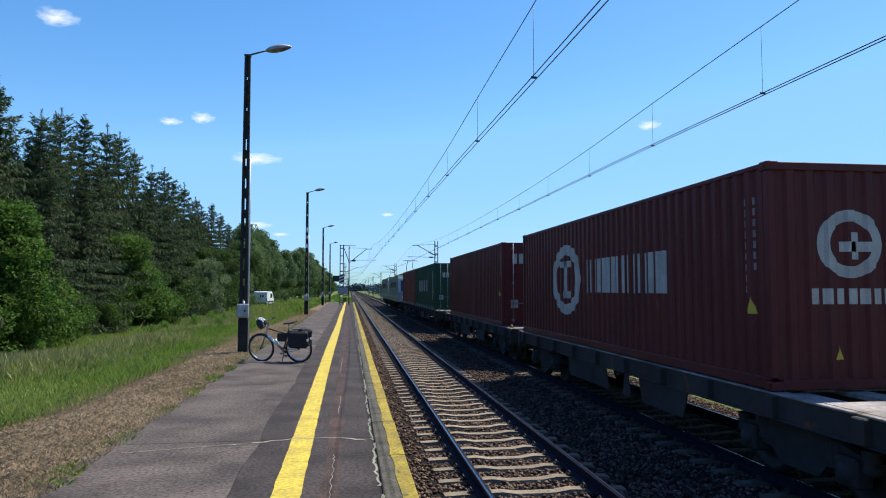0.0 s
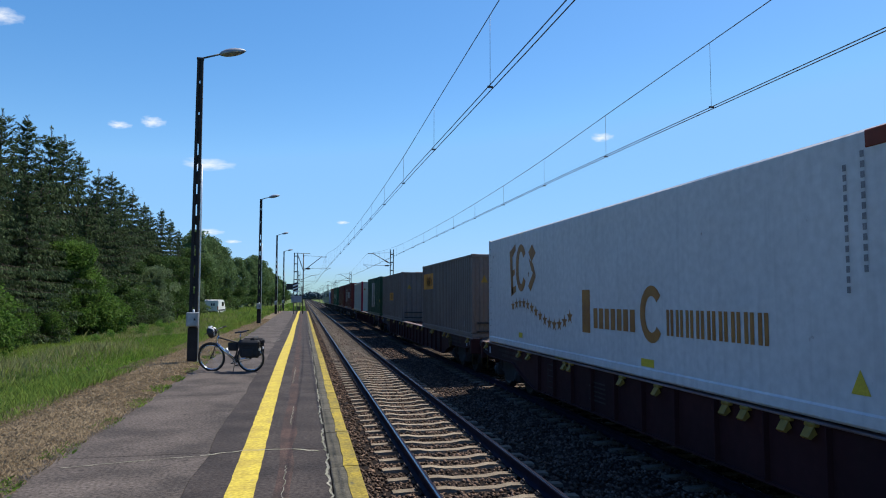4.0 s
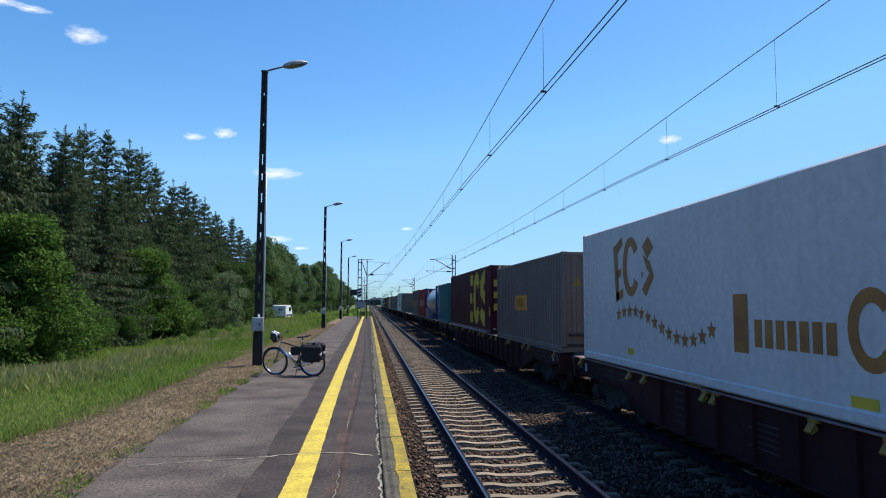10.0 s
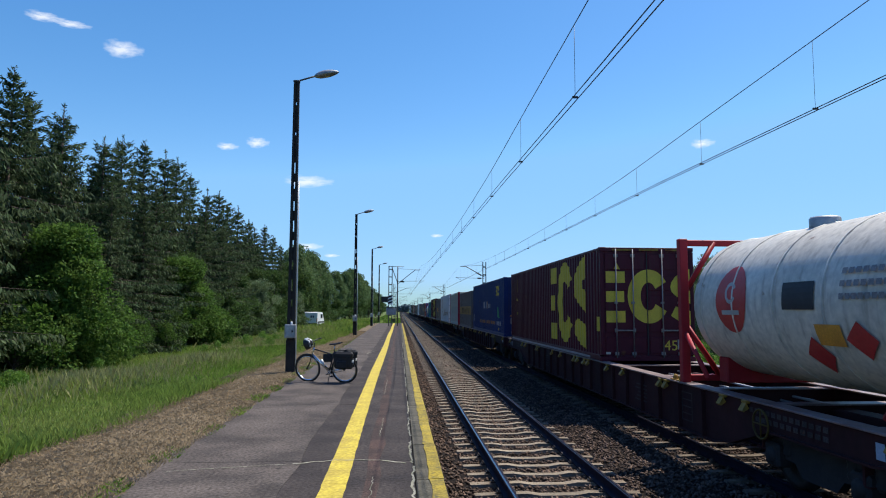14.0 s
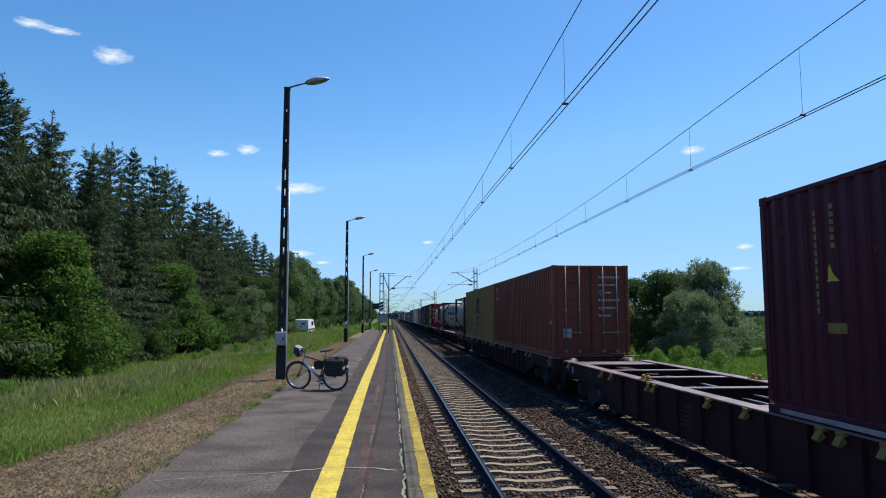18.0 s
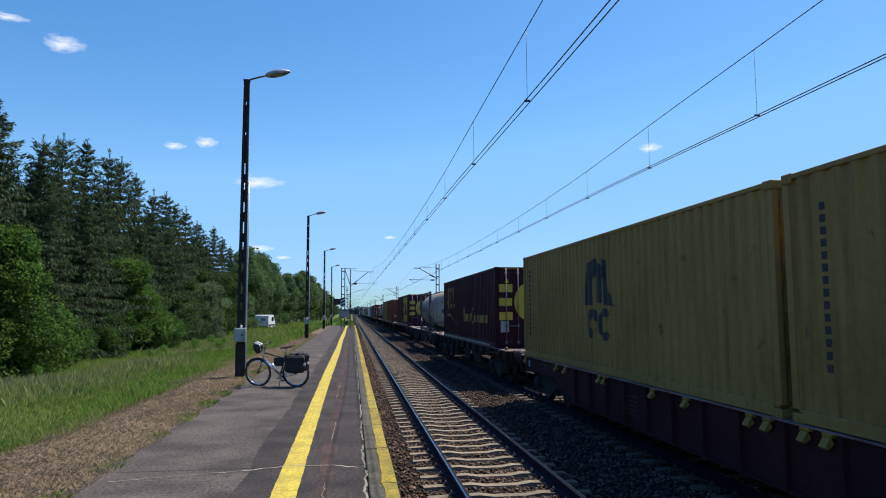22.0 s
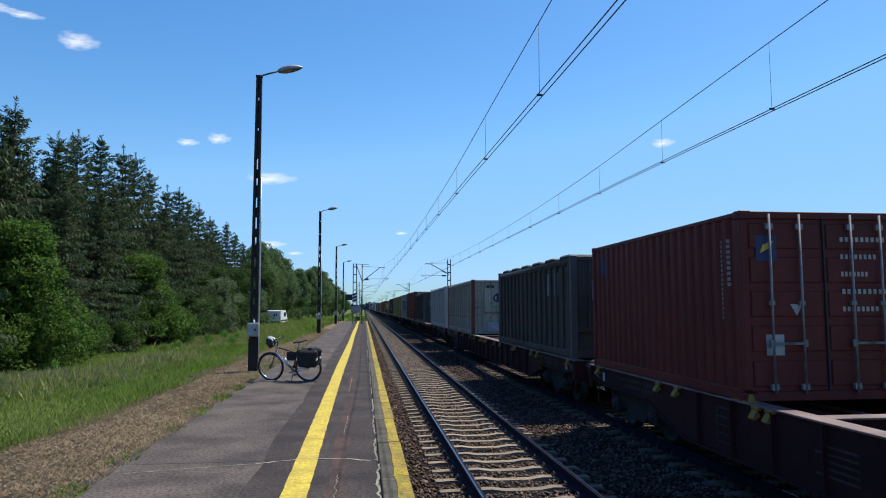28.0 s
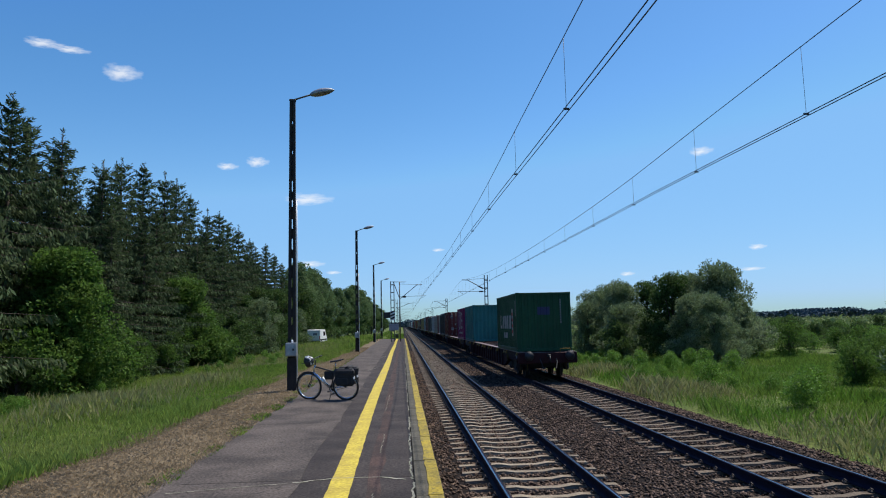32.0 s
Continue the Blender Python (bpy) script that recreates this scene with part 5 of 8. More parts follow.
                if len(cc) > 2:
                    sh.add([on_dome(u, v, 0) for u, v in cc], [tuple(range(len(cc)))])
        part(nm, sh, ma, b, lb)
    TRAIN.append((b, u_front - L / 2, DECK_Z))
    return b

# --- what the train carries, front to rear ---
container("freight_container", 67.0, L40, HC, C_OXIDE, "plain oxide-red forty-foot container behind the locomotives", side=codes(L40, HC))
container("freight_container", 54.0, L40, HC, C_BOTTLE, "bottle-green forty-foot container with white lettering bars", side=codes(L40, HC) + [(MARK_WHITE, letters(2.6, 8.6, 1.1, 1.9, 4, 0.5) + rect(11.2, 11.4, 0.6, 2.4), "white_bars", "white lettering bars")],
          rear=door_plates(HC) + [(MARK_WHITE, letters(0.5, 1.4, 2.0, 2.3, 4), "white_bars", "white lettering bars")])
container("freight_container", 35.1, L40, HC, C_MAROON, "maroon forty-foot container with white lettering bars on the doors", side=codes(L40, HC), rear=door_plates(HC) + [(MARK_WHITE, letters(0.35, 1.05, 2.15, 2.5, 3), "white_bars", "white lettering bars")])
ts_side = [(MARK_WHITE, ring(4.05, 1.5, 1.07, 0.85, 0.72, 0.60, 0, 360, 30) + rect(3.75, 4.35, 1.05, 1.22) + rect(3.95, 4.15, 1.05, 1.95) + rect(3.6, 4.5, 1.8, 1.95), "white_emblem", "round white emblem"),
           (MARK_WHITE, letters(5.4, 9.4, 1.2, 1.92, 8, 0.3), "white_bars", "white lettering bars"), (MARK_DIM, column(11.6, 1.2, 2.5, 0.07, 9) + column(11.8, 1.5, 2.5, 0.05, 7), "code_column", "code marks"),
           (MARK_YELLOW, tri(11.75, 0.95, 0.2, 0.22), "warning_triangle", "yellow warning triangle")]
ts_rear = [(MARK_WHITE, ring(1.15, 1.85, 0.46, 0.44, 0.30, 0.29, 0, 360, 26) + rect(1.0, 1.45, 1.75, 1.88) + rect(1.15, 1.27, 1.65, 2.0), "white_emblem", "round white emblem"),
           (MARK_WHITE, letters(0.55, 1.95, 1.08, 1.28, 8), "white_bars", "white lettering bars"), (MARK_YELLOW, tri(0.95, 0.38, 0.14, 0.18), "warning_triangle", "yellow warning triangle")]
container("freight_container", 20.0, L40, HC, C_MAROON, "maroon forty-foot container with a round white emblem", doors=False, side=ts_side, rear=ts_rear)


def cream_box(u_front, H=2.75):
    marks = [(MARK_GREEN, letters(1.6, 6.9, 1.10, 1.60, 10, 0.25, (3,)) + letters(7.0, 8.1, 1.12, 1.38, 4, 0.25), "green_bars", "dark green lettering bars"),
             (MARK_DIM, letters(8.25, 8.75, 2.1, 2.2, 4) + letters(8.25, 8.75, 1.95, 2.05, 6) + letters(8.25, 8.75, 1.8, 1.9, 4), "code_lines", "grey code lines"),
             (LOCK_YELLOW, rect(8.25, 8.4, 0.95, 1.2), "yellow_plate", "yellow plate"), (MARK_RED, tri(8.42, 1.5, 0.2, 0.22), "warning_triangle", "red warning triangle")]
    rear = [(MARK_GREEN, letters(0.85, 1.65, 1.85, 2.0, 7) + letters(0.75, 1.45, 1.52, 1.68, 5) + letters(1.48, 1.78, 1.52, 1.62, 4), "green_bars", "dark green lettering bars"), (LOCK_YELLOW, tri(0.3, 1.95, 0.2, 0.2), "warning_triangle", "yellow warning triangle"),
            (MARK_RED, ring(0.98, 0.82, 0.13, 0.12, 0.10, 0.09, 90, 450, 3), "warning_triangle", "red warning triangle"), (MARK_BLACK, letters(0.75, 1.55, 2.58, 2.66, 10), "code_line", "black code line")]
    return bulk_box(u_front, C_CREAM, "cream bulk container with crimson corner posts and green lettering bars", marks, rear, C_REDPOST, H)


cream_box(3.52)
container("freight_container", -12.08, L30, 2.75, C_BOTTLE, "dark green thirty-foot container with large white shapes", doors=True,
          side=[(MARK_WHITE, [[(3.3, 0.52), (3.75, 0.52), (3.85, 2.4), (3.4, 2.35)], [(3.85, 2.4), (4.1, 0.55), (4.4, 0.55), (4.1, 2.4)], [(4.1, 2.4), (4.15, 0.55), (4.45, 0.55), (4.4, 2.4)]] + ring(4.9, 1.95, 0.5, 0.42, 0.2, 0.18, -100, 110, 14) + ring(4.95, 1.05, 0.55, 0.5, 0.22, 0.2, -110, 100, 14) + rect(4.62, 4.82, 0.55, 2.38), "white_monogram", "large white painted shapes"),
                (MARK_DIM, column(0.35, 0.2, 2.5, 0.14, 17), "code_column", "column of white bars")] + codes(L30, 2.75),
          rear=[(LOCK_YELLOW, rect(0.35, 0.55, 2.2, 2.32) + tri(0.45, 1.72, 0.22, 0.22), "warning_plate", "yellow warning plates"), (MARK_WHITE, rect(0.85, 1.35, 2.05, 2.45), "white_board", "white board")])
grey_box(-22.83, 3.9, 5.4, 1.10, 1.56, "grey thirty-foot bulk container with an orange panel")
grey_box(-38.50, 0.3, 2.4, 1.62, 2.28, "grey thirty-foot bulk container with an orange panel by its end")
smooth_box(-49.65, "white smooth-sided insulated container with gold stars")
grey_box(-65.05, 0.3, 2.4, 1.60, 2.16, "grey thirty-foot bulk container with an orange panel by its end")
grey_box(-91.37, 0.2, 8.95, 1.0, 1.58, "grey thirty-foot bulk container with a long ochre band", True)
container("freight_container", -102.27, L20, ST, C_RED, "bright red twenty-foot container with white lettering bars",
          side=[(MARK_WHITE, letters(0.65, 3.2, 1.0, 1.55, 7, 0.3) + letters(4.62, 5.58, 1.05, 1.55, 3, 0.3), "white_bars", "white lettering bars"),
                (MARK_WHITE, [[(3.3, 1.75), (3.5, 1.45), (4.05, 1.35), (3.75, 1.6)], [(3.75, 1.55), (4.2, 1.4), (4.0, 1.05), (3.6, 1.0)], [(4.1, 1.35), (4.4, 1.0), (4.75, 0.9), (4.3, 1.15)]], "white_figure", "white angular figure"),
                (MARK_WHITE, letters(5.0, 5.9, 2.08, 2.22, 7) + rect(5.3, 5.6, 1.92, 2.02), "code_line", "white code line"), (LOCK_YELLOW, rect(5.68, 5.8, 1.6, 1.8), "yellow_plate", "yellow plate")], rear=door_plates(ST))
tank(-110.05, L30, C_STEEL, C_FRAMEBLUE, "bare steel thirty-foot tank container with blue end frames", full_rails=False, box=BOX_GREY, radius=1.17, walkway=False,
     side=[(WHITE_PAINT, disc(1.16, 1.34, 0.46, 0.36, 28), "white_disc", "white disc"), (MARK_NAVY, letters(0.86, 1.46, 1.27, 1.41, 5, 0.3), "navy_bars", "navy lettering bars"), (MARK_DIM, letters(3.0, 4.2, 0.62, 0.72, 9), "code_line", "pale code line"), (LOCK_YELLOW, rect(7.0, 7.45, 1.15, 1.7), "yellow_plate", "yellow plates"),
           (MARK_NAVY, rect(7.2, 7.7, 1.9, 2.15), "blue_plate", "blue plate")],
     rear=[(WHITE_PAINT, rect(-0.6, 0.3, 0.9, 2.0), "white_board", "white hazard board"), (MARK_RED, [[(-0.35, 1.3), (-0.1, 1.05), (0.15, 1.3), (-0.1, 1.55)]], "red_diamond", "red diamond"), (MARK_ORANGE, rect(-0.35, 0.1, 1.62, 1.85), "orange_plate", "orange plate")])
container("freight_container", -121.0, L20, ST, C_TURQ, "turquoise twenty-foot container with a white lettered strip",
          side=[(MARK_WHITE, rect(0.76, 1.08, 0.58, 2.18), "white_strip", "white strip"), (MARK_DIM, column(4.9, 1.3, 2.3, 0.06, 8) + column(5.25, 1.0, 2.0, 0.06, 8), "code_column", "code marks"), (LOCK_YELLOW, rect(5.6, 5.75, 1.0, 1.15), "yellow_plate", "yellow plate")],
          rear=door_plates(ST) + [(MARK_WHITE, rect(0.25, 0.95, 1.95, 2.35), "white_board", "white board")])
purple_box(-128.8, "dark purple high-cube container with a large yellow emblem")
grey_box(-144.05, 3.2, 4.9, 1.05, 1.55, "grey thirty-foot bulk container with an orange panel")
smooth_box(-154.95, "white smooth-sided insulated container with gold stars")
cream_box(-170.35, 2.86)
grey_box(-181.1, 0.3, 8.9, 0.95, 1.56, "grey thirty-foot bulk container with a long ochre band", True)
blue_side = [(MARK_WHITE, letters(5.35, 7.2, 1.38, 1.78, 4) + letters(7.75, 8.6, 1.40, 1.62, 4), "white_bars", "white lettering bars"), (MARK_ORANGE, letters(7.2, 7.75, 1.38, 1.78, 2), "orange_bars", "orange lettering bars"),
             (MARK_YELLOW, big_logo(10.9, 12.0, 2.02, 2.55), "yellow_emblem", "small yellow emblem"), (MARK_LIME, [[(11.3, 1.4), (11.6, 1.46), (12.1, 0.9), (11.8, 0.86)], [(11.3, 1.4), (11.35, 0.95), (11.8, 0.86), (11.55, 1.2)]], "green_leaf", "green leaf shape"),
             (MARK_GOLD, letters(3.6, 10.9, 0.52, 0.70, 30), "slogan_bars", "orange-brown slogan bars"), (MARK_WHITE, letters(10.95, 12.45, 0.50, 0.70, 8), "white_bars", "white lettering bars"), (MARK_YELLOW, rect(11.6, 11.8, 0.25, 0.38), "yellow_plate", "yellow plate"),
             (MARK_WHITE, rect(0.35, 0.62, 0.55, 1.0), "white_plate", "white plate")] + codes(L45, HC)
container("high_cube_container", -191.7, L45, HC, C_BLUE, "blue high-cube container with a green leaf mark", side=blue_side, rear=door_plates(HC) + [(MARK_ORANGE, rect(0.3, 1.9, 0.98, 1.04), "orange_line", "orange line"), (MARK_WHITE, rect(0.75, 1.1, 0.42, 0.85), "white_plate", "white plate")])
purple_box(-207.6, "dark purple high-cube container with a large yellow emblem")
tank(-226.1, L20, C_TANKW, C_FRAMERED, "white twenty-foot tank container in a red frame", full_rails=False, walkway=False, H=2.59, radius=1.16,
     side=[(MARK_RED, disc(1.85, 1.46, 0.48, 0.52), "red_emblem", "red rounded emblem"), (MARK_WHITE, ring(1.85, 1.56, 0.17, 0.17, 0.11, 0.11, 30, 330, 14), "white_ring", "white ring"), (MARK_WHITE, rect(1.58, 2.12, 1.22, 1.29), "white_bar", "small white lettering bar"), (MARK_BLACK, rect(3.3, 4.0, 1.30, 1.66), "black_plate", "black plate"),
           (MARK_ORANGE, rect(3.95, 4.45, 0.86, 1.12), "orange_plate", "orange plate"), (MARK_RED, [[(3.55, 0.72), (3.82, 0.50), (4.09, 0.72), (3.82, 0.96)]], "red_diamond", "red diamond"), (MARK_RED, [[(4.5, 0.95), (4.77, 0.73), (5.04, 0.95), (4.77, 1.17)]], "red_diamond", "red diamond"), (MARK_DIM, letters(4.5, 5.6, 1.72, 1.79, 9) + letters(4.5, 5.6, 1.57, 1.64, 9) + letters(4.5, 5.4, 1.42, 1.49, 8), "code_lines", "code lines")])
tank(-233.65, L20, C_TANKD, C_FRAMEBLACK, "white twenty-foot tank container in a black frame with black lettering bars", H=2.64, radius=1.17,
     side=[(MARK_BLACK, ring(0.95, 1.55, 0.24, 0.24, 0.12, 0.12, -100, 200, 14) + rect(0.78, 0.92, 0.9, 1.75) + [[(0.9, 1.3), (1.05, 1.35), (1.35, 0.9), (1.15, 0.9)]] + letters(1.45, 3.3, 1.0, 1.7, 5, 0.3), "black_bars", "black lettering bars"),
           (LOCK_YELLOW, rect(3.75, 4.1, 1.0, 1.2) + rect(4.2, 4.5, 1.0, 1.2), "yellow_plate", "yellow plates"), (MARK_ORANGE, rect(4.0, 4.5, 0.6, 0.85), "orange_plate", "orange plate"), (MARK_BLACK, tri(4.95, 1.55, 0.3, 0.28), "warning_triangle", "warning triangle")],
     rear=[(MARK_BLACK, letters(-0.75, 0.6, 1.45, 1.7, 6), "black_bars", "black lettering bars"), (MARK_RED, rect(-0.5, -0.15, 0.95, 1.15), "red_plate", "red plate")])
tank(-252.3, L20, C_TANKD, C_FRAMEBLACK, "white twenty-foot tank container in a black frame", H=2.64, radius=1.17)


def ochre_box(u_front, label, doors=True, small=True):
    blk = [[(5.35, 1.42), (5.75, 1.42), (5.72, 2.36), (5.42, 2.32)], [(5.72, 2.36), (5.74, 1.9), (6.1, 2.1), (6.05, 2.42)], [(6.02, 2.42), (6.02, 1.46), (6.32, 1.46), (6.34, 2.2)], [(6.3, 2.4), (6.3, 2.0), (6.62, 1.9), (6.66, 2.3)],
           [(6.45, 2.3), (6.48, 1.42), (7.1, 1.38), (6.85, 1.5)]]
    blk += ring(5.8, 1.02, 0.34, 0.33, 0.16, 0.15, 20, 250, 14) + ring(6.5, 1.02, 0.36, 0.33, 0.18, 0.16, 40, 320, 14)
    sd = [(MARK_BLACK, blk, "black_emblem", "black block emblem"), (MARK_BLACK, column(0.62, 0.6, 2.5, 0.06, 14), "code_column", "black code column")]
    rr = door_plates(HC, 4, MARK_BLACK) + [(MARK_BLACK, letters(0.28, 0.62, 2.22, 2.45, 2) + letters(0.3, 0.6, 2.05, 2.18, 2), "black_emblem", "black emblem"), (MARK_WHITE, rect(0.45, 0.65, 0.62, 0.9), "white_plate", "white plate")]
    return container("freight_container", u_front, L40, HC, C_YELLOW, label, side=sd, rear=rr, doors=doors)


ochre_box(-259.85, "ochre-yellow forty-foot container with a black emblem")
container("freight_container", -272.35, L40, HC, C_RUST, "rust-red forty-foot container with white code on the doors", side=[(MARK_WHITE, ring(0.85, 2.52, 0.16, 0.14, 0.07, 0.06, -90, 90, 8) + rect(0.78, 0.88, 2.2, 2.62), "white_emblem", "small white emblem"), (MARK_WHITE, letters(0.7, 1.4, 2.05, 2.15, 5), "white_bars", "white bars")] + codes(L40, HC),
          rear=door_plates(HC, 6, MARK_WHITE) + [(MARK_SKY, [[(1.45, 2.05), (1.6, 2.15), (1.7, 2.0), (1.55, 1.92)]], "blue_label", "blue label")])
purple_box(-296.6, "dark purple high-cube container with a large yellow emblem")
tank(-321.5, L20, C_TANKD, C_FRAMEGREY, "dull cream tank container in a grey frame with a ladder", ladder=True, over=0.85, H=2.64, end_braces=False, radius=1.2,
     side=[(MARK_NAVY, letters(0.75, 3.5, 1.28, 1.62, 9, 0.25, (3,)) + letters(3.55, 4.6, 1.28, 1.48, 4, 0.25), "navy_bars", "navy lettering bars"), (MARK_ORANGE, rect(3.3, 3.75, 1.85, 2.0), "orange_plate", "orange plates"), (LOCK_YELLOW, tri(4.4, 1.85, 0.26, 0.24), "warning_triangle", "yellow triangle")],
     rear=[(MARK_NAVY, letters(-0.28, 0.72, 1.55, 1.8, 6, 0.25, (3,)) + letters(-0.5, 0.55, 1.22, 1.46, 5, 0.25) + letters(0.56, 0.85, 1.22, 1.36, 3), "navy_bars", "navy lettering bars"), (LOCK_YELLOW, tri(-0.45, 1.85, 0.2, 0.18), "warning_triangle", "yellow triangle"),
           (MARK_BLACK, letters(-0.05, 0.55, 2.1, 2.18, 9), "code_line", "black code line")])
p10 = purple_box(-334.85, "dark purple high-cube container with faded gold lettering bars", False, C_PURPLE_OLD)
part("gold_emblem", marking(ring(2.75, 2.0, 0.45, 0.55, 0.25, 0.38, 35, 325, 18) + rect(1.6, 1.8, 1.45, 2.5) + rect(1.6, 2.1, 2.35, 2.55) + rect(3.45, 3.85, 1.5, 1.7) + rect(3.3, 3.6, 1.9, 2.5), side_place(L45)), MARK_GOLD, p10, "faded gold emblem")
paint_marks("gold_bars", rect(6.7, 6.95, 0.85, 1.48) + letters(7.0, 8.6, 0.85, 1.2, 7) + ring(8.95, 1.12, 0.25, 0.36, 0.15, 0.24, 40, 320, 12) + letters(9.25, 11.0, 0.85, 1.15, 9) + letters(11.1, 12.15, 0.85, 1.15, 5), side_place(L45), MARK_FADED, p10, "faded gold lettering bar")
for i in range(14):
    a = i / 13
    part("star", marking(star(1.5 + 3.75 * a, 0.98 + 0.22 * math.sin(a * 5.2 + 0.4) - 0.30 * a + 0.35 * a ** 3, 0.13), side_place(L45)), MARK_GOLD, p10, "faded gold star")
paint_marks("code_column", codes(L45, HC)[0][1], side_place(L45), MARK_GOLD, p10, "faded code marks")
ochre_box(-352.65, "ochre-yellow forty-foot container with a black emblem")
ochre_box(-365.05, "ochre-yellow forty-foot container with a black emblem")
container("freight_container", -378.8, L40, HC, C_LGREY, "light grey forty-foot container with a white star on a blue panel",
          side=[(MARK_SKY, rect(1.4, 2.95, 0.65, 2.4), "blue_panel", "sky-blue square panel"), (MARK_BLACK, letters(3.8, 10.7, 1.0, 2.1, 6, 0.25), "black_bars", "large black lettering bars"),
                (MARK_YELLOW, [[(11.6, 1.55), (11.9, 1.55), (11.8, 1.85)]], "warning_triangle", "yellow triangle"), (MARK_BLACK, column(11.3, 2.0, 2.6, 0.12, 5), "code_column", "code marks")], rear=door_plates(HC, 5, MARK_BLACK))
part("white_star", marking(star(2.17, 1.5, 0.72, 7, 0.36), side_place(L40), lift=0.009), WHITE_PAINT, TRAIN[-1][0], "white seven-pointed star")
container("freight_container", -391.3, L40, HC, C_BRICK, "maroon forty-foot container with white code on the doors", side=codes(L40, HC) + [(MARK_YELLOW, rect(0.45, 0.65, 0.75, 1.0), "yellow_plate", "yellow plate")], rear=door_plates(HC) + [(MARK_WHITE, rect(0.72, 1.2, 1.9, 2.3), "white_board", "white board"), (MARK_SKY, rect(0.3, 0.42, 2.3, 2.42), "blue_label", "blue label")])


def olive_box(u_front):
    return bulk_box(u_front, C_OLIVE, "dark olive-grey bulk container with ribbed sides", [(MARK_DIM, rect(1.25, 1.5, 1.95, 2.25) + rect(1.25, 1.5, 1.55, 1.85) + rect(6.7, 7.1, 1.6, 2.2) + rect(7.4, 7.8, 1.6, 2.2), "paper_plate", "pale plates")],
                    [(MARK_DIM, rect(0.52, 0.78, 1.45, 1.95) + rect(1.05, 1.32, 1.45, 1.95), "paper_plate", "pale plates")], C_FRAMEGREY, 2.56, plain_rear=True, hatches=True, ribs=15)


olive_box(-405.2)
bulk_box(-420.4, C_WHITE_DULL, "dull white ribbed bulk container", (), (), None, 2.62, ribs=8)
bulk_box(-431.2, C_CREAM_OLD, "dirty cream ribbed bulk container with a dark round emblem", [(MARK_DIM, rect(3.4, 5.4, 1.1, 1.8), "grey_panel", "grey panel")],
         [(MARK_NAVY, ring(1.35, 1.72, 0.34, 0.22, 0.24, 0.15, 0, 360, 18) + rect(1.2, 1.3, 1.55, 1.95) + rect(1.42, 1.52, 1.55, 1.95), "round_emblem", "dark round emblem"), (MARK_LIME, letters(1.0, 1.7, 1.25, 1.35, 8), "green_bars", "green bars")], C_OXIDE, 2.60)
olive_box(-446.8)
container("freight_container", -457.5, L20, ST, C_BRICK, "oxide-red twenty-foot container with a blue and yellow emblem on the door", side=codes(L20, ST)[:1] + [(MARK_NAVY, rect(0.5, 0.75, 1.95, 2.3), "blue_emblem", "blue emblem")],
          rear=door_plates(ST, 5, MARK_WHITE) + [(MARK_NAVY, rect(0.22, 0.52, 1.9, 2.25), "blue_emblem", "blue emblem panel"), (MARK_WHITE, tri(0.78, 1.15, 0.18, 0.16, False), "white_triangle", "white triangle")])
part("yellow_swoosh", marking([[(0.27, 2.0), (0.42, 2.08), (0.48, 2.18), (0.32, 2.12)]], rear_place(L20), None, 0.011), MARK_YELLOW, TRAIN[-1][0], "yellow stroke")
one = rect(1.4, 1.65, 0.78, 2.42) + rect(1.65, 2.1, 0.78, 0.98) + rect(1.65, 2.1, 2.2, 2.4) + rect(2.1, 2.3, 0.78, 2.38) + rect(2.5, 2.75, 0.8, 2.36) + rect(3.25, 3.48, 0.85, 2.3)
one += rect(3.75, 3.98, 0.85, 2.25) + rect(3.98, 4.75, 0.88, 1.08) + rect(3.98, 4.7, 1.45, 1.65) + rect(3.98, 4.75, 2.0, 2.2)
container("freight_container", -476.0, L20, ST, C_MAGENTA, "magenta twenty-foot container with large white blocks", doors=False, side=[(MARK_WHITE, one, "white_monogram", "large white blocks"), (MARK_WHITE, letters(1.4, 4.8, 0.45, 0.60, 18), "white_bars", "white lettering bars"), (MARK_DIM, column(5.2, 1.0, 2.2, 0.06, 9) + column(5.5, 1.5, 2.2, 0.06, 6), "code_column", "code marks"), (LOCK_YELLOW, rect(5.42, 5.6, 1.25, 1.4), "yellow_plate", "yellow plate")])
container("freight_container", -483.7, L20, ST, C_TEAL, "teal twenty-foot container with a white lettered strip", doors=False, side=[(MARK_WHITE, rect(0.75, 1.1, 0.47, 2.18), "white_strip", "white strip"), (MARK_DIM, column(4.3, 0.9, 2.4, 0.05, 11) + column(4.6, 1.4, 2.2, 0.05, 6), "code_column", "code marks"), (LOCK_YELLOW, rect(5.2, 5.35, 0.95, 1.15), "yellow_plate", "yellow plate")])
part("strip_bars", marking(column(0.82, 0.55, 2.1, 0.2, 8), side_place(L20), lift=0.009), MARK_BLACK, TRAIN[-1][0], "dark bars on the strip")
container("freight_container", -502.15, L20, ST, C_GREEN, "green twenty-foot container with white lettering bars at the train's tail", doors=False,
          side=[(MARK_WHITE, rect(1.0, 1.2, 1.0, 1.66) + rect(1.2, 1.5, 1.0, 1.15) + rect(1.5, 1.7, 1.0, 1.64) + letters(1.9, 4.5, 1.0, 1.62, 3, 0.25), "white_bars", "white lettering bars"), (MARK_WHITE, letters(2.25, 3.4, 0.56, 0.82, 6), "white_bars", "small white bars"), (MARK_WHITE, rect(4.68, 5.05, 0.67, 1.9), "white_strip", "white strip")] + codes(L20, ST)[:1],
          rear=[(MARK_DIM, column(1.95, 1.2, 2.3, 0.06, 10), "code_column", "code marks"), (MARK_NAVY, rect(0.95, 1.5, 1.6, 1.95), "dark_patch", "faint dark blue patch")])
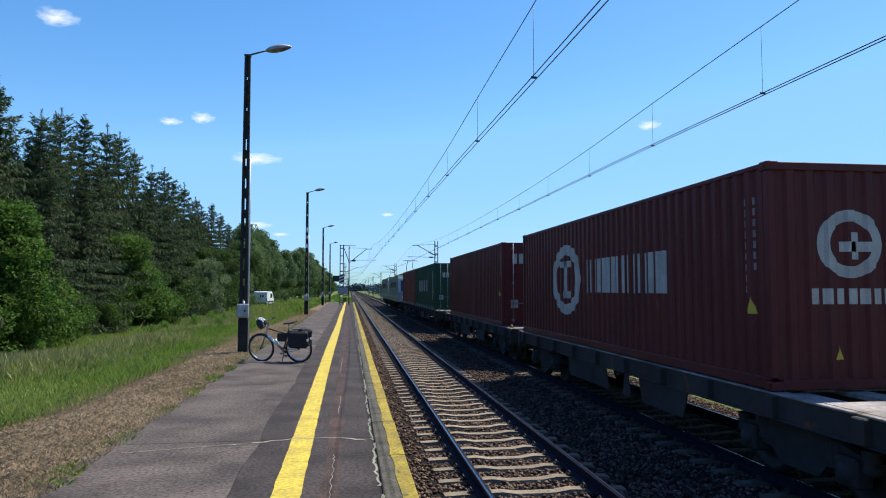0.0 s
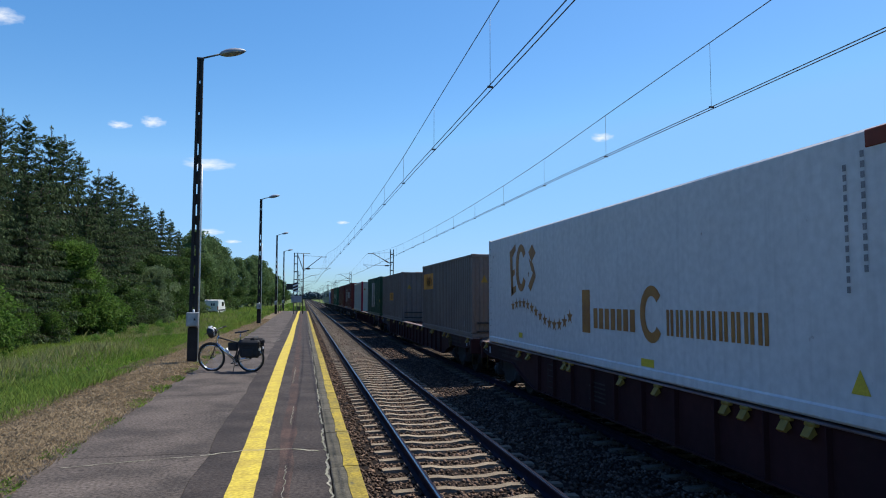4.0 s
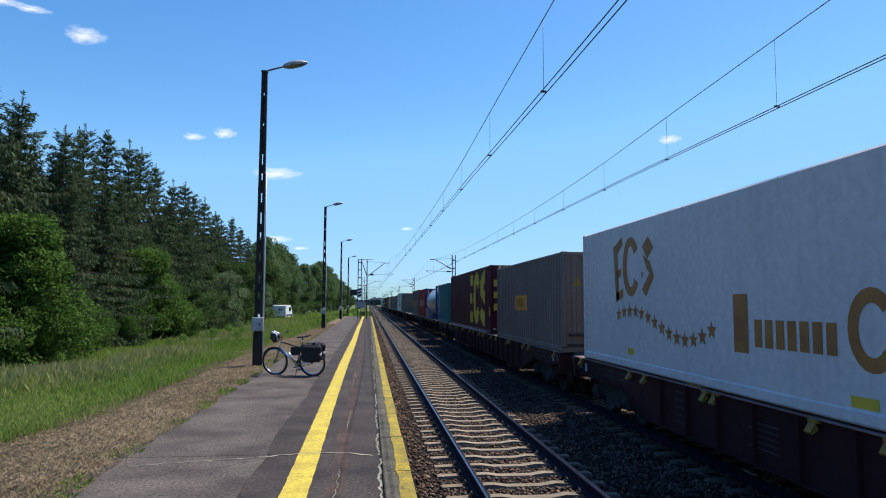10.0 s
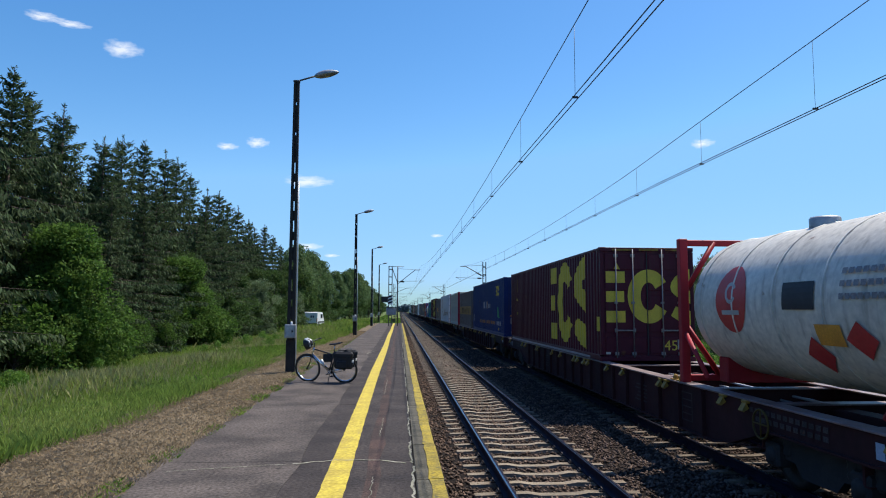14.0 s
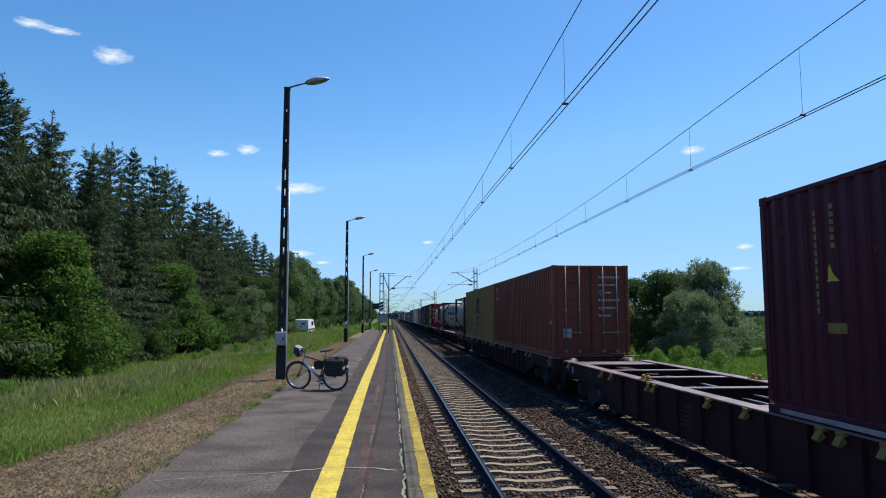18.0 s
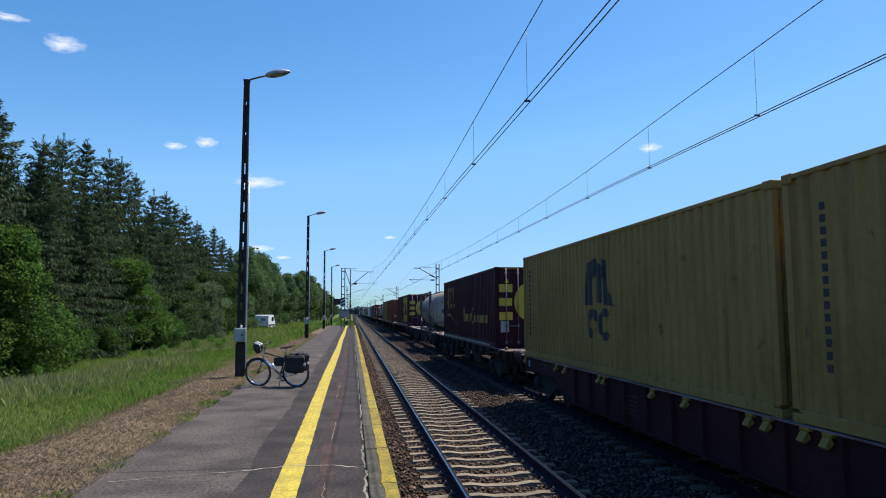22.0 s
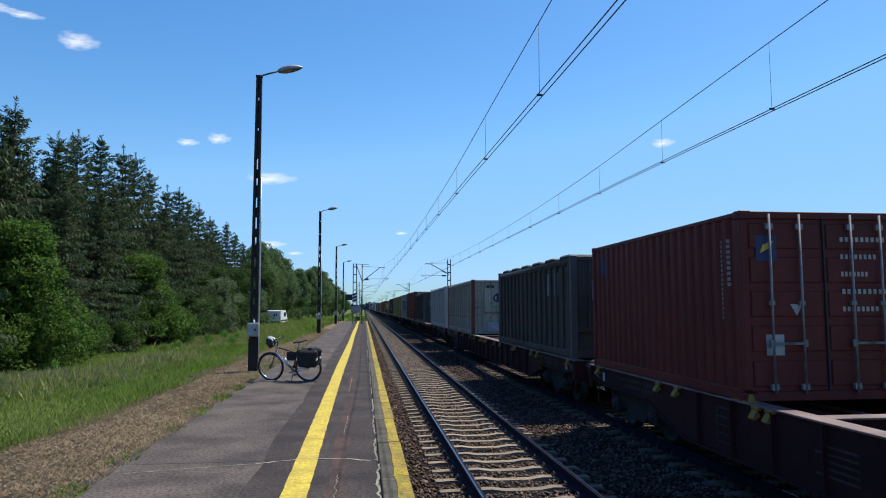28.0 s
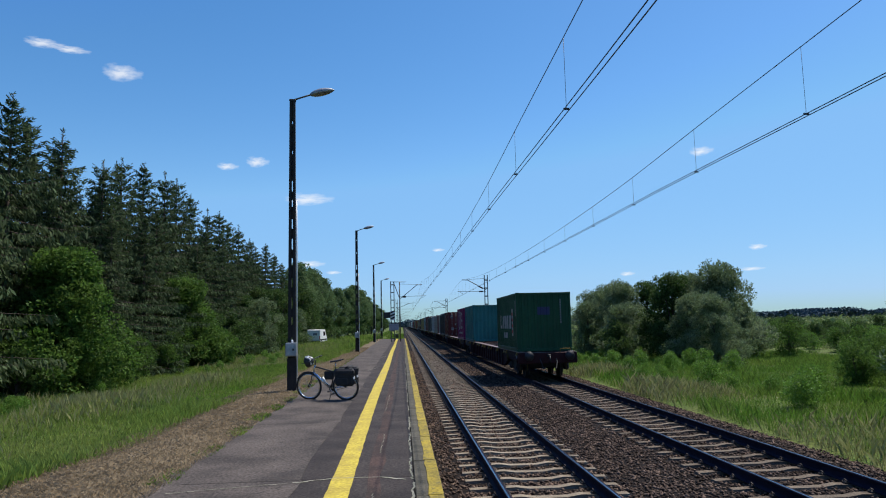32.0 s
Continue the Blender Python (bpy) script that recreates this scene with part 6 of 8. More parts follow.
part("strip_marks", marking(column(4.76, 0.75, 1.8, 0.2, 4, 0.5), side_place(L20), lift=0.009), MARK_RED, TRAIN[-1][0], "red marks on the strip")


# --- wagons ---
def bogie(parent, y, wb=1.8):
    fr = Shape()
    for sx in (-1, 1):
        x = sx * 1.0
        fr.prism([(y - wb / 2 - 0.35, 0.62), (y - wb / 2 - 0.25, 0.46), (y - 0.5, 0.42), (y - 0.35, 0.26), (y + 0.35, 0.26), (y + 0.5, 0.42), (y + wb / 2 + 0.25, 0.46), (y + wb / 2 + 0.35, 0.62), (y + 0.4, 0.78), (y - 0.4, 0.78)],
                 lambda u, v, d: (d, u, v), x - 0.06, x + 0.06)
    fr.box(-1.0, 1.0, y - 0.25, y + 0.25, 0.42, 0.76, 0.04)
    fr.box(-0.95, 0.95, y - wb / 2 - 0.3, y - wb / 2 - 0.2, 0.48, 0.6)
    fr.box(-0.95, 0.95, y + wb / 2 + 0.2, y + wb / 2 + 0.3, 0.48, 0.6)
    for yy in (-wb / 2, wb / 2):
        for sx in (-1, 1):
            for d in (-0.24, 0.24):
                fr.lathe([(0.09, -0.12), (0.10, -0.08), (0.085, -0.04), (0.10, 0.0), (0.085, 0.04), (0.10, 0.08), (0.09, 0.12)], (sx * 1.02, y + yy + d, 0.62), "z", 8)
    bg = part("bogie", fr, BOGIE_IRON, parent, "grimy black bogie")
    wheel = shared(("wheel",), lambda: finish(Shape().lathe([(0.0, -0.03), (0.09, -0.09), (0.14, -0.03), (0.36, -0.025), (0.385, -0.06), (0.46, -0.06), (0.462, 0.05), (0.495, 0.055), (0.495, 0.075), (0.0, 0.075)], (0, 0, 0), "x", 28), WHEEL_IRON, "wheel"))
    abox = shared(("axlebox",), lambda: finish(Shape().box(-0.12, 0.1, -0.17, 0.17, -0.15, 0.17, 0.03).lathe([(0.0, -0.15), (0.10, -0.15), (0.12, -0.1)], (0, 0, 0), "x", 12), BOGIE_IRON, "axle_box"))
    for yy in (-wb / 2, wb / 2):
        part("axle", Shape().tube([(-0.9, y + yy, 0.46), (0.9, y + yy, 0.46)], 0.085, 10), WHEEL_IRON, bg)
        for sx in (-1, 1):
            part("wheel", wheel, None, bg, at=pose(sx * 0.76, y + yy, 0.46, 0, 0, 0 if sx < 0 else 180))
            part("axle_box", abox, None, bg, at=pose(sx * 1.04, y + yy, 0.46, 0, 0, 0 if sx < 0 else 180))
    return bg


def buffer_end(parent, y, s, mat):
    """Headstock, buffers, hook and hoses at one end; s: +1 front, -1 rear."""
    hs = part("headstock", Shape().box(-1.28, 1.28, min(y, y - s * 0.16), max(y, y - s * 0.16), 0.66, 1.12, 0.02), mat, parent)
    for sx in (-1, 1):
        part("buffer", shared(("buffer", s), lambda: finish(Shape().lathe([(0.13, 0.0), (0.13, s * 0.22), (0.09, s * 0.23), (0.09, s * 0.36), (0.20, s * 0.38), (0.19, s * 0.42), (0.0, s * 0.44)], (0, 0, 0), "y", 18), STEEL_DARK, "buffer")), None, hs, "round black buffer", at=pose(sx * 0.875, y, 1.0))
        part("step_bracket", shared(("step", s), lambda: finish(Shape().tube([(0, 0, 0), (0, 0.02 * s, -0.45), (0.30, 0.02 * s, -0.45), (0.30, 0, 0)], 0.015, 6), LOCK_OLD, "step_bracket")), None, hs, at=pose(sx * 1.0 - 0.15, y - s * 0.3, 0.8))
    part("draw_hook", Shape().box(-0.06, 0.06, min(y, y + s * 0.38), max(y, y + s * 0.38), 0.94, 1.06, 0.02).tube([(0, y + s * 0.38, 1.0), (0, y + s * 0.5, 0.85), (0, y + s * 0.4, 0.7)], 0.03, 6), STEEL_DARK, hs)
    for x in (-0.35, 0.35):
        part("brake_hose", Shape().tube([(x, y, 0.85), (x, y + s * 0.2, 0.75), (x * 0.8, y + s * 0.32, 0.45), (x * 0.6, y + s * 0.4, 0.5)], 0.028, 6), RUBBER, hs)
    part("handrail", Shape().tube([(0.55, y - s * 0.05, 1.1), (0.55, y - s * 0.02, 1.28), (1.0, y - s * 0.02, 1.28), (1.0, y - s * 0.05, 1.1)], 0.016, 6), LOCK_YELLOW, hs, "yellow shunter's handrail")
    return hs


def lock_mesh():
    sh = Shape()
    sh.box(-1.27, -1.20, -0.08, 0.08, 1.09, 1.135, 0.01)
    sh.prism([(-1.26, 1.10), (-1.33, 0.99), (-1.30, 0.965), (-1.22, 1.02)], lambda u, v, d: (u, d, v), -0.06, 0.06)
    return finish(sh, LOCK_YELLOW, "container_lock")


def spigot_mesh():
    return finish(Shape().box(-0.07, 0.07, -0.09, 0.09, 0, 0.02).lathe([(0.05, 0.0), (0.05, 0.06), (0.03, 0.10), (0.0, 0.11)], (0, 0, 0), "z", 8), LOCK_YELLOW, "spigot")


def build_sill(sh, h, sx):
    """Side sill of a long wagon: deep between the bogies, shallow over them."""
    x = sx * 1.19
    low, top = 0.33, 1.13
    half = [(h, top), (h, 1.0), (h - 0.25, 0.86), (h - 0.9, 0.76), (h - 3.0, 0.76), (h - 4.1, 0.42), (h - 4.6, low)]
    pts = half + [(-a, b) for a, b in half[::-1]]
    sh.prism(pts, lambda u, v, d: (d, u, v), x - 0.015, x + 0.015)
    for (a, b), (c, d) in zip(pts[1:-2], pts[2:-1]):
        sh.prism([(a, b), (c, d), (c, d + 0.03), (a, b + 0.03)], lambda u, v, e: (e, u, v), min(x - 0.07, x + 0.07), max(x - 0.07, x + 0.07))
    return sh


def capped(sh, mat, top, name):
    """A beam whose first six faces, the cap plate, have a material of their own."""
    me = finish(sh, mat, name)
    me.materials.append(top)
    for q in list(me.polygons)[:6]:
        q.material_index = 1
    return me


def long_wagon():
    w = thing("container_wagon", pose(0, 0, RAIL_Z), "oxide-red eighty-foot container wagon with deep side sills", "wagon", "wagons of the train")
    lock, spig = shared(("lock",), lock_mesh), shared(("spigot",), spigot_mesh)
    for sx in (-1, 1):
        sill = part("side_sill", build_sill(Shape(), 12.57, sx), WAGON, w, "oxide-red side sill")
        x = sx * 1.19
        part("sill_flange", Shape().box(min(x + sx * 0.06, x - sx * 0.20), max(x + sx * 0.06, x - sx * 0.20), -12.57, 12.57, 1.13, 1.155, 0.004), WAGON_TOP_SUNLIT, sill, "dusty worn top flange, coloured paler as if sunlit")
        for k in range(17 if sx < 0 else 0):
            part("stiffener", shared(("stiff",), lambda: finish(Shape().box(-0.05, 0.05, -0.012, 0.012, 0.36, 1.12), WAGON, "stiffener")), None, sill, at=pose(sx * 1.225, -7.6 + k * 0.95, 0))
        for s in (1, -1):
            for yk in (0.35, 0.72, 2.4, 3.55, 5.75, 6.05, 8.3, 9.0, 12.0):
                part("container_lock", lock, None, sill, "folding yellow container lock", at=Matrix.Diagonal((-sx, 1, 1, 1)) @ pose(0, s * yk, 0))
            for yk in (6.30, 6.55):
                part("spigot", spig, None, sill, "rusty yellow spigot", at=pose(sx * 1.16, s * yk, 1.155))
    for yk in (0.0, 2.6, 5.2, 7.4, 9.3, 11.4):
        for s in ((1, -1) if yk else (1,)):
            part("cross_beam", shared(("cross",), lambda: capped(Shape().box(-1.12, 1.12, -0.13, 0.13, 1.108, 1.128).box(-1.17, 1.17, -0.02, 0.02, 0.52, 1.108).box(-1.17, 1.17, -0.1, 0.1, 0.5, 0.52), WAGON, WAGON_TOP_SUNLIT, "cross_beam")), None, w, at=pose(0, s * yk, 0))
    for x, z in ((-0.35, 0.98), (0.2, 0.92), (0.42, 0.98)):
        part("brake_pipe", Shape().tube([(x, -11.4, z), (x, 11.4, z)], 0.022, 6), STEEL_GREY, w)
    pl = lambda u, v, d: (-1.213 + d, u, v)
    for s in (1, -1):
        part("end_plate", Shape().box(-1.12, 1.12, min(s * 11.55, s * 12.4), max(s * 11.55, s * 12.4), 1.10, 1.124), WAGON_TOP_SUNLIT, w)
        part("air_reservoir", Shape().lathe([(0.0, -0.55), (0.12, -0.54), (0.19, -0.47), (0.19, 0.47), (0.12, 0.54), (0.0, 0.55)], (0.45, s * 4.0, 0.85), "y", 16), WAGON, w, "brown air reservoir")
        part("centre_beam", Shape().box(-0.16, 0.16, min(s * 9.0, s * 12.5), max(s * 9.0, s * 12.5), 0.72, 1.06, 0.02), WAGON, w)
        if s < 0:
            hw = part("hand_wheel", Shape().tube([(-1.27, s * 9.45 + 0.2 * math.cos(a), 0.86 + 0.2 * math.sin(a)) for a in np.linspace(0, 2 * math.pi, 18, endpoint=False)], 0.016, 6, closed=True), LOCK_OLD, w, "worn yellow brake hand wheel")
            part("wheel_spoke", Shape().tube([(-1.27, s * 9.45 - 0.19, 0.86), (-1.27, s * 9.45 + 0.19, 0.86)], 0.012, 5).tube([(-1.27, s * 9.45, 0.67), (-1.27, s * 9.45, 1.05)], 0.012, 5), LOCK_OLD, hw)
        paint_marks("wagon_code", letters(s * 9.9 - 1.0, s * 9.9 + 1.0, 0.98, 1.05, 14) + letters(s * 9.9 - 1.0, s * 9.9 + 0.7, 0.87, 0.94, 11), pl, MARK_FAINT, w, "unreadable wagon code bars", None)
        paint_marks("weight_table", rect(s * 6.9 - 0.22, s * 6.9 - 0.19, 0.5, 1.0) + rect(s * 6.9 + 0.19, s * 6.9 + 0.22, 0.5, 1.0) + sum([rect(s * 6.9 - 0.2, s * 6.9 + 0.2, 0.5 + k * 0.12, 0.52 + k * 0.12) for k in range(5)], []), pl, MARK_FAINT, w, "faded weight table", None)
        paint_marks("notice_panel", sum([rect(s * 4.6 - 0.35, s * 4.6 + 0.35 - 0.1 * (k % 3), 0.55 + k * 0.08, 0.58 + k * 0.08) for k in range(5)], []), pl, MARK_FAINT, w, "faded notice lines", None)
        part("route_label", marking(rect(s * 11.75 - 0.07, s * 11.75 + 0.07, 0.86, 1.04), pl, None), MARK_LABEL, w, "pale blue paper label")
        t = text_part("XL", 0.2, MARK_DIM, w, "letter_mark")
        t.matrix_basis = pose(-1.216, s * 12.15 + 0.12, 0.9, 90, 0, -90)
        buffer_end(w, 12.57 * s, s, WAGON)
        bogie(w, 10.4 * s)
    return w


def flat_wagon(length, mat, label):
    h = length / 2
    deck_mat = WAGON_TOP_SUNLIT if mat is WAGON_DARK else DECK_DUST
    w = thing("flat_wagon", pose(0, 0, RAIL_Z), label, "wagon", "wagons of the train")
    spig = shared(("spigot",), spigot_mesh)
    for sx in (-1, 1):
        x = sx * 1.2
        chan = [(0.05, 0.82), (0.05, 0.84), (0.02, 0.845), (0.02, 1.119), (-0.02, 1.119), (-0.02, 0.845), (-0.08, 0.84), (-0.08, 0.82)]
        sill = part("side_sill", Shape().prism([(x + sx * a, b) for a, b in chan], lambda u, v, d: (u, d, v), -h, h), mat, w)
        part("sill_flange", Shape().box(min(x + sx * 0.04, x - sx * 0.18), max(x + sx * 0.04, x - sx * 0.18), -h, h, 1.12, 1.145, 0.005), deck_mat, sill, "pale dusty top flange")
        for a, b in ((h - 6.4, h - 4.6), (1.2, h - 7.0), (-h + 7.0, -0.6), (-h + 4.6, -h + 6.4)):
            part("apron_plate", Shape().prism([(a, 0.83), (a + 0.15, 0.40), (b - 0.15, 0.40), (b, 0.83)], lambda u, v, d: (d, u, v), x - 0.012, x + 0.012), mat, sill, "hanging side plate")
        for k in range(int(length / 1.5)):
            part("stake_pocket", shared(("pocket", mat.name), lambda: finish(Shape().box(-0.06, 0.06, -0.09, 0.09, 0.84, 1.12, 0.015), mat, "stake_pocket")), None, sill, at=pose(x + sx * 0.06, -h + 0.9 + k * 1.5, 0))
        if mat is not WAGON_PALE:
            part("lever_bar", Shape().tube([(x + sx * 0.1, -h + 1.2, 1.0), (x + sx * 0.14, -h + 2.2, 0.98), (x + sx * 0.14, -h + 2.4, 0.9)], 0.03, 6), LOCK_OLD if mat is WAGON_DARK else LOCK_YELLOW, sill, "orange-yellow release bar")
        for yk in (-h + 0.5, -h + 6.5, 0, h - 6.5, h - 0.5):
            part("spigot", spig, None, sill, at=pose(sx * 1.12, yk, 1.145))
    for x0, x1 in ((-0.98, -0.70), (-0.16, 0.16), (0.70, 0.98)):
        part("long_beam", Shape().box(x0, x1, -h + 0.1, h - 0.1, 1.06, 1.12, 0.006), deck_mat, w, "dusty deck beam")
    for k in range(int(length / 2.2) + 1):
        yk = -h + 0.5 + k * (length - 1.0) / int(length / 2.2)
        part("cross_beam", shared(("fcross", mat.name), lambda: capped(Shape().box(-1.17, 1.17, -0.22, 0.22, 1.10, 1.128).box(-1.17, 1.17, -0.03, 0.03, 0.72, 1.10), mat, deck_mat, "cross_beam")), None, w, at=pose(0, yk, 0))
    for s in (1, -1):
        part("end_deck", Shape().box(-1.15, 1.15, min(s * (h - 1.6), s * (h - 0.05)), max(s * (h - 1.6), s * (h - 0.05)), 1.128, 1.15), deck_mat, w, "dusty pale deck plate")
        buffer_end(w, h * s, s, mat)
        bogie(w, (h - 2.2) * s)
    part("brake_gear", Shape().tube([(0.3, -h + 3, 0.7), (0.3, h - 3, 0.7)], 0.03, 6).box(-0.5, -0.1, -1.2, -0.2, 0.5, 0.85, 0.03), BOGIE_IRON, w)
    paint_marks("wagon_code", letters(-2.5, -0.8, 0.92, 1.0, 12), lambda u, v, d: (-1.224 + d, u, v), MARK_FAINT, w, "unreadable wagon code bars", None)
    return w


first = long_wagon()
TRAIN.append((first, 3.52 - 12.35, RAIL_Z))
fronts = [3.52 - 26.33 * k for k in range(1, 12)] + [-352.6, -378.9, -405.2, -431.3, -457.5, -483.85]
for f in fronts:
    TRAIN.append((copy_thing(first, pose(0, 0, RAIL_Z)), f - 12.35, RAIL_Z))
grey_a = flat_wagon(18.5, WAGON_GREY, "dusty grey flat wagon with open deck beams")
TRAIN.append((grey_a, -321.4, RAIL_Z))
TRAIN.append((flat_wagon(18.5, WAGON_DARK, "dark brown flat wagon with open deck beams under a container"), -341.15, RAIL_Z))
ww = flat_wagon(15.0, WAGON_PALE, "dusty grey short flat wagon under a container")
TRAIN.append((ww, 12.9, RAIL_Z))
for c in (28.9, 47.2, 61.6):
    TRAIN.append((copy_thing(ww, pose(0, 0, RAIL_Z)), c, RAIL_Z))


# --- locomotives ---
C_LOCO = paint("loco_grey_green", (0.085, 0.130, 0.120), 0.85, 0.35, 0.2, 0.05)
C_LOCOB = paint("loco_pale_blue", (0.20, 0.26, 0.33), 0.9, 0.35, 0.2, 0.05)


def locomotive():
    lo = thing("locomotive", pose(0, 0, RAIL_Z), "grey-green electric locomotive with a raised pantograph", "locomotive", "locomotives")
    h = 9.0
    side = [(-h, 1.1), (h, 1.1), (h, 2.1), (h - 0.5, 3.5), (h - 1.3, 3.85), (-h + 1.3, 3.85), (-h + 0.5, 3.5), (-h, 2.1)]
    part("body", Shape().prism(side, lambda u, v, d: (d, u, v), -1.45, 1.45), C_LOCO, lo)
    for s in (1, -1):
        part("cab_front", Shape().prism([(s * (h + 0.01), 1.12), (s * (h + 0.01), 2.1), (s * (h - 0.49), 3.5), (s * (h - 0.6), 3.5), (s * (h - 0.12), 2.1), (s * (h - 0.12), 1.12)], lambda u, v, d: (d, u, v), -1.46, 1.46), C_LOCOB, lo, "pale blue cab front")
        part("windscreen", Shape().prism([(s * (h - 0.02), 2.2), (s * (h - 0.40), 3.3), (s * (h - 0.45), 3.3), (s * (h - 0.1), 2.2)], lambda u, v, d: (d, u, v), -1.2, 1.2), GLASS_DARK, lo)
        for sx in (-1, 1):
            part("headlamp", Shape().lathe([(0.0, 0.03 * s), (0.12, 0.03 * s), (0.14, -0.05 * s)], (sx * 0.95, s * (h + 0.02), 1.6), "y", 12), WHITE_PAINT, lo)
            part("cab_window", Shape().box(sx * 1.45 - 0.02, sx * 1.45 + 0.02, min(s * (h - 1.2), s * (h - 2.0)), max(s * (h - 1.2), s * (h - 2.0)), 2.4, 3.1), GLASS_DARK, lo)
        buffer_end(lo, h * s, s, STEEL_DARK)
        bogie(lo, 5.2 * s, 2.9)
    for sx in (-1, 1):
        for k in range(5):
            part("side_grille", Shape().box(sx * 1.46 - 0.015, sx * 1.46 + 0.015, -5 + k * 2.1, -3.4 + k * 2.1, 2.6, 3.2), STEEL_DARK, lo)
        part("side_stripe", Shape().box(sx * 1.455 - 0.01, sx * 1.455 + 0.01, -h + 0.1, h - 0.1, 1.5, 1.75), C_LOCOB, lo)
    for k in range(4):
        part("roof_box", Shape().box(-0.9, 0.9, -5.5 + k * 2.9, -3.6 + k * 2.9, 3.85, 4.1, 0.05), MAST_GREY, lo)
    pan = part("pantograph", Shape().box(-0.5, 0.5, -6.6, -5.4, 4.1, 4.2), STEEL_DARK, lo)
    for x in (-0.4, 0.4):
        part("pantograph_arm", Shape().tube([(x, -6.4, 4.2), (x * 0.8, -5.2, 4.85), (x * 0.7, -6.3, 5.45)], 0.03, 6), STEEL_DARK, pan)
    part("collector", Shape().tube([(-0.8, -6.3, 5.4), (-0.5, -6.3, 5.47), (0.5, -6.3, 5.47), (0.8, -6.3, 5.4)], 0.03, 6), STEEL_DARK, pan)
    return lo


lo1 = locomotive()
TRAIN.append((lo1, 78.6, RAIL_Z))
TRAIN.append((copy_thing(lo1, pose(0, 0, RAIL_Z, 0, 0, 180)), 97.9, RAIL_Z))


def run(t):
    """How far the train has gone after t seconds."""
    q = t / 16.0
    return 16.0 * (17.14950 * q ** 1 + -0.17238 * q ** 2 + 0.11827 * q ** 3 + -0.19576 * q ** 4 + 0.12021 * q ** 5 + -0.02582 * q ** 6)


def motions():
    for ob, along, z in TRAIN:
        turn = 180 if ob is TRAIN[-1][0] else 0
        walk(ob, [(t, pose(TRACK2, along + run(t), z, 0, 0, turn)) for t in range(0, 33, 2)])

CLOUDS = [(-27.83, 20.82, 1.91, 0.6), (-25.96, 20.67, 1.91, 0.48), (-22.4, 19.54, 2.15, 1.08), (-14.34, 13.09, 1.34, 0.48), (-11.97, 13.56, 1.43, 0.72), (-7.81, 10.63, 3.11, 0.84), (-7.68, 5.25, 1.91, 0.48), (24.92, 13.18, 1.43, 0.6), (28.52, 5.43, 1.05, 0.36), (18.71, 3.8, 0.96, 0.3), (3.1, 6.3, 0.86, 0.24), (-5.73, 4.53, 1.05, 0.24), (28.02, 3.76, 1.43, 0.24)]

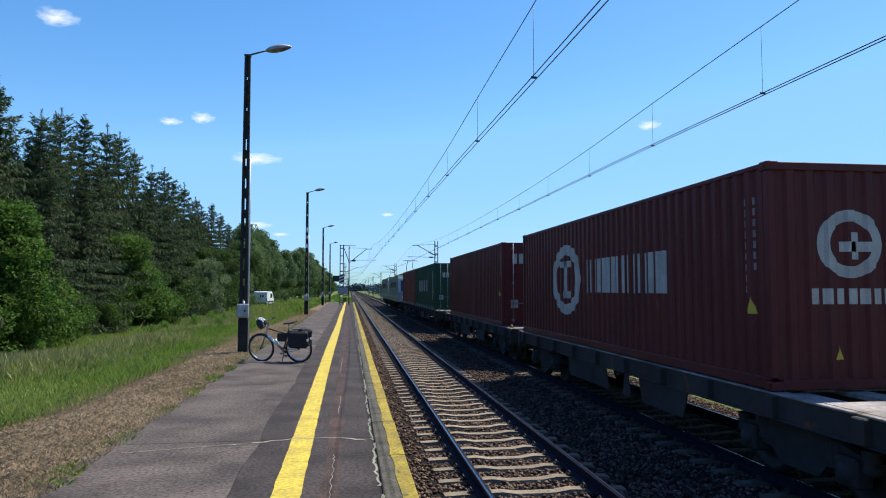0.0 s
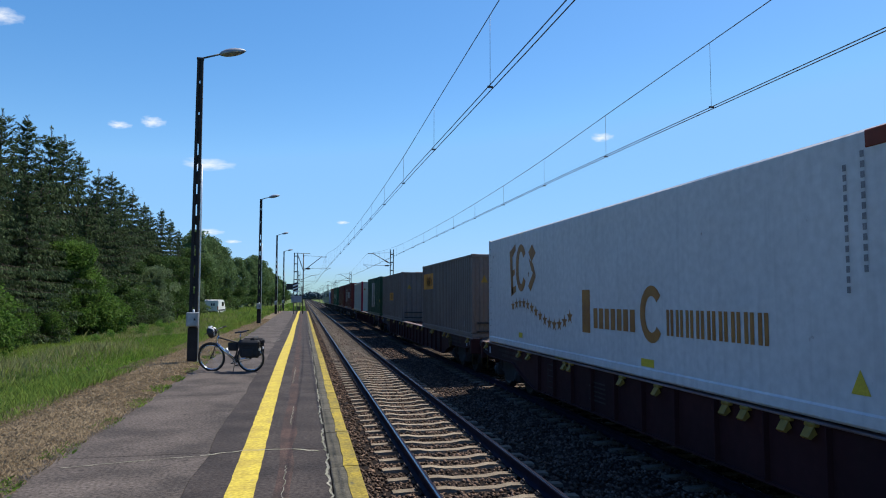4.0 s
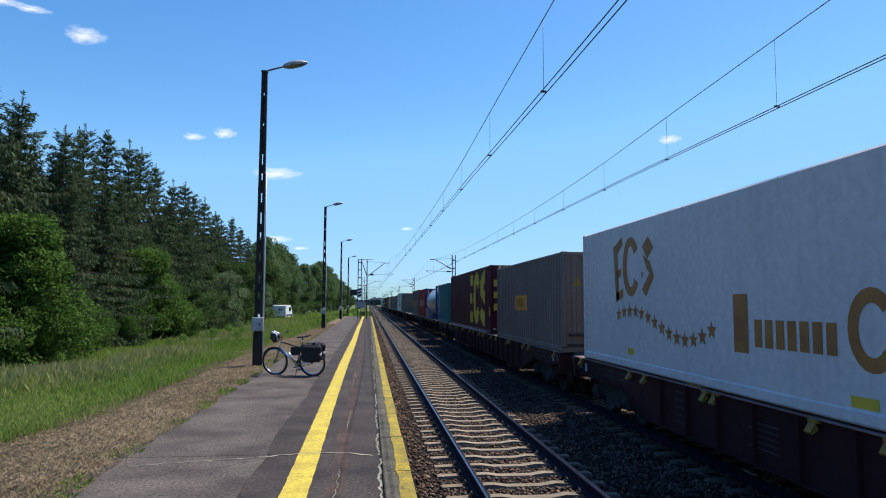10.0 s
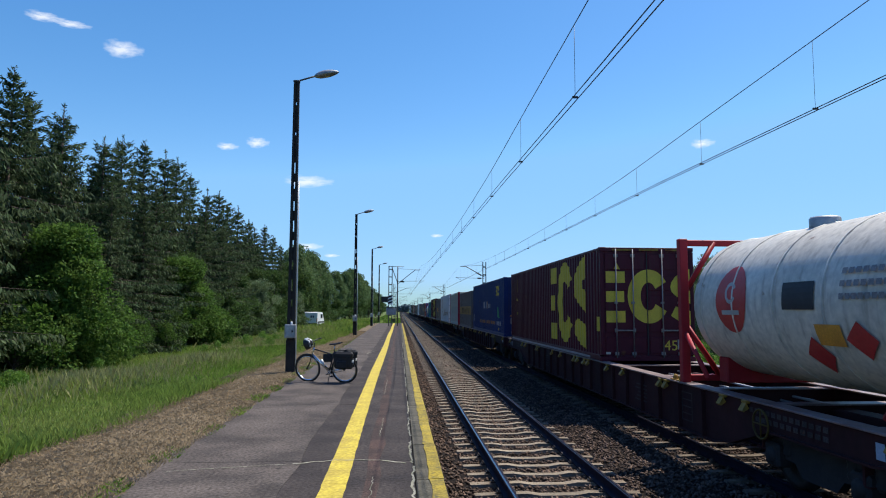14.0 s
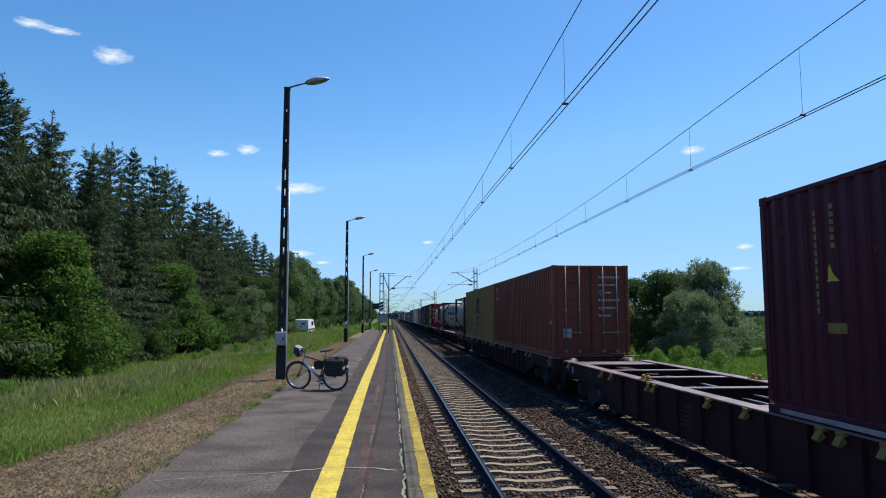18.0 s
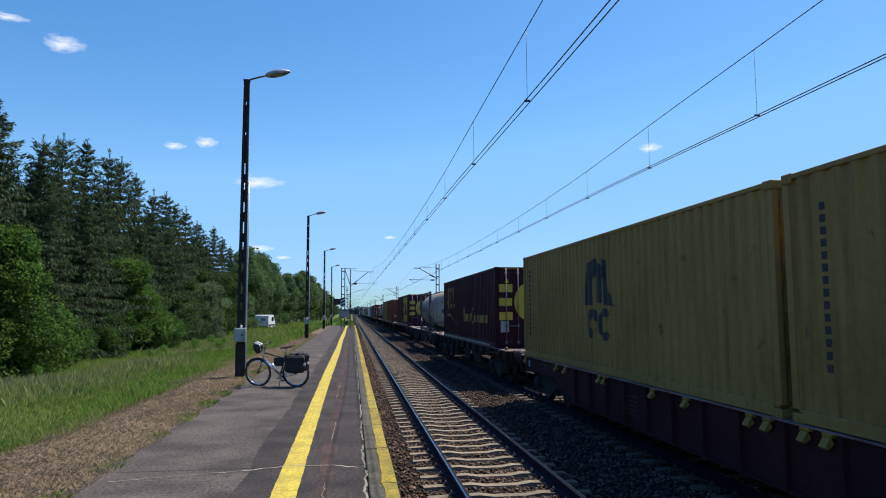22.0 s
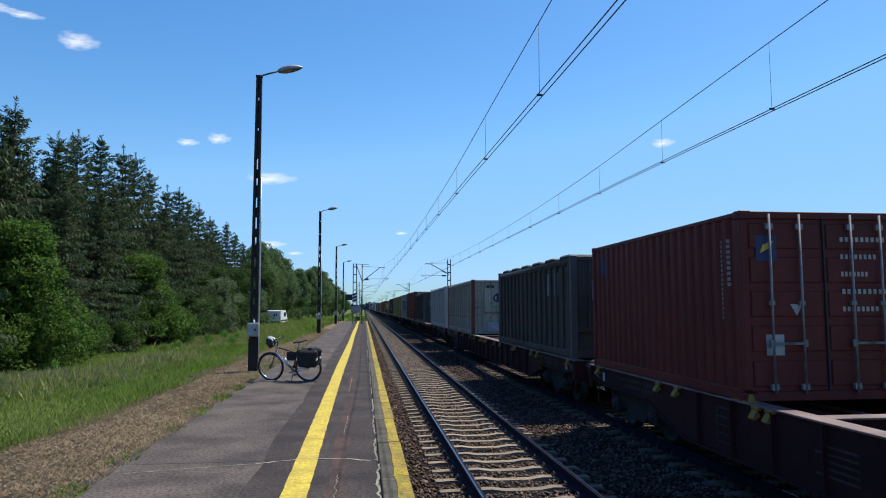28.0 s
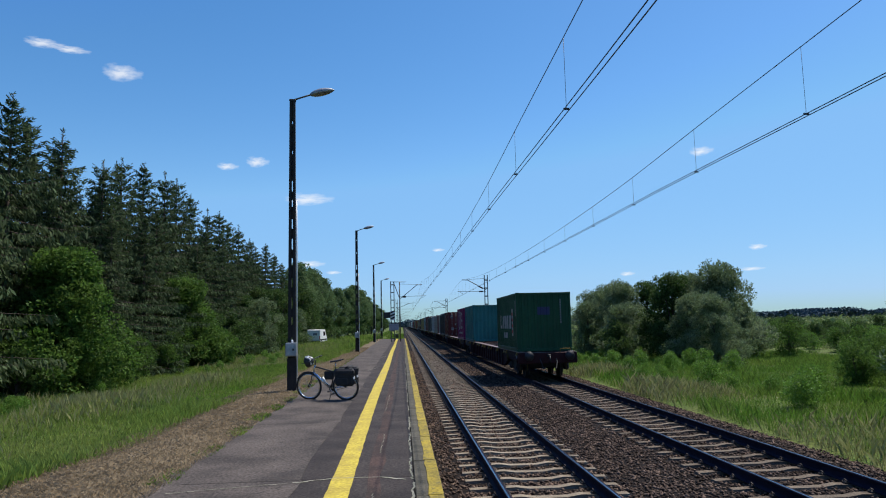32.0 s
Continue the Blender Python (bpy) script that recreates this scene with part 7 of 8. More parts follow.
# ---- platform lamps ----
def lamp_post(x, y, box_z=1.05, h=8.94):
    lp = thing("street_lamp", pose(x, y, 0), "tall dark twin-leg platform lamp with a grey lantern", "street lamp", "platform lamps")
    for s in (-1, 1):
        part("pole_leg", Shape().prism([(s * 0.030, -0.3), (s * 0.125, -0.3), (s * 0.085, h), (s * 0.020, h)], lambda u, v, d: (u, d, v), -0.06, 0.06), POLE_TAR, lp, "tarred dark pole leg")
    part("pole_foot", Shape().box(-0.14, 0.14, -0.08, 0.08, -0.3, 1.0, 0.02), POLE_TAR, lp)
    z = 1.0
    for k in range(13):
        w = 0.60 if k < 9 else 0.95
        gap = (0.30, 0.22, 0.34)[k % 3] if k < 9 else 0.10
        z1 = min(z + w - gap, h)
        if z1 > z:
            part("pole_web", Shape().box(-0.035, 0.035, -0.035, 0.035, z, z1), POLE_TAR, lp)
        z += w
    part("conduit", Shape().tube([(0.160, -0.04, -0.1), (0.146, -0.04, 4.2), (0.132, -0.04, 5.8)], 0.021, 6), WHITE_PAINT, lp, "pale grey cable conduit")
    bx = part("switch_box", Shape().box(-0.16, 0.17, -0.26, -0.07, box_z, box_z + 0.40, 0.015), STEEL_GREY, lp, "grey metal switch box")
    part("box_door", Shape().box(-0.135, 0.145, -0.268, -0.258, box_z + 0.03, box_z + 0.37, 0.006), STEEL_GREY, bx)
    part("box_lock", Shape().box(0.05, 0.10, -0.285, -0.265, box_z + 0.17, box_z + 0.23, 0.005), STEEL_DARK, bx)
    part("box_gland", Shape().lathe([(0.03, 0.0), (0.03, 0.08), (0.0, 0.09)], (0.03, -0.16, box_z + 0.40), "z", 8), WHITE_PAINT, bx)
    part("pole_cap", Shape().box(-0.10, 0.10, -0.07, 0.07, h - 0.02, h + 0.05, 0.015), STEEL_DARK, lp)
    part("arm", Shape().tube([(0.0, 0, h + 0.02), (0.30, 0, h + 0.12), (0.62, 0, h + 0.22)], 0.028, 8), MAST_GREY, lp, "steel lamp arm")
    # lantern: a full drop shape along the arm, flatter below
    sh = Shape()
    prof = [(0.0, 0.035), (0.05, 0.075), (0.16, 0.115), (0.30, 0.132), (0.46, 0.125), (0.60, 0.095), (0.70, 0.055), (0.76, 0.012)]
    v, f, n = [], [], 16
    for d, r in prof:
        for k in range(n):
            a = 2 * math.pi * k / n
            v.append((0.54 + d, 1.25 * r * math.cos(a), h + 0.20 + d * 0.20 + r * math.sin(a) * (1.0 if math.sin(a) > 0 else 0.75)))
    for i in range(len(prof) - 1):
        for k in range(n):
            f.append((i * n + k, i * n + (k + 1) % n, (i + 1) * n + (k + 1) % n, (i + 1) * n + k))
    sh.add(v, f, True)
    head = part("lantern", sh, LAMP_BODY, lp, "grey drop-shaped lantern")
    lens = Shape()
    v, f = [], []
    for d, r in prof[2:-1]:
        for k in range(7):
            a = math.pi + math.pi * (k + 1) / 8
            v.append((0.54 + d, 1.25 * r * math.cos(a), h + 0.20 + d * 0.20 + r * math.sin(a) * 0.75 - 0.006))
    for i in range(len(prof) - 4):
        for k in range(6):
            f.append((i * 7 + k, i * 7 + k + 1, (i + 1) * 7 + k + 1, (i + 1) * 7 + k))
    part("lens", lens.add(v, f, True), LAMP_LENS, head, "dull lens bowl")
    return lp


lamp0 = lamp_post(-3.23, 20.76)
for x, y in ((-3.24, 50.4), (-3.2, 79.5), (-3.2, 107.5)):
    copy_thing(lamp0, pose(x, y, 0))

# ---- overhead line ----
def wire_path(pts, step=1.5):
    ys = np.arange(pts[0][0], pts[-1][0] + 0.01, step)
    py = [p[0] for p in pts]
    out = []
    for y in ys:
        k = max(1, min(len(pts) - 3, int(np.searchsorted(py, y)) - 1))
        q = pts[k - 1:k + 3]
        z = sum(q[i][1] * math.prod((y - q[j][0]) / (q[i][0] - q[j][0]) for j in range(4) if j != i) for i in range(4))
        out.append((float(y), float(z)))
    return out


SPAN = [(-62, 6.55), (-45, 5.75), (-20, 5.95), (5.0, 6.22), (9.7, 6.04), (13.6, 5.89), (17.7, 5.71), (22.2, 5.60), (34, 5.50), (48, 5.62), (60, 5.98), (74, 6.60), (90, 6.0), (106, 5.55), (122, 5.95), (139, 6.60)]


def catenary(name, x_near, x_far, shift, label, first, gap):
    w = thing(name, pose(0, 0, 0), label, "overhead line")
    X = lambda y: x_near + (x_far - x_near) * max(0.0, min(1.0, (y - 9) / 65.0))
    path = [(X(y), y + shift, z) for y, z in wire_path(SPAN)]
    part("catenary_wire", Shape().tube(path, 0.0075, 5), COPPER, w)
    for d in (-0.042, 0.042):
        part("contact_wire", Shape().tube([(X(y) + d, y + shift, 4.90 + 0.10 * max(0.0, min(1.0, (y - 2) / 14.0))) for y in range(-60, 140, 4)], 0.0078, 5), COPPER, w)
    for y in list(np.arange(first, 74, gap)) + list(np.arange(78, 136, 5.2)):
        z = float(np.interp(y, [p[1] - shift for p in path], [p[2] for p in path]))
        part("dropper", Shape().tube([(X(y), y + shift, z), (X(y), y + shift, 4.97)], 0.0035, 4).box(X(y) - 0.042, X(y) + 0.042, y + shift - 0.010, y + shift + 0.010, 4.955, 4.985), COPPER, w)
    return w


catenary("overhead_line", 2.525, 2.25, 0.0, "copper overhead line above the near track", 9.42 - 4.3 * 5, 4.3)
catenary("overhead_line", 6.31, 6.6, 0.0, "copper overhead line above the second track", -14.0, 3.95)
far_wires = thing("far_overhead_line", pose(0, 0, 0), "overhead lines in the distance", "overhead line")
for x in (2.3, 6.4):
    for k in range(8):
        y0 = 139 + 65 * k
        part("catenary_wire", Shape().tube([(x, y0 + 65 * i / 6, 5.5 + 1.1 * (2 * i / 6 - 1) ** 2) for i in range(7)], 0.012, 4), COPPER, far_wires)
        part("contact_wire", Shape().tube([(x, y0, 5.0), (x, y0 + 65, 5.0)], 0.012, 4), COPPER, far_wires)


def bracket(m, s, z_low, z_top, reach, parent):
    """Cantilever of a mast: inclined tube, stay, registration arm, insulators; s: side to which it reaches."""
    part("bracket_tube", Shape().tube([(0, 0, z_low), (s * reach * 0.80, 0, z_top - 0.15), (s * (reach + 0.1), 0, z_top - 0.12)], 0.045, 6), MAST_GREY, parent)
    part("top_stay", Shape().tube([(0, 0, z_top), (s * reach * 0.85, 0, z_top - 0.10)], 0.018, 5), MAST_GREY, parent)
    part("registration_arm", Shape().tube([(0, 0, 5.25), (s * (reach + 0.6), 0, 5.32)], 0.022, 5), MAST_GREY, parent)
    part("steady_arm", Shape().tube([(s * (reach + 0.5), 0, 5.3), (s * reach, 0, 5.03)], 0.015, 5), MAST_GREY, parent)
    for x, z in ((0.35, z_low + 0.35 * (z_top - z_low) / reach), (0.35, 5.26)):
        part("insulator", Shape().tube([(s * x, 0, z), (s * (x + 0.4), 0, z + (0.22 if z > 5.3 else 0.0))], 0.075, 8), BARK, parent, "brown ribbed insulator")


def twin_mast(x, y, s, h, label, reach):
    m = thing("overhead_line_mast", pose(x, y, 0), label, "mast", "overhead line masts")
    for d in (-0.16, 0.16):
        part("mast_leg", Shape().box(d - 0.04, d + 0.04, -0.09, 0.09, -1.1, h, 0.008), MAST_GREY, m)
    for k in range(9):
        part("batten", Shape().box(-0.13, 0.13, -0.095, 0.095, -0.4 + k * 0.85, -0.28 + k * 0.85), MAST_GREY, m)
    part("mast_base", Shape().box(-0.35, 0.35, -0.35, 0.35, -1.2, -0.75 if x > 0 else 0.06, 0.04), CONCRETE, m)
    bracket(m, s, 5.4, 6.65, reach, m)
    return m


mast_r = twin_mast(9.0, 71.5, -1, 7.0, "twin-leg steel overhead line mast", 2.45)
for k in range(1, 6):
    copy_thing(mast_r, pose(9.0, 71.5 + 65 * k, 0))
# platform mast: twin legs with a sign, and a slim second post that carries the bracket
mast_l = thing("overhead_line_mast", pose(-1.05, 80.0, 0), "platform overhead line mast with a black and white striped sign", "mast", "overhead line masts")
for d in (-0.19, 0.19):
    part("mast_leg", Shape().box(d - 0.05, d + 0.05, -0.08, 0.08, 0, 7.05, 0.008), MAST_GREY, mast_l)
for k in range(8):
    part("batten", Shape().box(-0.16, 0.16, -0.085, 0.085, 0.3 + k * 0.9, 0.4 + k * 0.9), MAST_GREY, mast_l)
part("second_post", Shape().tube([(0.85, 0.4, 0), (0.85, 0.4, 7.0)], 0.065, 8), MAST_GREY, mast_l)
part("head_beam", Shape().tube([(-0.25, 0, 7.0), (1.6, 0.4, 6.98)], 0.035, 6), MAST_GREY, mast_l)
part("head_strut", Shape().tube([(0.15, 0, 6.95), (0.85, 0.4, 5.0)], 0.05, 6), MAST_GREY, mast_l)
arm = new("bracket_root")
arm.parent = mast_l
arm.matrix_basis = pose(0.85, 0.4, 0)
bracket(mast_l, 1, 4.95, 6.75, 2.55, arm)
sign = part("striped_sign", Shape().box(-0.28, 0.28, -0.115, -0.09, 2.5, 3.6), WHITE_PAINT, mast_l, "black and white striped sign")
for k in range(3):
    part("sign_stripe", Shape().prism([(-0.27, 2.55 + k * 0.36), (0.27, 2.75 + k * 0.36), (0.27, 2.95 + k * 0.36), (-0.27, 2.75 + k * 0.36)], lambda u, v, d: (u, d, v), -0.12, -0.116), STEEL_DARK, sign)
part("sign_plate", Shape().box(-1.05, -0.22, -0.1, -0.06, 2.75, 3.45, 0.008), STEEL_DARK, mast_l, "dark board")
part("pale_board", Shape().box(-0.45, 0.70, -0.16, -0.12, 1.30, 2.05, 0.008), LAMP_BODY, mast_l, "pale grey board")
for k in range(1, 6):
    copy_thing(twin_left, pose(-1.1, 80 + 65 * k, -0.6)) if k > 1 else None
    if k == 1:
        twin_left = twin_mast(-1.1, 145.0, 1, 7.4, "twin-leg steel mast beyond the platform", 3.3)

# low platform fence rail near its end
fence = thing("platform_rail", pose(0, 0, 0), "low dark steel rail at the platform's far end", "railing")
for k in range(3):
    part("rail_post", Shape().tube([(-3.1 + 0.02 * k, 86 + k * 6.0, -0.1), (-3.1 + 0.02 * k, 86 + k * 6.0, 1.0)], 0.04, 6), STEEL_DARK, fence)
part("top_bar", Shape().tube([(-3.1, 86, 0.95), (-3.06, 98, 0.95)], 0.035, 6), STEEL_DARK, fence)

# ---- bicycle on its stand ----
def bicycle(m):
    b = thing("bicycle", m, "silver trekking bicycle parked on its kickstand", "bicycle")
    R = 0.345
    for nm, y in (("front", 1.06), ("rear", 0.0)):
        wheel = part("wheel", Shape().tube([(0, y + R * math.cos(a), R + R * math.sin(a)) for a in np.linspace(0, 2 * math.pi, 40, endpoint=False)], 0.027, 8, closed=True), RUBBER, b, "black tyre")
        part("rim", Shape().tube([(0, y + (R - 0.032) * math.cos(a), R + (R - 0.032) * math.sin(a)) for a in np.linspace(0, 2 * math.pi, 40, endpoint=False)], 0.016, 6, closed=True), CHROME, wheel, "bright alloy rim")
        sp = Shape()
        for k in range(16):
            a = 2 * math.pi * k / 16
            sp.tube([(0.02 * (-1) ** k, y, R), (0, y + (R - 0.03) * math.cos(a), R + (R - 0.03) * math.sin(a))], 0.0018, 3, caps=False)
        part("spokes", sp, CHROME, wheel)
        part("hub", Shape().tube([(-0.05, y, R), (0.05, y, R)], 0.025, 8), STEEL_DARK, wheel)
        part("mudguard", Shape().tube([(0, y + (R + 0.035) * math.cos(a), R + (R + 0.035) * math.sin(a)) for a in np.linspace(0.5 if nm == "front" else 0.75, 2.6, 16)], 0.012, 6), STEEL_DARK, b)
    bb, seat_top, head_t, head_b, rear, front = (0, 0.43, 0.29), (0, 0.29, 0.72), (0, 0.86, 0.86), (0, 0.91, 0.70), (0, 0, R), (0, 1.06, R)
    for nm, a, c, r in (("down_tube", bb, head_b, 0.036), ("top_tube", seat_top, head_t, 0.019), ("seat_tube", bb, (0, 0.28, 0.78), 0.019), ("head_tube", (0, 0.85, 0.90), head_b, 0.024)):
        part(nm, Shape().tube([a, c], r, 8), STEEL_DARK if nm in ("top_tube", "seat_tube") else CHROME, b, "" if nm in ("top_tube", "seat_tube") else "bright silver frame tube")
    for sx in (-0.05, 0.05):
        part("chain_stay", Shape().tube([(sx * 0.5, 0.43, 0.29), (sx, 0, R)], 0.01, 6), CHROME, b)
        part("seat_stay", Shape().tube([(sx * 0.5, 0.29, 0.70), (sx, 0, R)], 0.009, 6), STEEL_DARK, b)
        part("fork_blade", Shape().tube([(sx * 0.8, 0.915, 0.69), (sx, 0.97, 0.5), (sx, 1.06, R)], 0.013, 6), CHROME if sx > 0 else STEEL_DARK, b)
        part("crank", Shape().tube([(sx * 1.4, 0.43, 0.29), (sx * 1.6, 0.43 + sx * 2.4, 0.29 - 0.11)], 0.011, 6), STEEL_GREY, b)
        part("pedal", Shape().box(min(sx * 1.6, sx * 3.4), max(sx * 1.6, sx * 3.4), 0.43 + sx * 2.4 - 0.04, 0.43 + sx * 2.4 + 0.04, 0.165, 0.19, 0.005), STEEL_DARK, b)
    part("chainring", Shape().lathe([(0.03, 0.0), (0.085, -0.003), (0.085, 0.003)], (0.05, 0.43, 0.29), "x", 20), STEEL_DARK, b)
    part("chain", Shape().tube([(0.05, 0.43, 0.375), (0.05, 0, R + 0.04)], 0.006, 4).tube([(0.05, 0.43, 0.205), (0.05, 0, R - 0.04)], 0.006, 4), STEEL_DARK, b)
    part("seat_post", Shape().tube([(0, 0.28, 0.76), (0, 0.25, 0.97)], 0.014, 6), CHROME, b)
    sh = Shape()
    v, f = [], []
    for y, w, z in ((0.40, 0.02, 0.995), (0.30, 0.04, 1.01), (0.20, 0.08, 1.02), (0.10, 0.10, 1.045), (0.05, 0.07, 1.05)):
        v += [(-w, y, z - 0.03), (-w, y, z), (0, y, z + 0.012), (w, y, z), (w, y, z - 0.03)]
    for i in range(4):
        for k in range(4):
            f.append((i * 5 + k, i * 5 + k + 1, i * 5 + k + 6, i * 5 + k + 5))
    part("saddle", sh.add(v, f, True), STEEL_DARK, b, "black saddle")
    part("stem", Shape().tube([(0, 0.85, 0.88), (0, 0.83, 1.02), (0, 0.90, 1.06)], 0.014, 6), STEEL_DARK, b)
    hb = part("handlebar", Shape().tube([(-0.29, 0.78, 1.10), (-0.2, 0.83, 1.09), (0, 0.90, 1.06), (0.2, 0.83, 1.09), (0.29, 0.78, 1.10)], 0.013, 6), STEEL_DARK, b)
    for sx in (-1, 1):
        part("grip", Shape().tube([(sx * 0.29, 0.78, 1.10), (sx * 0.21, 0.825, 1.092)], 0.018, 8), RUBBER, hb)
        part("brake_lever", Shape().tube([(sx * 0.2, 0.85, 1.085), (sx * 0.27, 0.87, 1.03)], 0.006, 5), STEEL_GREY, hb)
    part("head_lamp", Shape().lathe([(0.0, 0.06), (0.035, 0.05), (0.04, 0.0), (0.0, -0.03)], (0, 0.98, 0.94), "y", 10), CHROME, b)
    part("rack", Shape().tube([(-0.06, 0.24, 0.74), (-0.06, -0.20, 0.74)], 0.008, 5).tube([(0.06, 0.24, 0.74), (0.06, -0.20, 0.74)], 0.008, 5).tube([(-0.07, 0, R), (-0.06, -0.1, 0.74)], 0.007, 5).tube([(0.07, 0, R), (0.06, -0.1, 0.74)], 0.007, 5), STEEL_DARK, b)
    part("kickstand", Shape().tube([(-0.03, 0.40, 0.28), (-0.14, 0.42, 0.008), (-0.17, 0.40, 0.006)], 0.011, 6), STEEL_DARK, b)
    part("tail_lamp", Shape().box(-0.03, 0.03, -0.24, -0.21, 0.66, 0.72, 0.006), MARK_RED, b)
    part("bottle", Shape().tube([(0, 0.58, 0.42), (0, 0.66, 0.58)], 0.036, 10), WHITE_PAINT, b, "pale drink bottle")
    part("frame_bag", Shape().box(-0.03, 0.03, 0.33, 0.60, 0.52, 0.74, 0.03), BLACK_CLOTH, b, "dark frame bag")
    return b


BIKE = Vector((-1.39, 18.05, 0.006))
bm_pose = pose(BIKE.x, BIKE.y, BIKE.z, 0, 0, 70) @ pose(0, 0, 0, 0, -7, 0)
bicycle(bm_pose)
bag = thing("bicycle_pannier", bm_pose, "pair of black panniers hung on the bicycle rack", "bag")
for sx in (-1, 1):
    b_ = part("pannier", Shape().box(min(sx * 0.07, sx * 0.20), max(sx * 0.07, sx * 0.20), -0.31, 0.24, 0.38, 0.80, 0.06), BLACK_CLOTH, bag, "black cloth pannier")
    part("flap", Shape().box(min(sx * 0.06, sx * 0.215), max(sx * 0.06, sx * 0.215), -0.32, 0.25, 0.66, 0.83, 0.05), BLACK_CLOTH, b_)
    part("pocket", Shape().box(min(sx * 0.19, sx * 0.235), max(sx * 0.19, sx * 0.235), -0.16, 0.12, 0.42, 0.60, 0.015), BLACK_CLOTH, b_)
    part("reflector", Shape().box(min(sx * 0.08, sx * 0.16), max(sx * 0.08, sx * 0.16), -0.305, -0.28, 0.56, 0.62), WHITE_PAINT, b_, "pale reflective patch")
part("top_roll", Shape().tube([(-0.14, -0.12, 0.83), (0.14, -0.12, 0.83)], 0.055, 10), BLACK_CLOTH, bag, "rolled black cloth")
helmet = thing("bicycle_helmet", bm_pose @ pose(-0.10, 1.00, 1.00, 70, 0, 0), "black and white cycling helmet hung on the handlebar", "helmet")
sh = Shape()
sh.lathe([(0.005, 0.13), (0.06, 0.12), (0.10, 0.08), (0.12, 0.02), (0.125, -0.03), (0.11, -0.04)], (0, 0, 0), "z", 16)
sh.v = [(x, y * 1.15, z * 1.25) for x, y, z in sh.v]
part("shell", sh, STEEL_DARK, helmet)
for k in (-1, 0, 1):
    part("vent_stripe", Shape().tube([(k * 0.07, 0.15, 0.02), (k * 0.065, 0.06, 0.14 - abs(k) * 0.02), (k * 0.065, -0.10, 0.12 - abs(k) * 0.02)], 0.022, 5), WHITE_PAINT, helmet, "white stripe")
part("strap", Shape().tube([(-0.1, 0, -0.03), (-0.05, 0.02, -0.16), (0.05, 0.02, -0.16), (0.1, 0, -0.03)], 0.006, 4), BLACK_CLOTH, helmet)

# ---- white van parked by the forest ----
van = thing("van", pose(-11.3, 92.0, -0.46, 0, 0, -4), "white panel van parked in the tall grass", "van")
prof_v = [(-2.4, 0.35), (2.4, 0.35), (2.4, 0.95), (2.1, 1.15), (1.35, 1.85), (0.9, 2.02), (-2.2, 2.05), (-2.4, 1.95)]
part("body", Shape().prism(prof_v, lambda u, v, d: (d, u, v), -0.85, 0.85), WHITE_PAINT, van)
for x0, x1 in ((-0.78, -0.02), (0.02, 0.78)):
    door = part("rear_door", Shape().box(x0, x1, -2.425, -2.39, 0.62, 1.90, 0.02), WHITE_PAINT, van, "white rear door")
    part("door_handle", Shape().box(x1 - 0.12 if x1 < 0 else x0 + 0.02, x1 - 0.02 if x1 < 0 else x0 + 0.12, -2.45, -2.42, 1.05, 1.12), STEEL_DARK, door)
for k in range(2):
    part("lettering_bar", Shape().box(-0.05 + k * 0.27, 0.13 + k * 0.27, -2.432, -2.424, 1.28, 1.58), MARK_NAVY, van, "dark unreadable lettering bar")
part("bumper", Shape().box(-0.87, 0.87, -2.52, -2.38, 0.36, 0.60, 0.03), STEEL_DARK, van)
part("side_window", Shape().box(0.84, 0.86, -0.2, 1.2, 1.2, 1.75, 0.005), GLASS_DARK, van)
part("side_strip", Shape().box(0.84, 0.865, -2.3, 2.2, 0.62, 0.80, 0.005), STEEL_DARK, van, "black rubbing strip")
for sx in (-1, 1):
    part("tail_light", Shape().box(sx * 0.80 - 0.05, sx * 0.80 + 0.05, -2.435, -2.39, 0.75, 1.2), MARK_RED, van)
    for y in (-1.5, 1.55):
        part("wheel", Shape().lathe([(0.0, -0.11), (0.2, -0.11), (0.32, -0.10), (0.34, 0.0), (0.32, 0.10), (0.0, 0.11)], (sx * 0.78, y, 0.34), "x", 18), RUBBER, van)

# ---- trees ----
def leaf_quads(centres, normals, size, g, ratio=0.55, droop=0.0):
    """One leaf a centre: a small rhomb with random turn."""
    n = len(centres)
    d = normals + g.normal(0, 0.7, (n, 3))
    d[:, 2] -= droop
    d /= np.linalg.norm(d, axis=1)[:, None] + 1e-9
    r = g.normal(0, 1, (n, 3))
    s = np.cross(d, r)
    s /= np.linalg.norm(s, axis=1)[:, None] + 1e-9
    l = size * (0.6 + 0.8 * g.uniform(0, 1, n))[:, None]
    v = np.stack([centres - d * l * 0.5, centres + s * l * ratio * 0.5, centres + d * l * 0.5, centres - s * l * ratio * 0.5], 1)
    return v.reshape(-1, 3), np.arange(4 * n).reshape(-1, 4)


def branchy(h, r, g, lobes, trunk_r):
    sh = Shape()
    sh.tube([(0, 0, -0.3), (0.05 * r, 0, h * 0.35), (0, 0.06 * r, h * 0.85)], [trunk_r, trunk_r * 0.7, trunk_r * 0.2], 7)
    for cx, cy, cz, lr in lobes[:14]:
        sh.tube([(0, 0, max(0.2, cz * 0.45)), (cx * 0.5, cy * 0.5, cz * 0.75), (cx, cy, cz)], [trunk_r * 0.45, trunk_r * 0.28, trunk_r * 0.1], 5)
    return sh


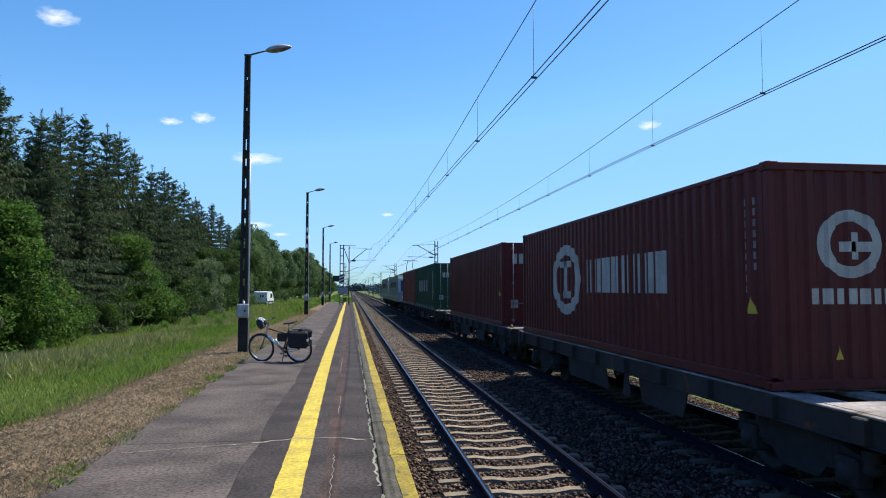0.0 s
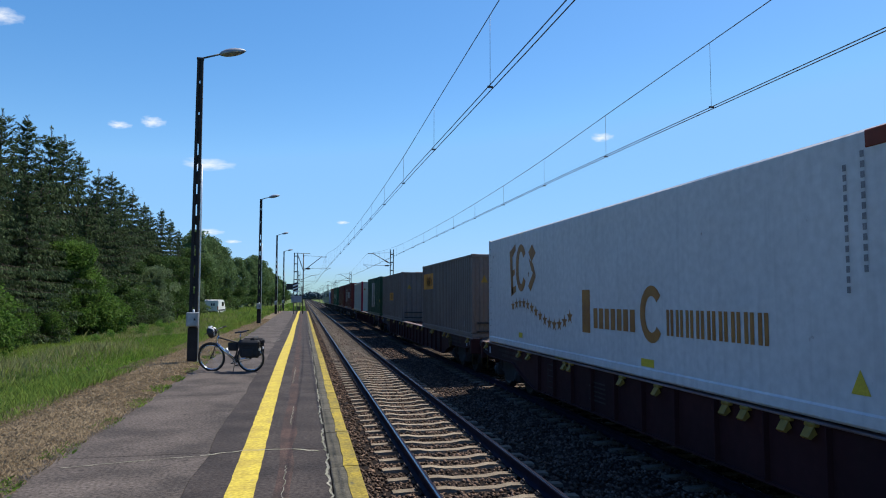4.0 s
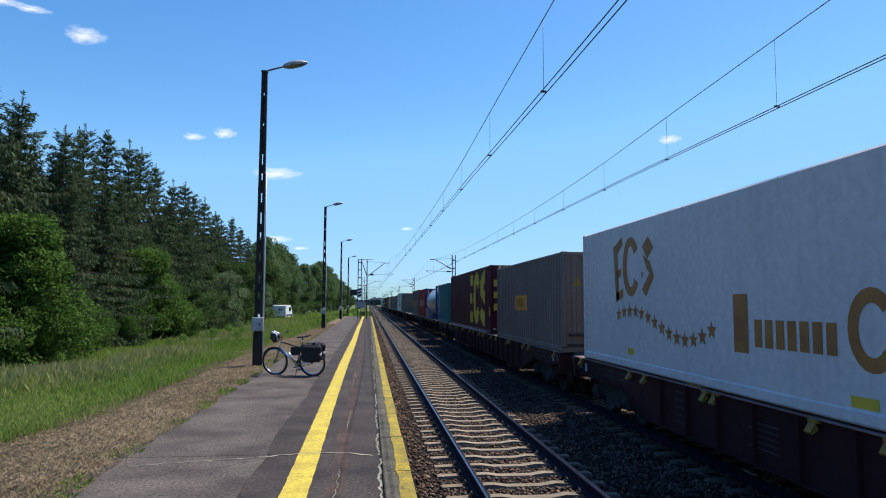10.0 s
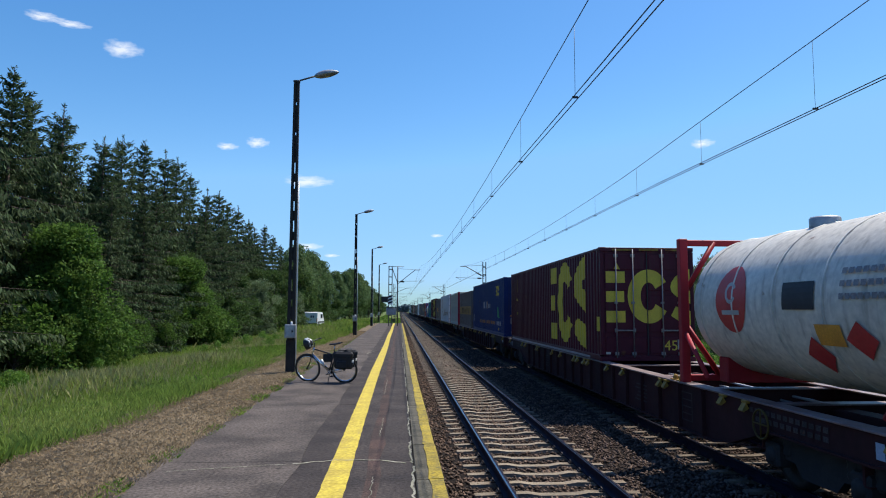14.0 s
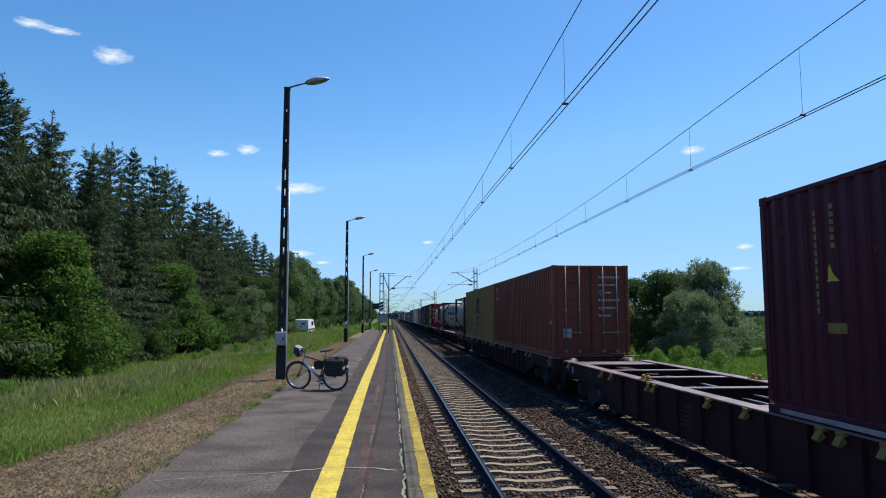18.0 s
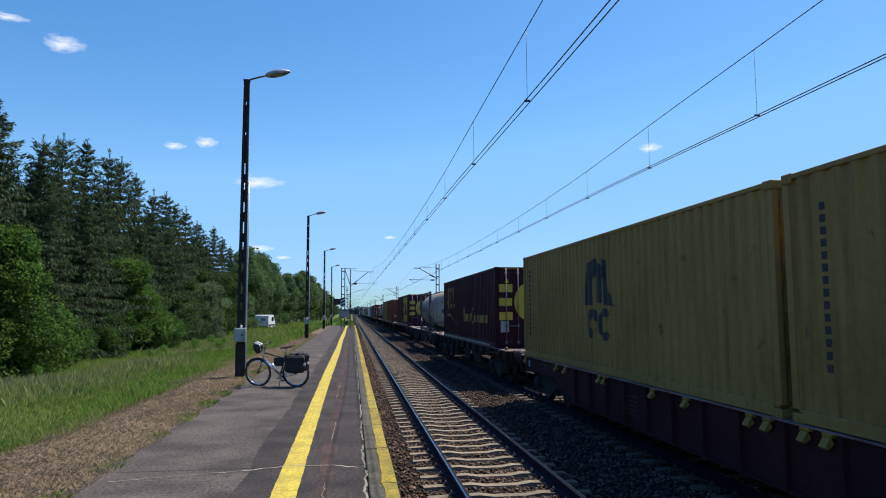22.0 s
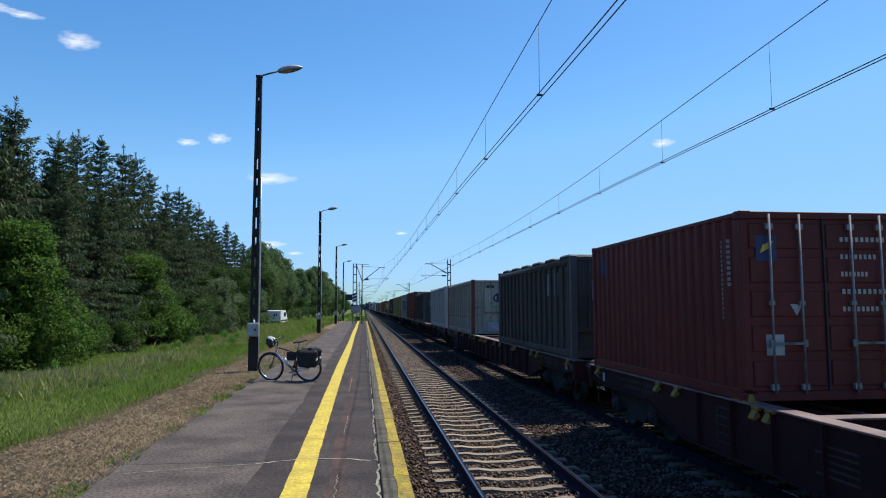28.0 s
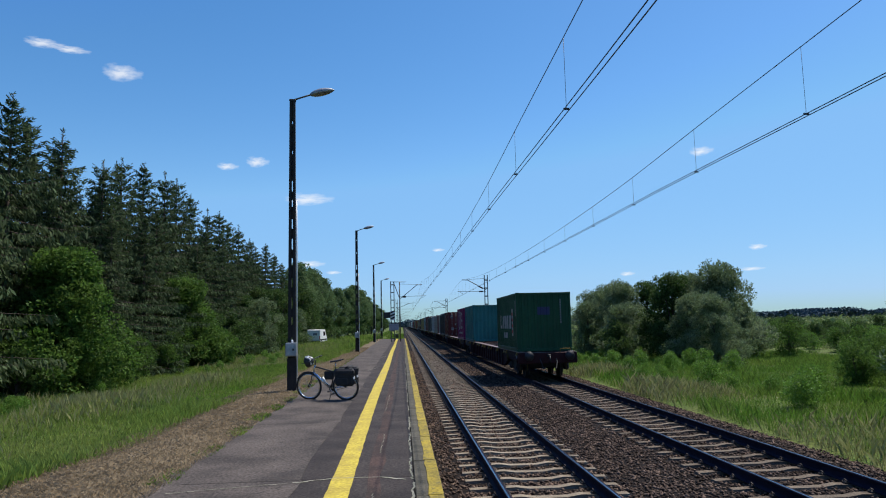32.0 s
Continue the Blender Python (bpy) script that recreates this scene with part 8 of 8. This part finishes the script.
def leafy(name, h, r, mat, label, seed, leaves=9000, size=0.15, ratio=0.55, low=0.1, category="tree", lumps=26, droop=0.0, lump=(0.26, 0.46), spread=1.0, taper=(1.25, 0.45)):
    g = np.random.default_rng(seed)
    lobes = []
    for k in range(lumps):
        z = h * (low + (0.97 - low) * g.uniform(0, 1) ** 0.85)
        q = (z / h - low) / (1 - low)
        env = r * (0.55 + 0.5 * math.sin(math.pi * min(1, 0.25 + 0.72 * q))) * (1 - (taper[0] if category == "tree" else 0.4) * max(0, q - taper[1]))
        a, d = g.uniform(0, 2 * math.pi), env * g.uniform(0.02, 0.90) ** spread
        lobes.append((d * math.cos(a), d * math.sin(a), z, r * g.uniform(*lump)))
    lobes.append((0, 0, h * 0.9, r * (0.3 if taper[1] > 0.3 else 0.14)))
    t = thing(name, pose(0, 0, 0), label, category)
    part("trunk", branchy(h, r, g, lobes, 0.006 if category == "herbs" else 0.03 + 0.014 * h), BARK, t)
    lb = np.array(lobes)
    pick = g.choice(len(lb), leaves, p=lb[:, 3] ** 2 / (lb[:, 3] ** 2).sum())
    nrm = g.normal(0, 1, (leaves, 3))
    nrm /= np.linalg.norm(nrm, axis=1)[:, None]
    # leaves gather in sprays
    spray = g.integers(0, 40, leaves)
    sdir = g.normal(0, 1, (len(lb), 40, 3))
    sdir /= np.linalg.norm(sdir, axis=2)[..., None]
    nrm = nrm * 0.42 + sdir[pick, spray]
    nrm /= np.linalg.norm(nrm, axis=1)[:, None]
    rad = lb[pick, 3] * (0.55 + 0.6 * g.uniform(0, 1, leaves) ** 0.5)
    c = lb[pick, :3] + nrm * rad[:, None] * np.array([1, 1, 0.85])
    c[:, 2] = np.maximum(c[:, 2], 0.1)
    v, f = leaf_quads(c, nrm, size, g, ratio, droop)
    part("crown", quick_mesh("crown", v, f), mat, t)
    return t


def spruce(h, r, label, seed):
    """Trunk, whorls of drooping boughs, hanging sprigs of needles."""
    g = np.random.default_rng(seed)
    t = thing("spruce_tree", pose(0, 0, 0), label, "tree", "spruces of the forest edge")
    part("trunk", Shape().tube([(0, 0, -0.4), (0.03, 0.02, h * 0.5), (0, 0, h)], [0.17, 0.10, 0.012], 7), BARK, t)
    P, D, S = [], [], []
    boughs = Shape()
    z = h * 0.04
    while z < h * 0.97:
        q = z / h
        n = 6 if q < 0.8 else 5
        ln = r * 1.05 * (1 - q) ** 0.8 * g.uniform(0.8, 1.15) + 0.05
        a0 = g.uniform(0, 6.28)
        for k in range(n):
            a = a0 + 6.283 * k / n + g.normal(0, 0.25)
            L = ln * g.uniform(0.55, 1.2)
            ca, sa = math.cos(a), math.sin(a)
            # young boughs rise, old ones droop and lift at the tip
            sag = 0.30 if q < 0.6 else 0.30 - 2.2 * (q - 0.6)
            pt = lambda s: np.array((ca * L * s, sa * L * s, z - L * (sag * s - 0.16 * s * s)))
            boughs.tube([pt(0.02), pt(0.5), pt(0.98)], [0.02, 0.013, 0.004], 3, caps=False)
            m = max(9, int(L / 0.031))
            for i in range(m):
                s = 0.10 + 0.92 * (i + g.uniform(0, 1)) / m
                p = pt(s)
                w = 0.17 * (1.15 - s) * L + 0.05
                for side in (-1, 1):
                    o = side * g.uniform(0.05, 1.0) * w
                    P.append((p[0] - sa * o, p[1] + ca * o, p[2] - abs(o) * 0.2 - 0.05 - 0.20 * g.uniform(0, 1) ** 2))
                    D.append((ca * 0.55 - sa * side * 0.5, sa * 0.55 + ca * side * 0.5, -1.1 if q < 0.75 else 0.15))
                    S.append(0.15 + 0.19 * g.uniform(0, 1) * (1 - 0.4 * q))
        z += 0.33 + 0.40 * (1 - q) * g.uniform(0.6, 1.4)
    for k in range(26):
        zz = h * (0.95 + 0.055 * k / 26)
        a = g.uniform(0, 6.28)
        P.append((0.05 * math.cos(a), 0.05 * math.sin(a), zz))
        D.append((math.cos(a), math.sin(a), 1.0))
        S.append(0.16)
    part("branchwork", boughs, BARK, t)
    P, D, S = np.array(P), np.array(D), np.array(S)
    P += g.normal(0, 0.03, P.shape)
    v, f = leaf_quads(P, D * 1.7, 1.0, g, 0.26)
    v = v.reshape(-1, 4, 3)
    v = P[:, None] + (v - P[:, None]) * S[:, None, None] * 1.08
    part("needles", quick_mesh("needles", v.reshape(-1, 3), f), SPRUCE, t)
    return t


def place(ob, x, y, z, turn, k=1.0, label=""):
    ob.matrix_basis = pose(x, y, z, 0, 0, turn)
    ob.scale = (k, k, k)
    return tagged(ob, label)


sp = [spruce(11.8, 3.9, "tall dark spruce at the forest edge", 31), spruce(11.2, 3.4, "tall dark spruce at the forest edge", 32), spruce(12.2, 4.2, "tall dark spruce at the forest edge", 33)]
spots = [(-15.6, 27.7, 11.6), (-15.4, 31.4, 11.2), (-15.6, 38.5, 11.6), (-15.8, 42.3, 12.2), (-15.5, 45.2, 12.3), (-15.6, 47.8, 12.4), (-15.9, 52.0, 12.1), (-15.6, 55.5, 11.6), (-15.5, 58.8, 12.0), (-15.7, 62.5, 11.5), (-15.6, 66.0, 11.8), (-15.7, 71.0, 11.2), (-15.6, 79.0, 11.6), (-15.9, 75.0, 10.8), (-15.7, 85.0, 11.0), (-15.8, 91.0, 10.5),
         (-14.8, 23.0, 11.4), (-16.5, 35.0, 9.6), (-17.5, 25.0, 12.0), (-14.4, 19.2, 11.0), (-15.0, 34.8, 10.6), (-14.2, 40.2, 9.0), (-14.0, 49.5, 9.5), (-13.4, 32.2, 7.5), (-13.6, 36.8, 8.2), (-13.5, 45.8, 7.8), (-13.6, 52.6, 8.5), (-13.5, 55.5, 7.2), (-16.3, 25.6, 11.6), (-16.0, 29.6, 11.2), (-16.6, 33.2, 10.9), (-16.2, 21.0, 10.8)]
tr = random.Random(9)
for k in range(44):
    spots.append((tr.uniform(-21.5, -16.4), 21 + k * 1.75 + tr.uniform(-0.8, 0.8), tr.uniform(9.0, 11.0)))
for i, (x, y, h) in enumerate(spots):
    src = sp[i % 3]
    base_h = (11.8, 11.2, 12.2)[i % 3]
    ob = src if i < 3 else copy_thing(src, pose(0, 0, 0))
    place(ob, x, y, -0.55, tr.uniform(0, 360), 1.05 * h / base_h)

green = leafy("broadleaf_tree", 5.6, 2.8, LEAF_LIGHT, "fresh green broadleaf tree before the spruces", 41, 56000, 0.13, 0.6, 0.02, lumps=130, lump=(0.08, 0.30), droop=0.15, spread=0.5, taper=(0.75, 0.20))
dark = leafy("broadleaf_tree", 6.5, 2.6, LEAF_DARK, "dark green broadleaf tree in the forest edge", 42, 20000, 0.15, 0.55, 0.04, lumps=76, lump=(0.10, 0.28), droop=0.3, spread=0.85, taper=(0.95, 0.40))
shrub = leafy("shrub", 3.0, 1.7, LEAF_DARK, "dense dark green shrub at the forest foot", 43, 6000, 0.115, 0.55, 0.02, "shrub", 30, lump=(0.16, 0.34))
shrub_g = leafy("shrub", 2.6, 1.6, LEAF_LIGHT, "dense fresh green shrub at the forest foot", 46, 5500, 0.115, 0.5, 0.02, "shrub", 18)
willow = leafy("willow_bush", 6.2, 3.0, LEAF_WILLOW, "grey-green willow bush in the meadow", 44, 30000, 0.18, 0.30, 0.0, "bush", 70, -0.6, (0.12, 0.30))
birch = leafy("birch_tree", 11.0, 3.2, LEAF_BIRCH, "tall loose birch behind the meadow", 45, 20000, 0.22, 0.5, 0.05, "tree", 80, 0.5, (0.14, 0.32), 0.85, (0.85, 0.40))
place(green, -13.0, 27.2, -0.5, 20, 0.95)
for src, x, y, k in ((green, -12.9, 41.5, 0.92), (green, -13.3, 47.5, 0.6), (dark, -13.4, 57, 0.8), (dark, -13.6, 66, 0.95), (dark, -13.4, 74, 1.0), (dark, -13.6, 82, 1.05),
                     (shrub, -12.9, 34.0, 0.7), (shrub, -12.6, 38.5, 0.7), (shrub_g, -12.2, 31.5, 0.75), (shrub_g, -12.0, 36.2, 0.6), (shrub, -12.4, 44.5, 1.1), (shrub, -12.3, 49.5, 1.15), (shrub, -12.2, 54.0, 1.0), (shrub_g, -12.0, 46.8, 0.8), (shrub, -12.3, 64, 1.2), (shrub, -12.2, 70, 1.1), (shrub, -12.6, 76, 1.2), (shrub, -14.0, 27, 1.3),
                     (willow, -12.2, 60.0, 0.75), (willow, -12.6, 80, 0.7), (birch, -14, 98, 0.95), (birch, -13.5, 104, 1.0), (birch, -12.8, 111, 0.92), (birch, -14.5, 117, 1.0), (birch, -12.0, 128, 0.85), (birch, -11, 140, 0.9), (birch, -10.5, 150, 1.0), (birch, -9.8, 160, 0.95), (birch, -10.4, 172, 1.0), (birch, -9.5, 186, 0.9),
                     (birch, -9.0, 200, 0.8), (birch, -8.6, 220, 0.8), (birch, -8.2, 245, 0.75), (birch, -8.0, 275, 0.75), (birch, -17, 108, 1.05), (birch, -16, 123, 1.1), (dark, -14, 90, 1.3), (dark, -12.5, 96, 0.9), (shrub, -11.5, 104, 1.2), (shrub, -10.8, 118, 1.3), (shrub, -9.6, 134, 1.4), (shrub, -8.6, 152, 1.4), (shrub, -7.8, 172, 1.4), (shrub, -7.0, 200, 1.6), (shrub, -6.5, 235, 1.8)):
    place(copy_thing(src, pose(0, 0, 0)), x, y, ground_z(x) - 0.05, tr.uniform(0, 360), k)
place(dark, -13.9, 43.6, -0.5, 70, 0.9)
place(shrub, -13.2, 24.4, -0.45, 10, 0.6)
place(shrub_g, -12.4, 33.0, -0.45, 200, 0.7)
place(birch, -14.2, 94, -0.5, 50, 1.0)
# willows and scrub beyond the second track
place(willow, 19.6, 41.5, -0.95, 15, 0.66)
for src, x, y, k in ((dark, 18.9, 46.5, 0.92), (willow, 20.8, 47.8, 0.95), (willow, 22.7, 46.8, 1.05), (willow, 24.2, 47.6, 0.68), (willow, 17.3, 52, 0.90), (willow, 16.0, 48.6, 0.62), (willow, 18.2, 57.0, 0.92), (willow, 19.2, 44.2, 0.70), (dark, 19.6, 53, 0.9), (willow, 15.6, 56, 0.70), (willow, 17.2, 60, 0.85), (willow, 15.5, 66, 0.72), (shrub, 15.2, 47.5, 0.9), (willow, 15.5, 78, 0.75),
                     (willow, 21.4, 23.6, 0.85), (willow, 19.9, 22.6, 0.98), (willow, 21.6, 18.4, 1.0), (willow, 25.5, 25.0, 0.9), (shrub_g, 19.0, 22.6, 0.9), (shrub, 20.0, 24.6, 0.9), (willow, 24.0, 18.5, 1.1), (dark, 24.0, 22.0, 0.9), (birch, 24.2, 16.0, 1.0), (birch, 22.4, 13.2, 1.1), (dark, 20.8, 15.8, 0.8), (willow, 21.5, 11.5, 1.0), (dark, 24.0, 6.5, 1.2),
                     (willow, 17.0, 95, 0.8), (willow, 16.5, 115, 0.8), (shrub, 15.5, 135, 1.0), (shrub, 14.8, 165, 1.0), (shrub, 14.5, 200, 1.0)):
    place(copy_thing(src, pose(0, 0, 0)), x, y, ground_z(x) - 0.05, tr.uniform(0, 360), k)
herb = leafy("herb_clump", 1.3, 0.9, LEAF_HERB, "lush clump of nettles and herbs in the meadow", 47, 3000, 0.085, 0.45, 0.0, "herbs", 22, lump=(0.22, 0.42))
place(herb, 12.5, 27.0, -0.95, 0, 0.8)
for k in range(46):
    x, y = tr.uniform(11.2, 17.5), tr.uniform(14, 52)
    place(copy_thing(herb, pose(0, 0, 0)), x, y, -0.95, tr.uniform(0, 360), tr.uniform(0.35, 0.8))
for k in range(60):
    y = tr.uniform(44, 95)
    x = y * tr.uniform(0.52, 0.82)
    place(copy_thing((shrub_g, herb, shrub)[k % 3], pose(0, 0, 0)), x, y, -1.05, tr.uniform(0, 360), tr.uniform(0.55, 0.95) * (1.0 if k % 3 != 1 else 1.7))
for k in range(22):
    y = tr.uniform(26, 40)
    x = y * tr.uniform(0.66, 0.8)
    place(copy_thing((shrub_g, herb)[k % 2], pose(0, 0, 0)), x, y, -1.0, tr.uniform(0, 360), tr.uniform(0.4, 0.7))
for k in range(14):
    x, y = tr.uniform(-11.5, -7), tr.uniform(16, 50)
    place(copy_thing(herb, pose(0, 0, 0)), x, y, ground_z(x), tr.uniform(0, 360), tr.uniform(0.25, 0.5))


def woods(n, xr, yr, h, size, seed, base=-1.2, even=0.0):
    g = np.random.default_rng(seed)
    x, y = g.uniform(*xr, n), g.uniform(*yr, n)
    top = h * (0.72 + 0.28 * np.sin(x * 0.11) * np.sin(x * 0.031 + 1) + 0.16 * (1 - even) * g.normal(0, 1, n))
    z = base + np.maximum(0.5, top) * g.uniform(0, 1, n) ** (0.6 - 0.3 * even)
    c = np.stack([x, y, z], 1)
    return leaf_quads(c, g.normal(0, 1, (n, 3)), size, g, 0.7)


# far woods carry their haze in the bluish leaf colour
stuff("far_woods", woods(60000, (60, 900), (480, 560), 9.0, 2.2, 51, even=1.0), FAR_WOOD_HAZE, "dark line of woods on the horizon", "woods")
stuff("far_woods", woods(7000, (-200, 60), (900, 960), 8.0, 4.0, 52), FAR_WOOD_HAZE, "dark line of woods at the end of the line", "woods")
stuff("far_woods", woods(9000, (-60, -14), (150, 420), 9, 1.2, 53), FAR_WOOD_HAZE, "dense trees far along the line", "woods")
stuff("far_woods", woods(6000, (12, 40), (220, 480), 5, 1.0, 54), FAR_WOOD_HAZE, "scrub far along the line", "woods")
stuff("far_scrub", woods(24000, (60, 420), (110, 460), 3.0, 0.9, 55), LEAF_FIELD, "green scrub across the wide meadow", "scrub")
stuff("forest_depth", woods(26000, (-34, -19), (8, 110), 8.5, 0.55, 56), SPRUCE, "dark depth of the spruce forest", "woods")

# ---- small fair-weather clouds ----
def cloud_material():
    ma = bpy.data.materials.new("cloud_glow")
    ma.use_nodes = True
    nt = ma.node_tree
    N, Lk = nt.nodes, nt.links
    N.remove(N["Principled BSDF"])
    tc, no, gr = N.new("ShaderNodeTexCoord"), N.new("ShaderNodeTexNoise"), N.new("ShaderNodeTexGradient")
    gr.gradient_type = "SPHERICAL"
    no.inputs["Scale"].default_value, no.inputs["Detail"].default_value = 2.6, 7.0
    Lk.new(tc.outputs["Object"], gr.inputs[0])
    Lk.new(tc.outputs["Object"], no.inputs["Vector"])
    mul, mr = N.new("ShaderNodeMath"), N.new("ShaderNodeMapRange")
    mul.operation = "MULTIPLY"
    Lk.new(gr.outputs["Fac"], mul.inputs[0])
    Lk.new(no.outputs["Fac"], mul.inputs[1])
    mr.inputs[1].default_value, mr.inputs[2].default_value = 0.16, 0.50
    mr.inputs[4].default_value = 0.72
    Lk.new(mul.outputs[0], mr.inputs[0])
    # the sunlit white of the clouds is an even glow of the sheet itself
    em, tp, mx = N.new("ShaderNodeEmission"), N.new("ShaderNodeBsdfTransparent"), N.new("ShaderNodeMixShader")
    em.inputs[0].default_value, em.inputs[1].default_value = (0.95, 0.97, 1.0, 1), 0.85
    Lk.new(mr.outputs[0], mx.inputs[0])
    Lk.new(tp.outputs[0], mx.inputs[1])
    Lk.new(em.outputs[0], mx.inputs[2])
    Lk.new(mx.outputs[0], N["Material Output"].inputs[0])
    return ma


CLOUD = cloud_material()
DIST = 3200.0
# direction of each cloud: azimuth from the line to the right, elevation, half width and half height in degrees
for az, el, hw, hh in CLOUDS:
    a, e = radians(az), radians(el)
    c = Vector((math.sin(a) * math.cos(e), math.cos(a) * math.cos(e), math.sin(e))) * DIST
    g = 12
    v = [((i / g * 2 - 1), 0.06 * math.sin(i * 1.7) * math.cos(j * 2.1), (j / g * 2 - 1)) for j in range(g + 1) for i in range(g + 1)]
    f = [(j * (g + 1) + i, j * (g + 1) + i + 1, (j + 1) * (g + 1) + i + 1, (j + 1) * (g + 1) + i) for j in range(g) for i in range(g)]
    ob = new("cloud", quick_mesh("cloud", v, f, True))
    ob.data.materials.append(CLOUD)
    ob.matrix_basis = Matrix.Translation(c) @ Euler((0, 0, -a)).to_matrix().to_4x4()
    ob.scale = (DIST * math.tan(radians(hw)), DIST * 0.01, DIST * math.tan(radians(hh)))
    ob.visible_shadow = False
    tagged(ob, "small white fair-weather cloud", "cloud", "clouds", "structure")

# ---- sleepers and rails last ----
build_track("track_1", TRACK1, "near railway track with concrete sleepers", SLEEPER)
build_track("track_2", TRACK2, "second railway track on which the train runs", SLEEPER_GRIMY_SHADED)
motions()
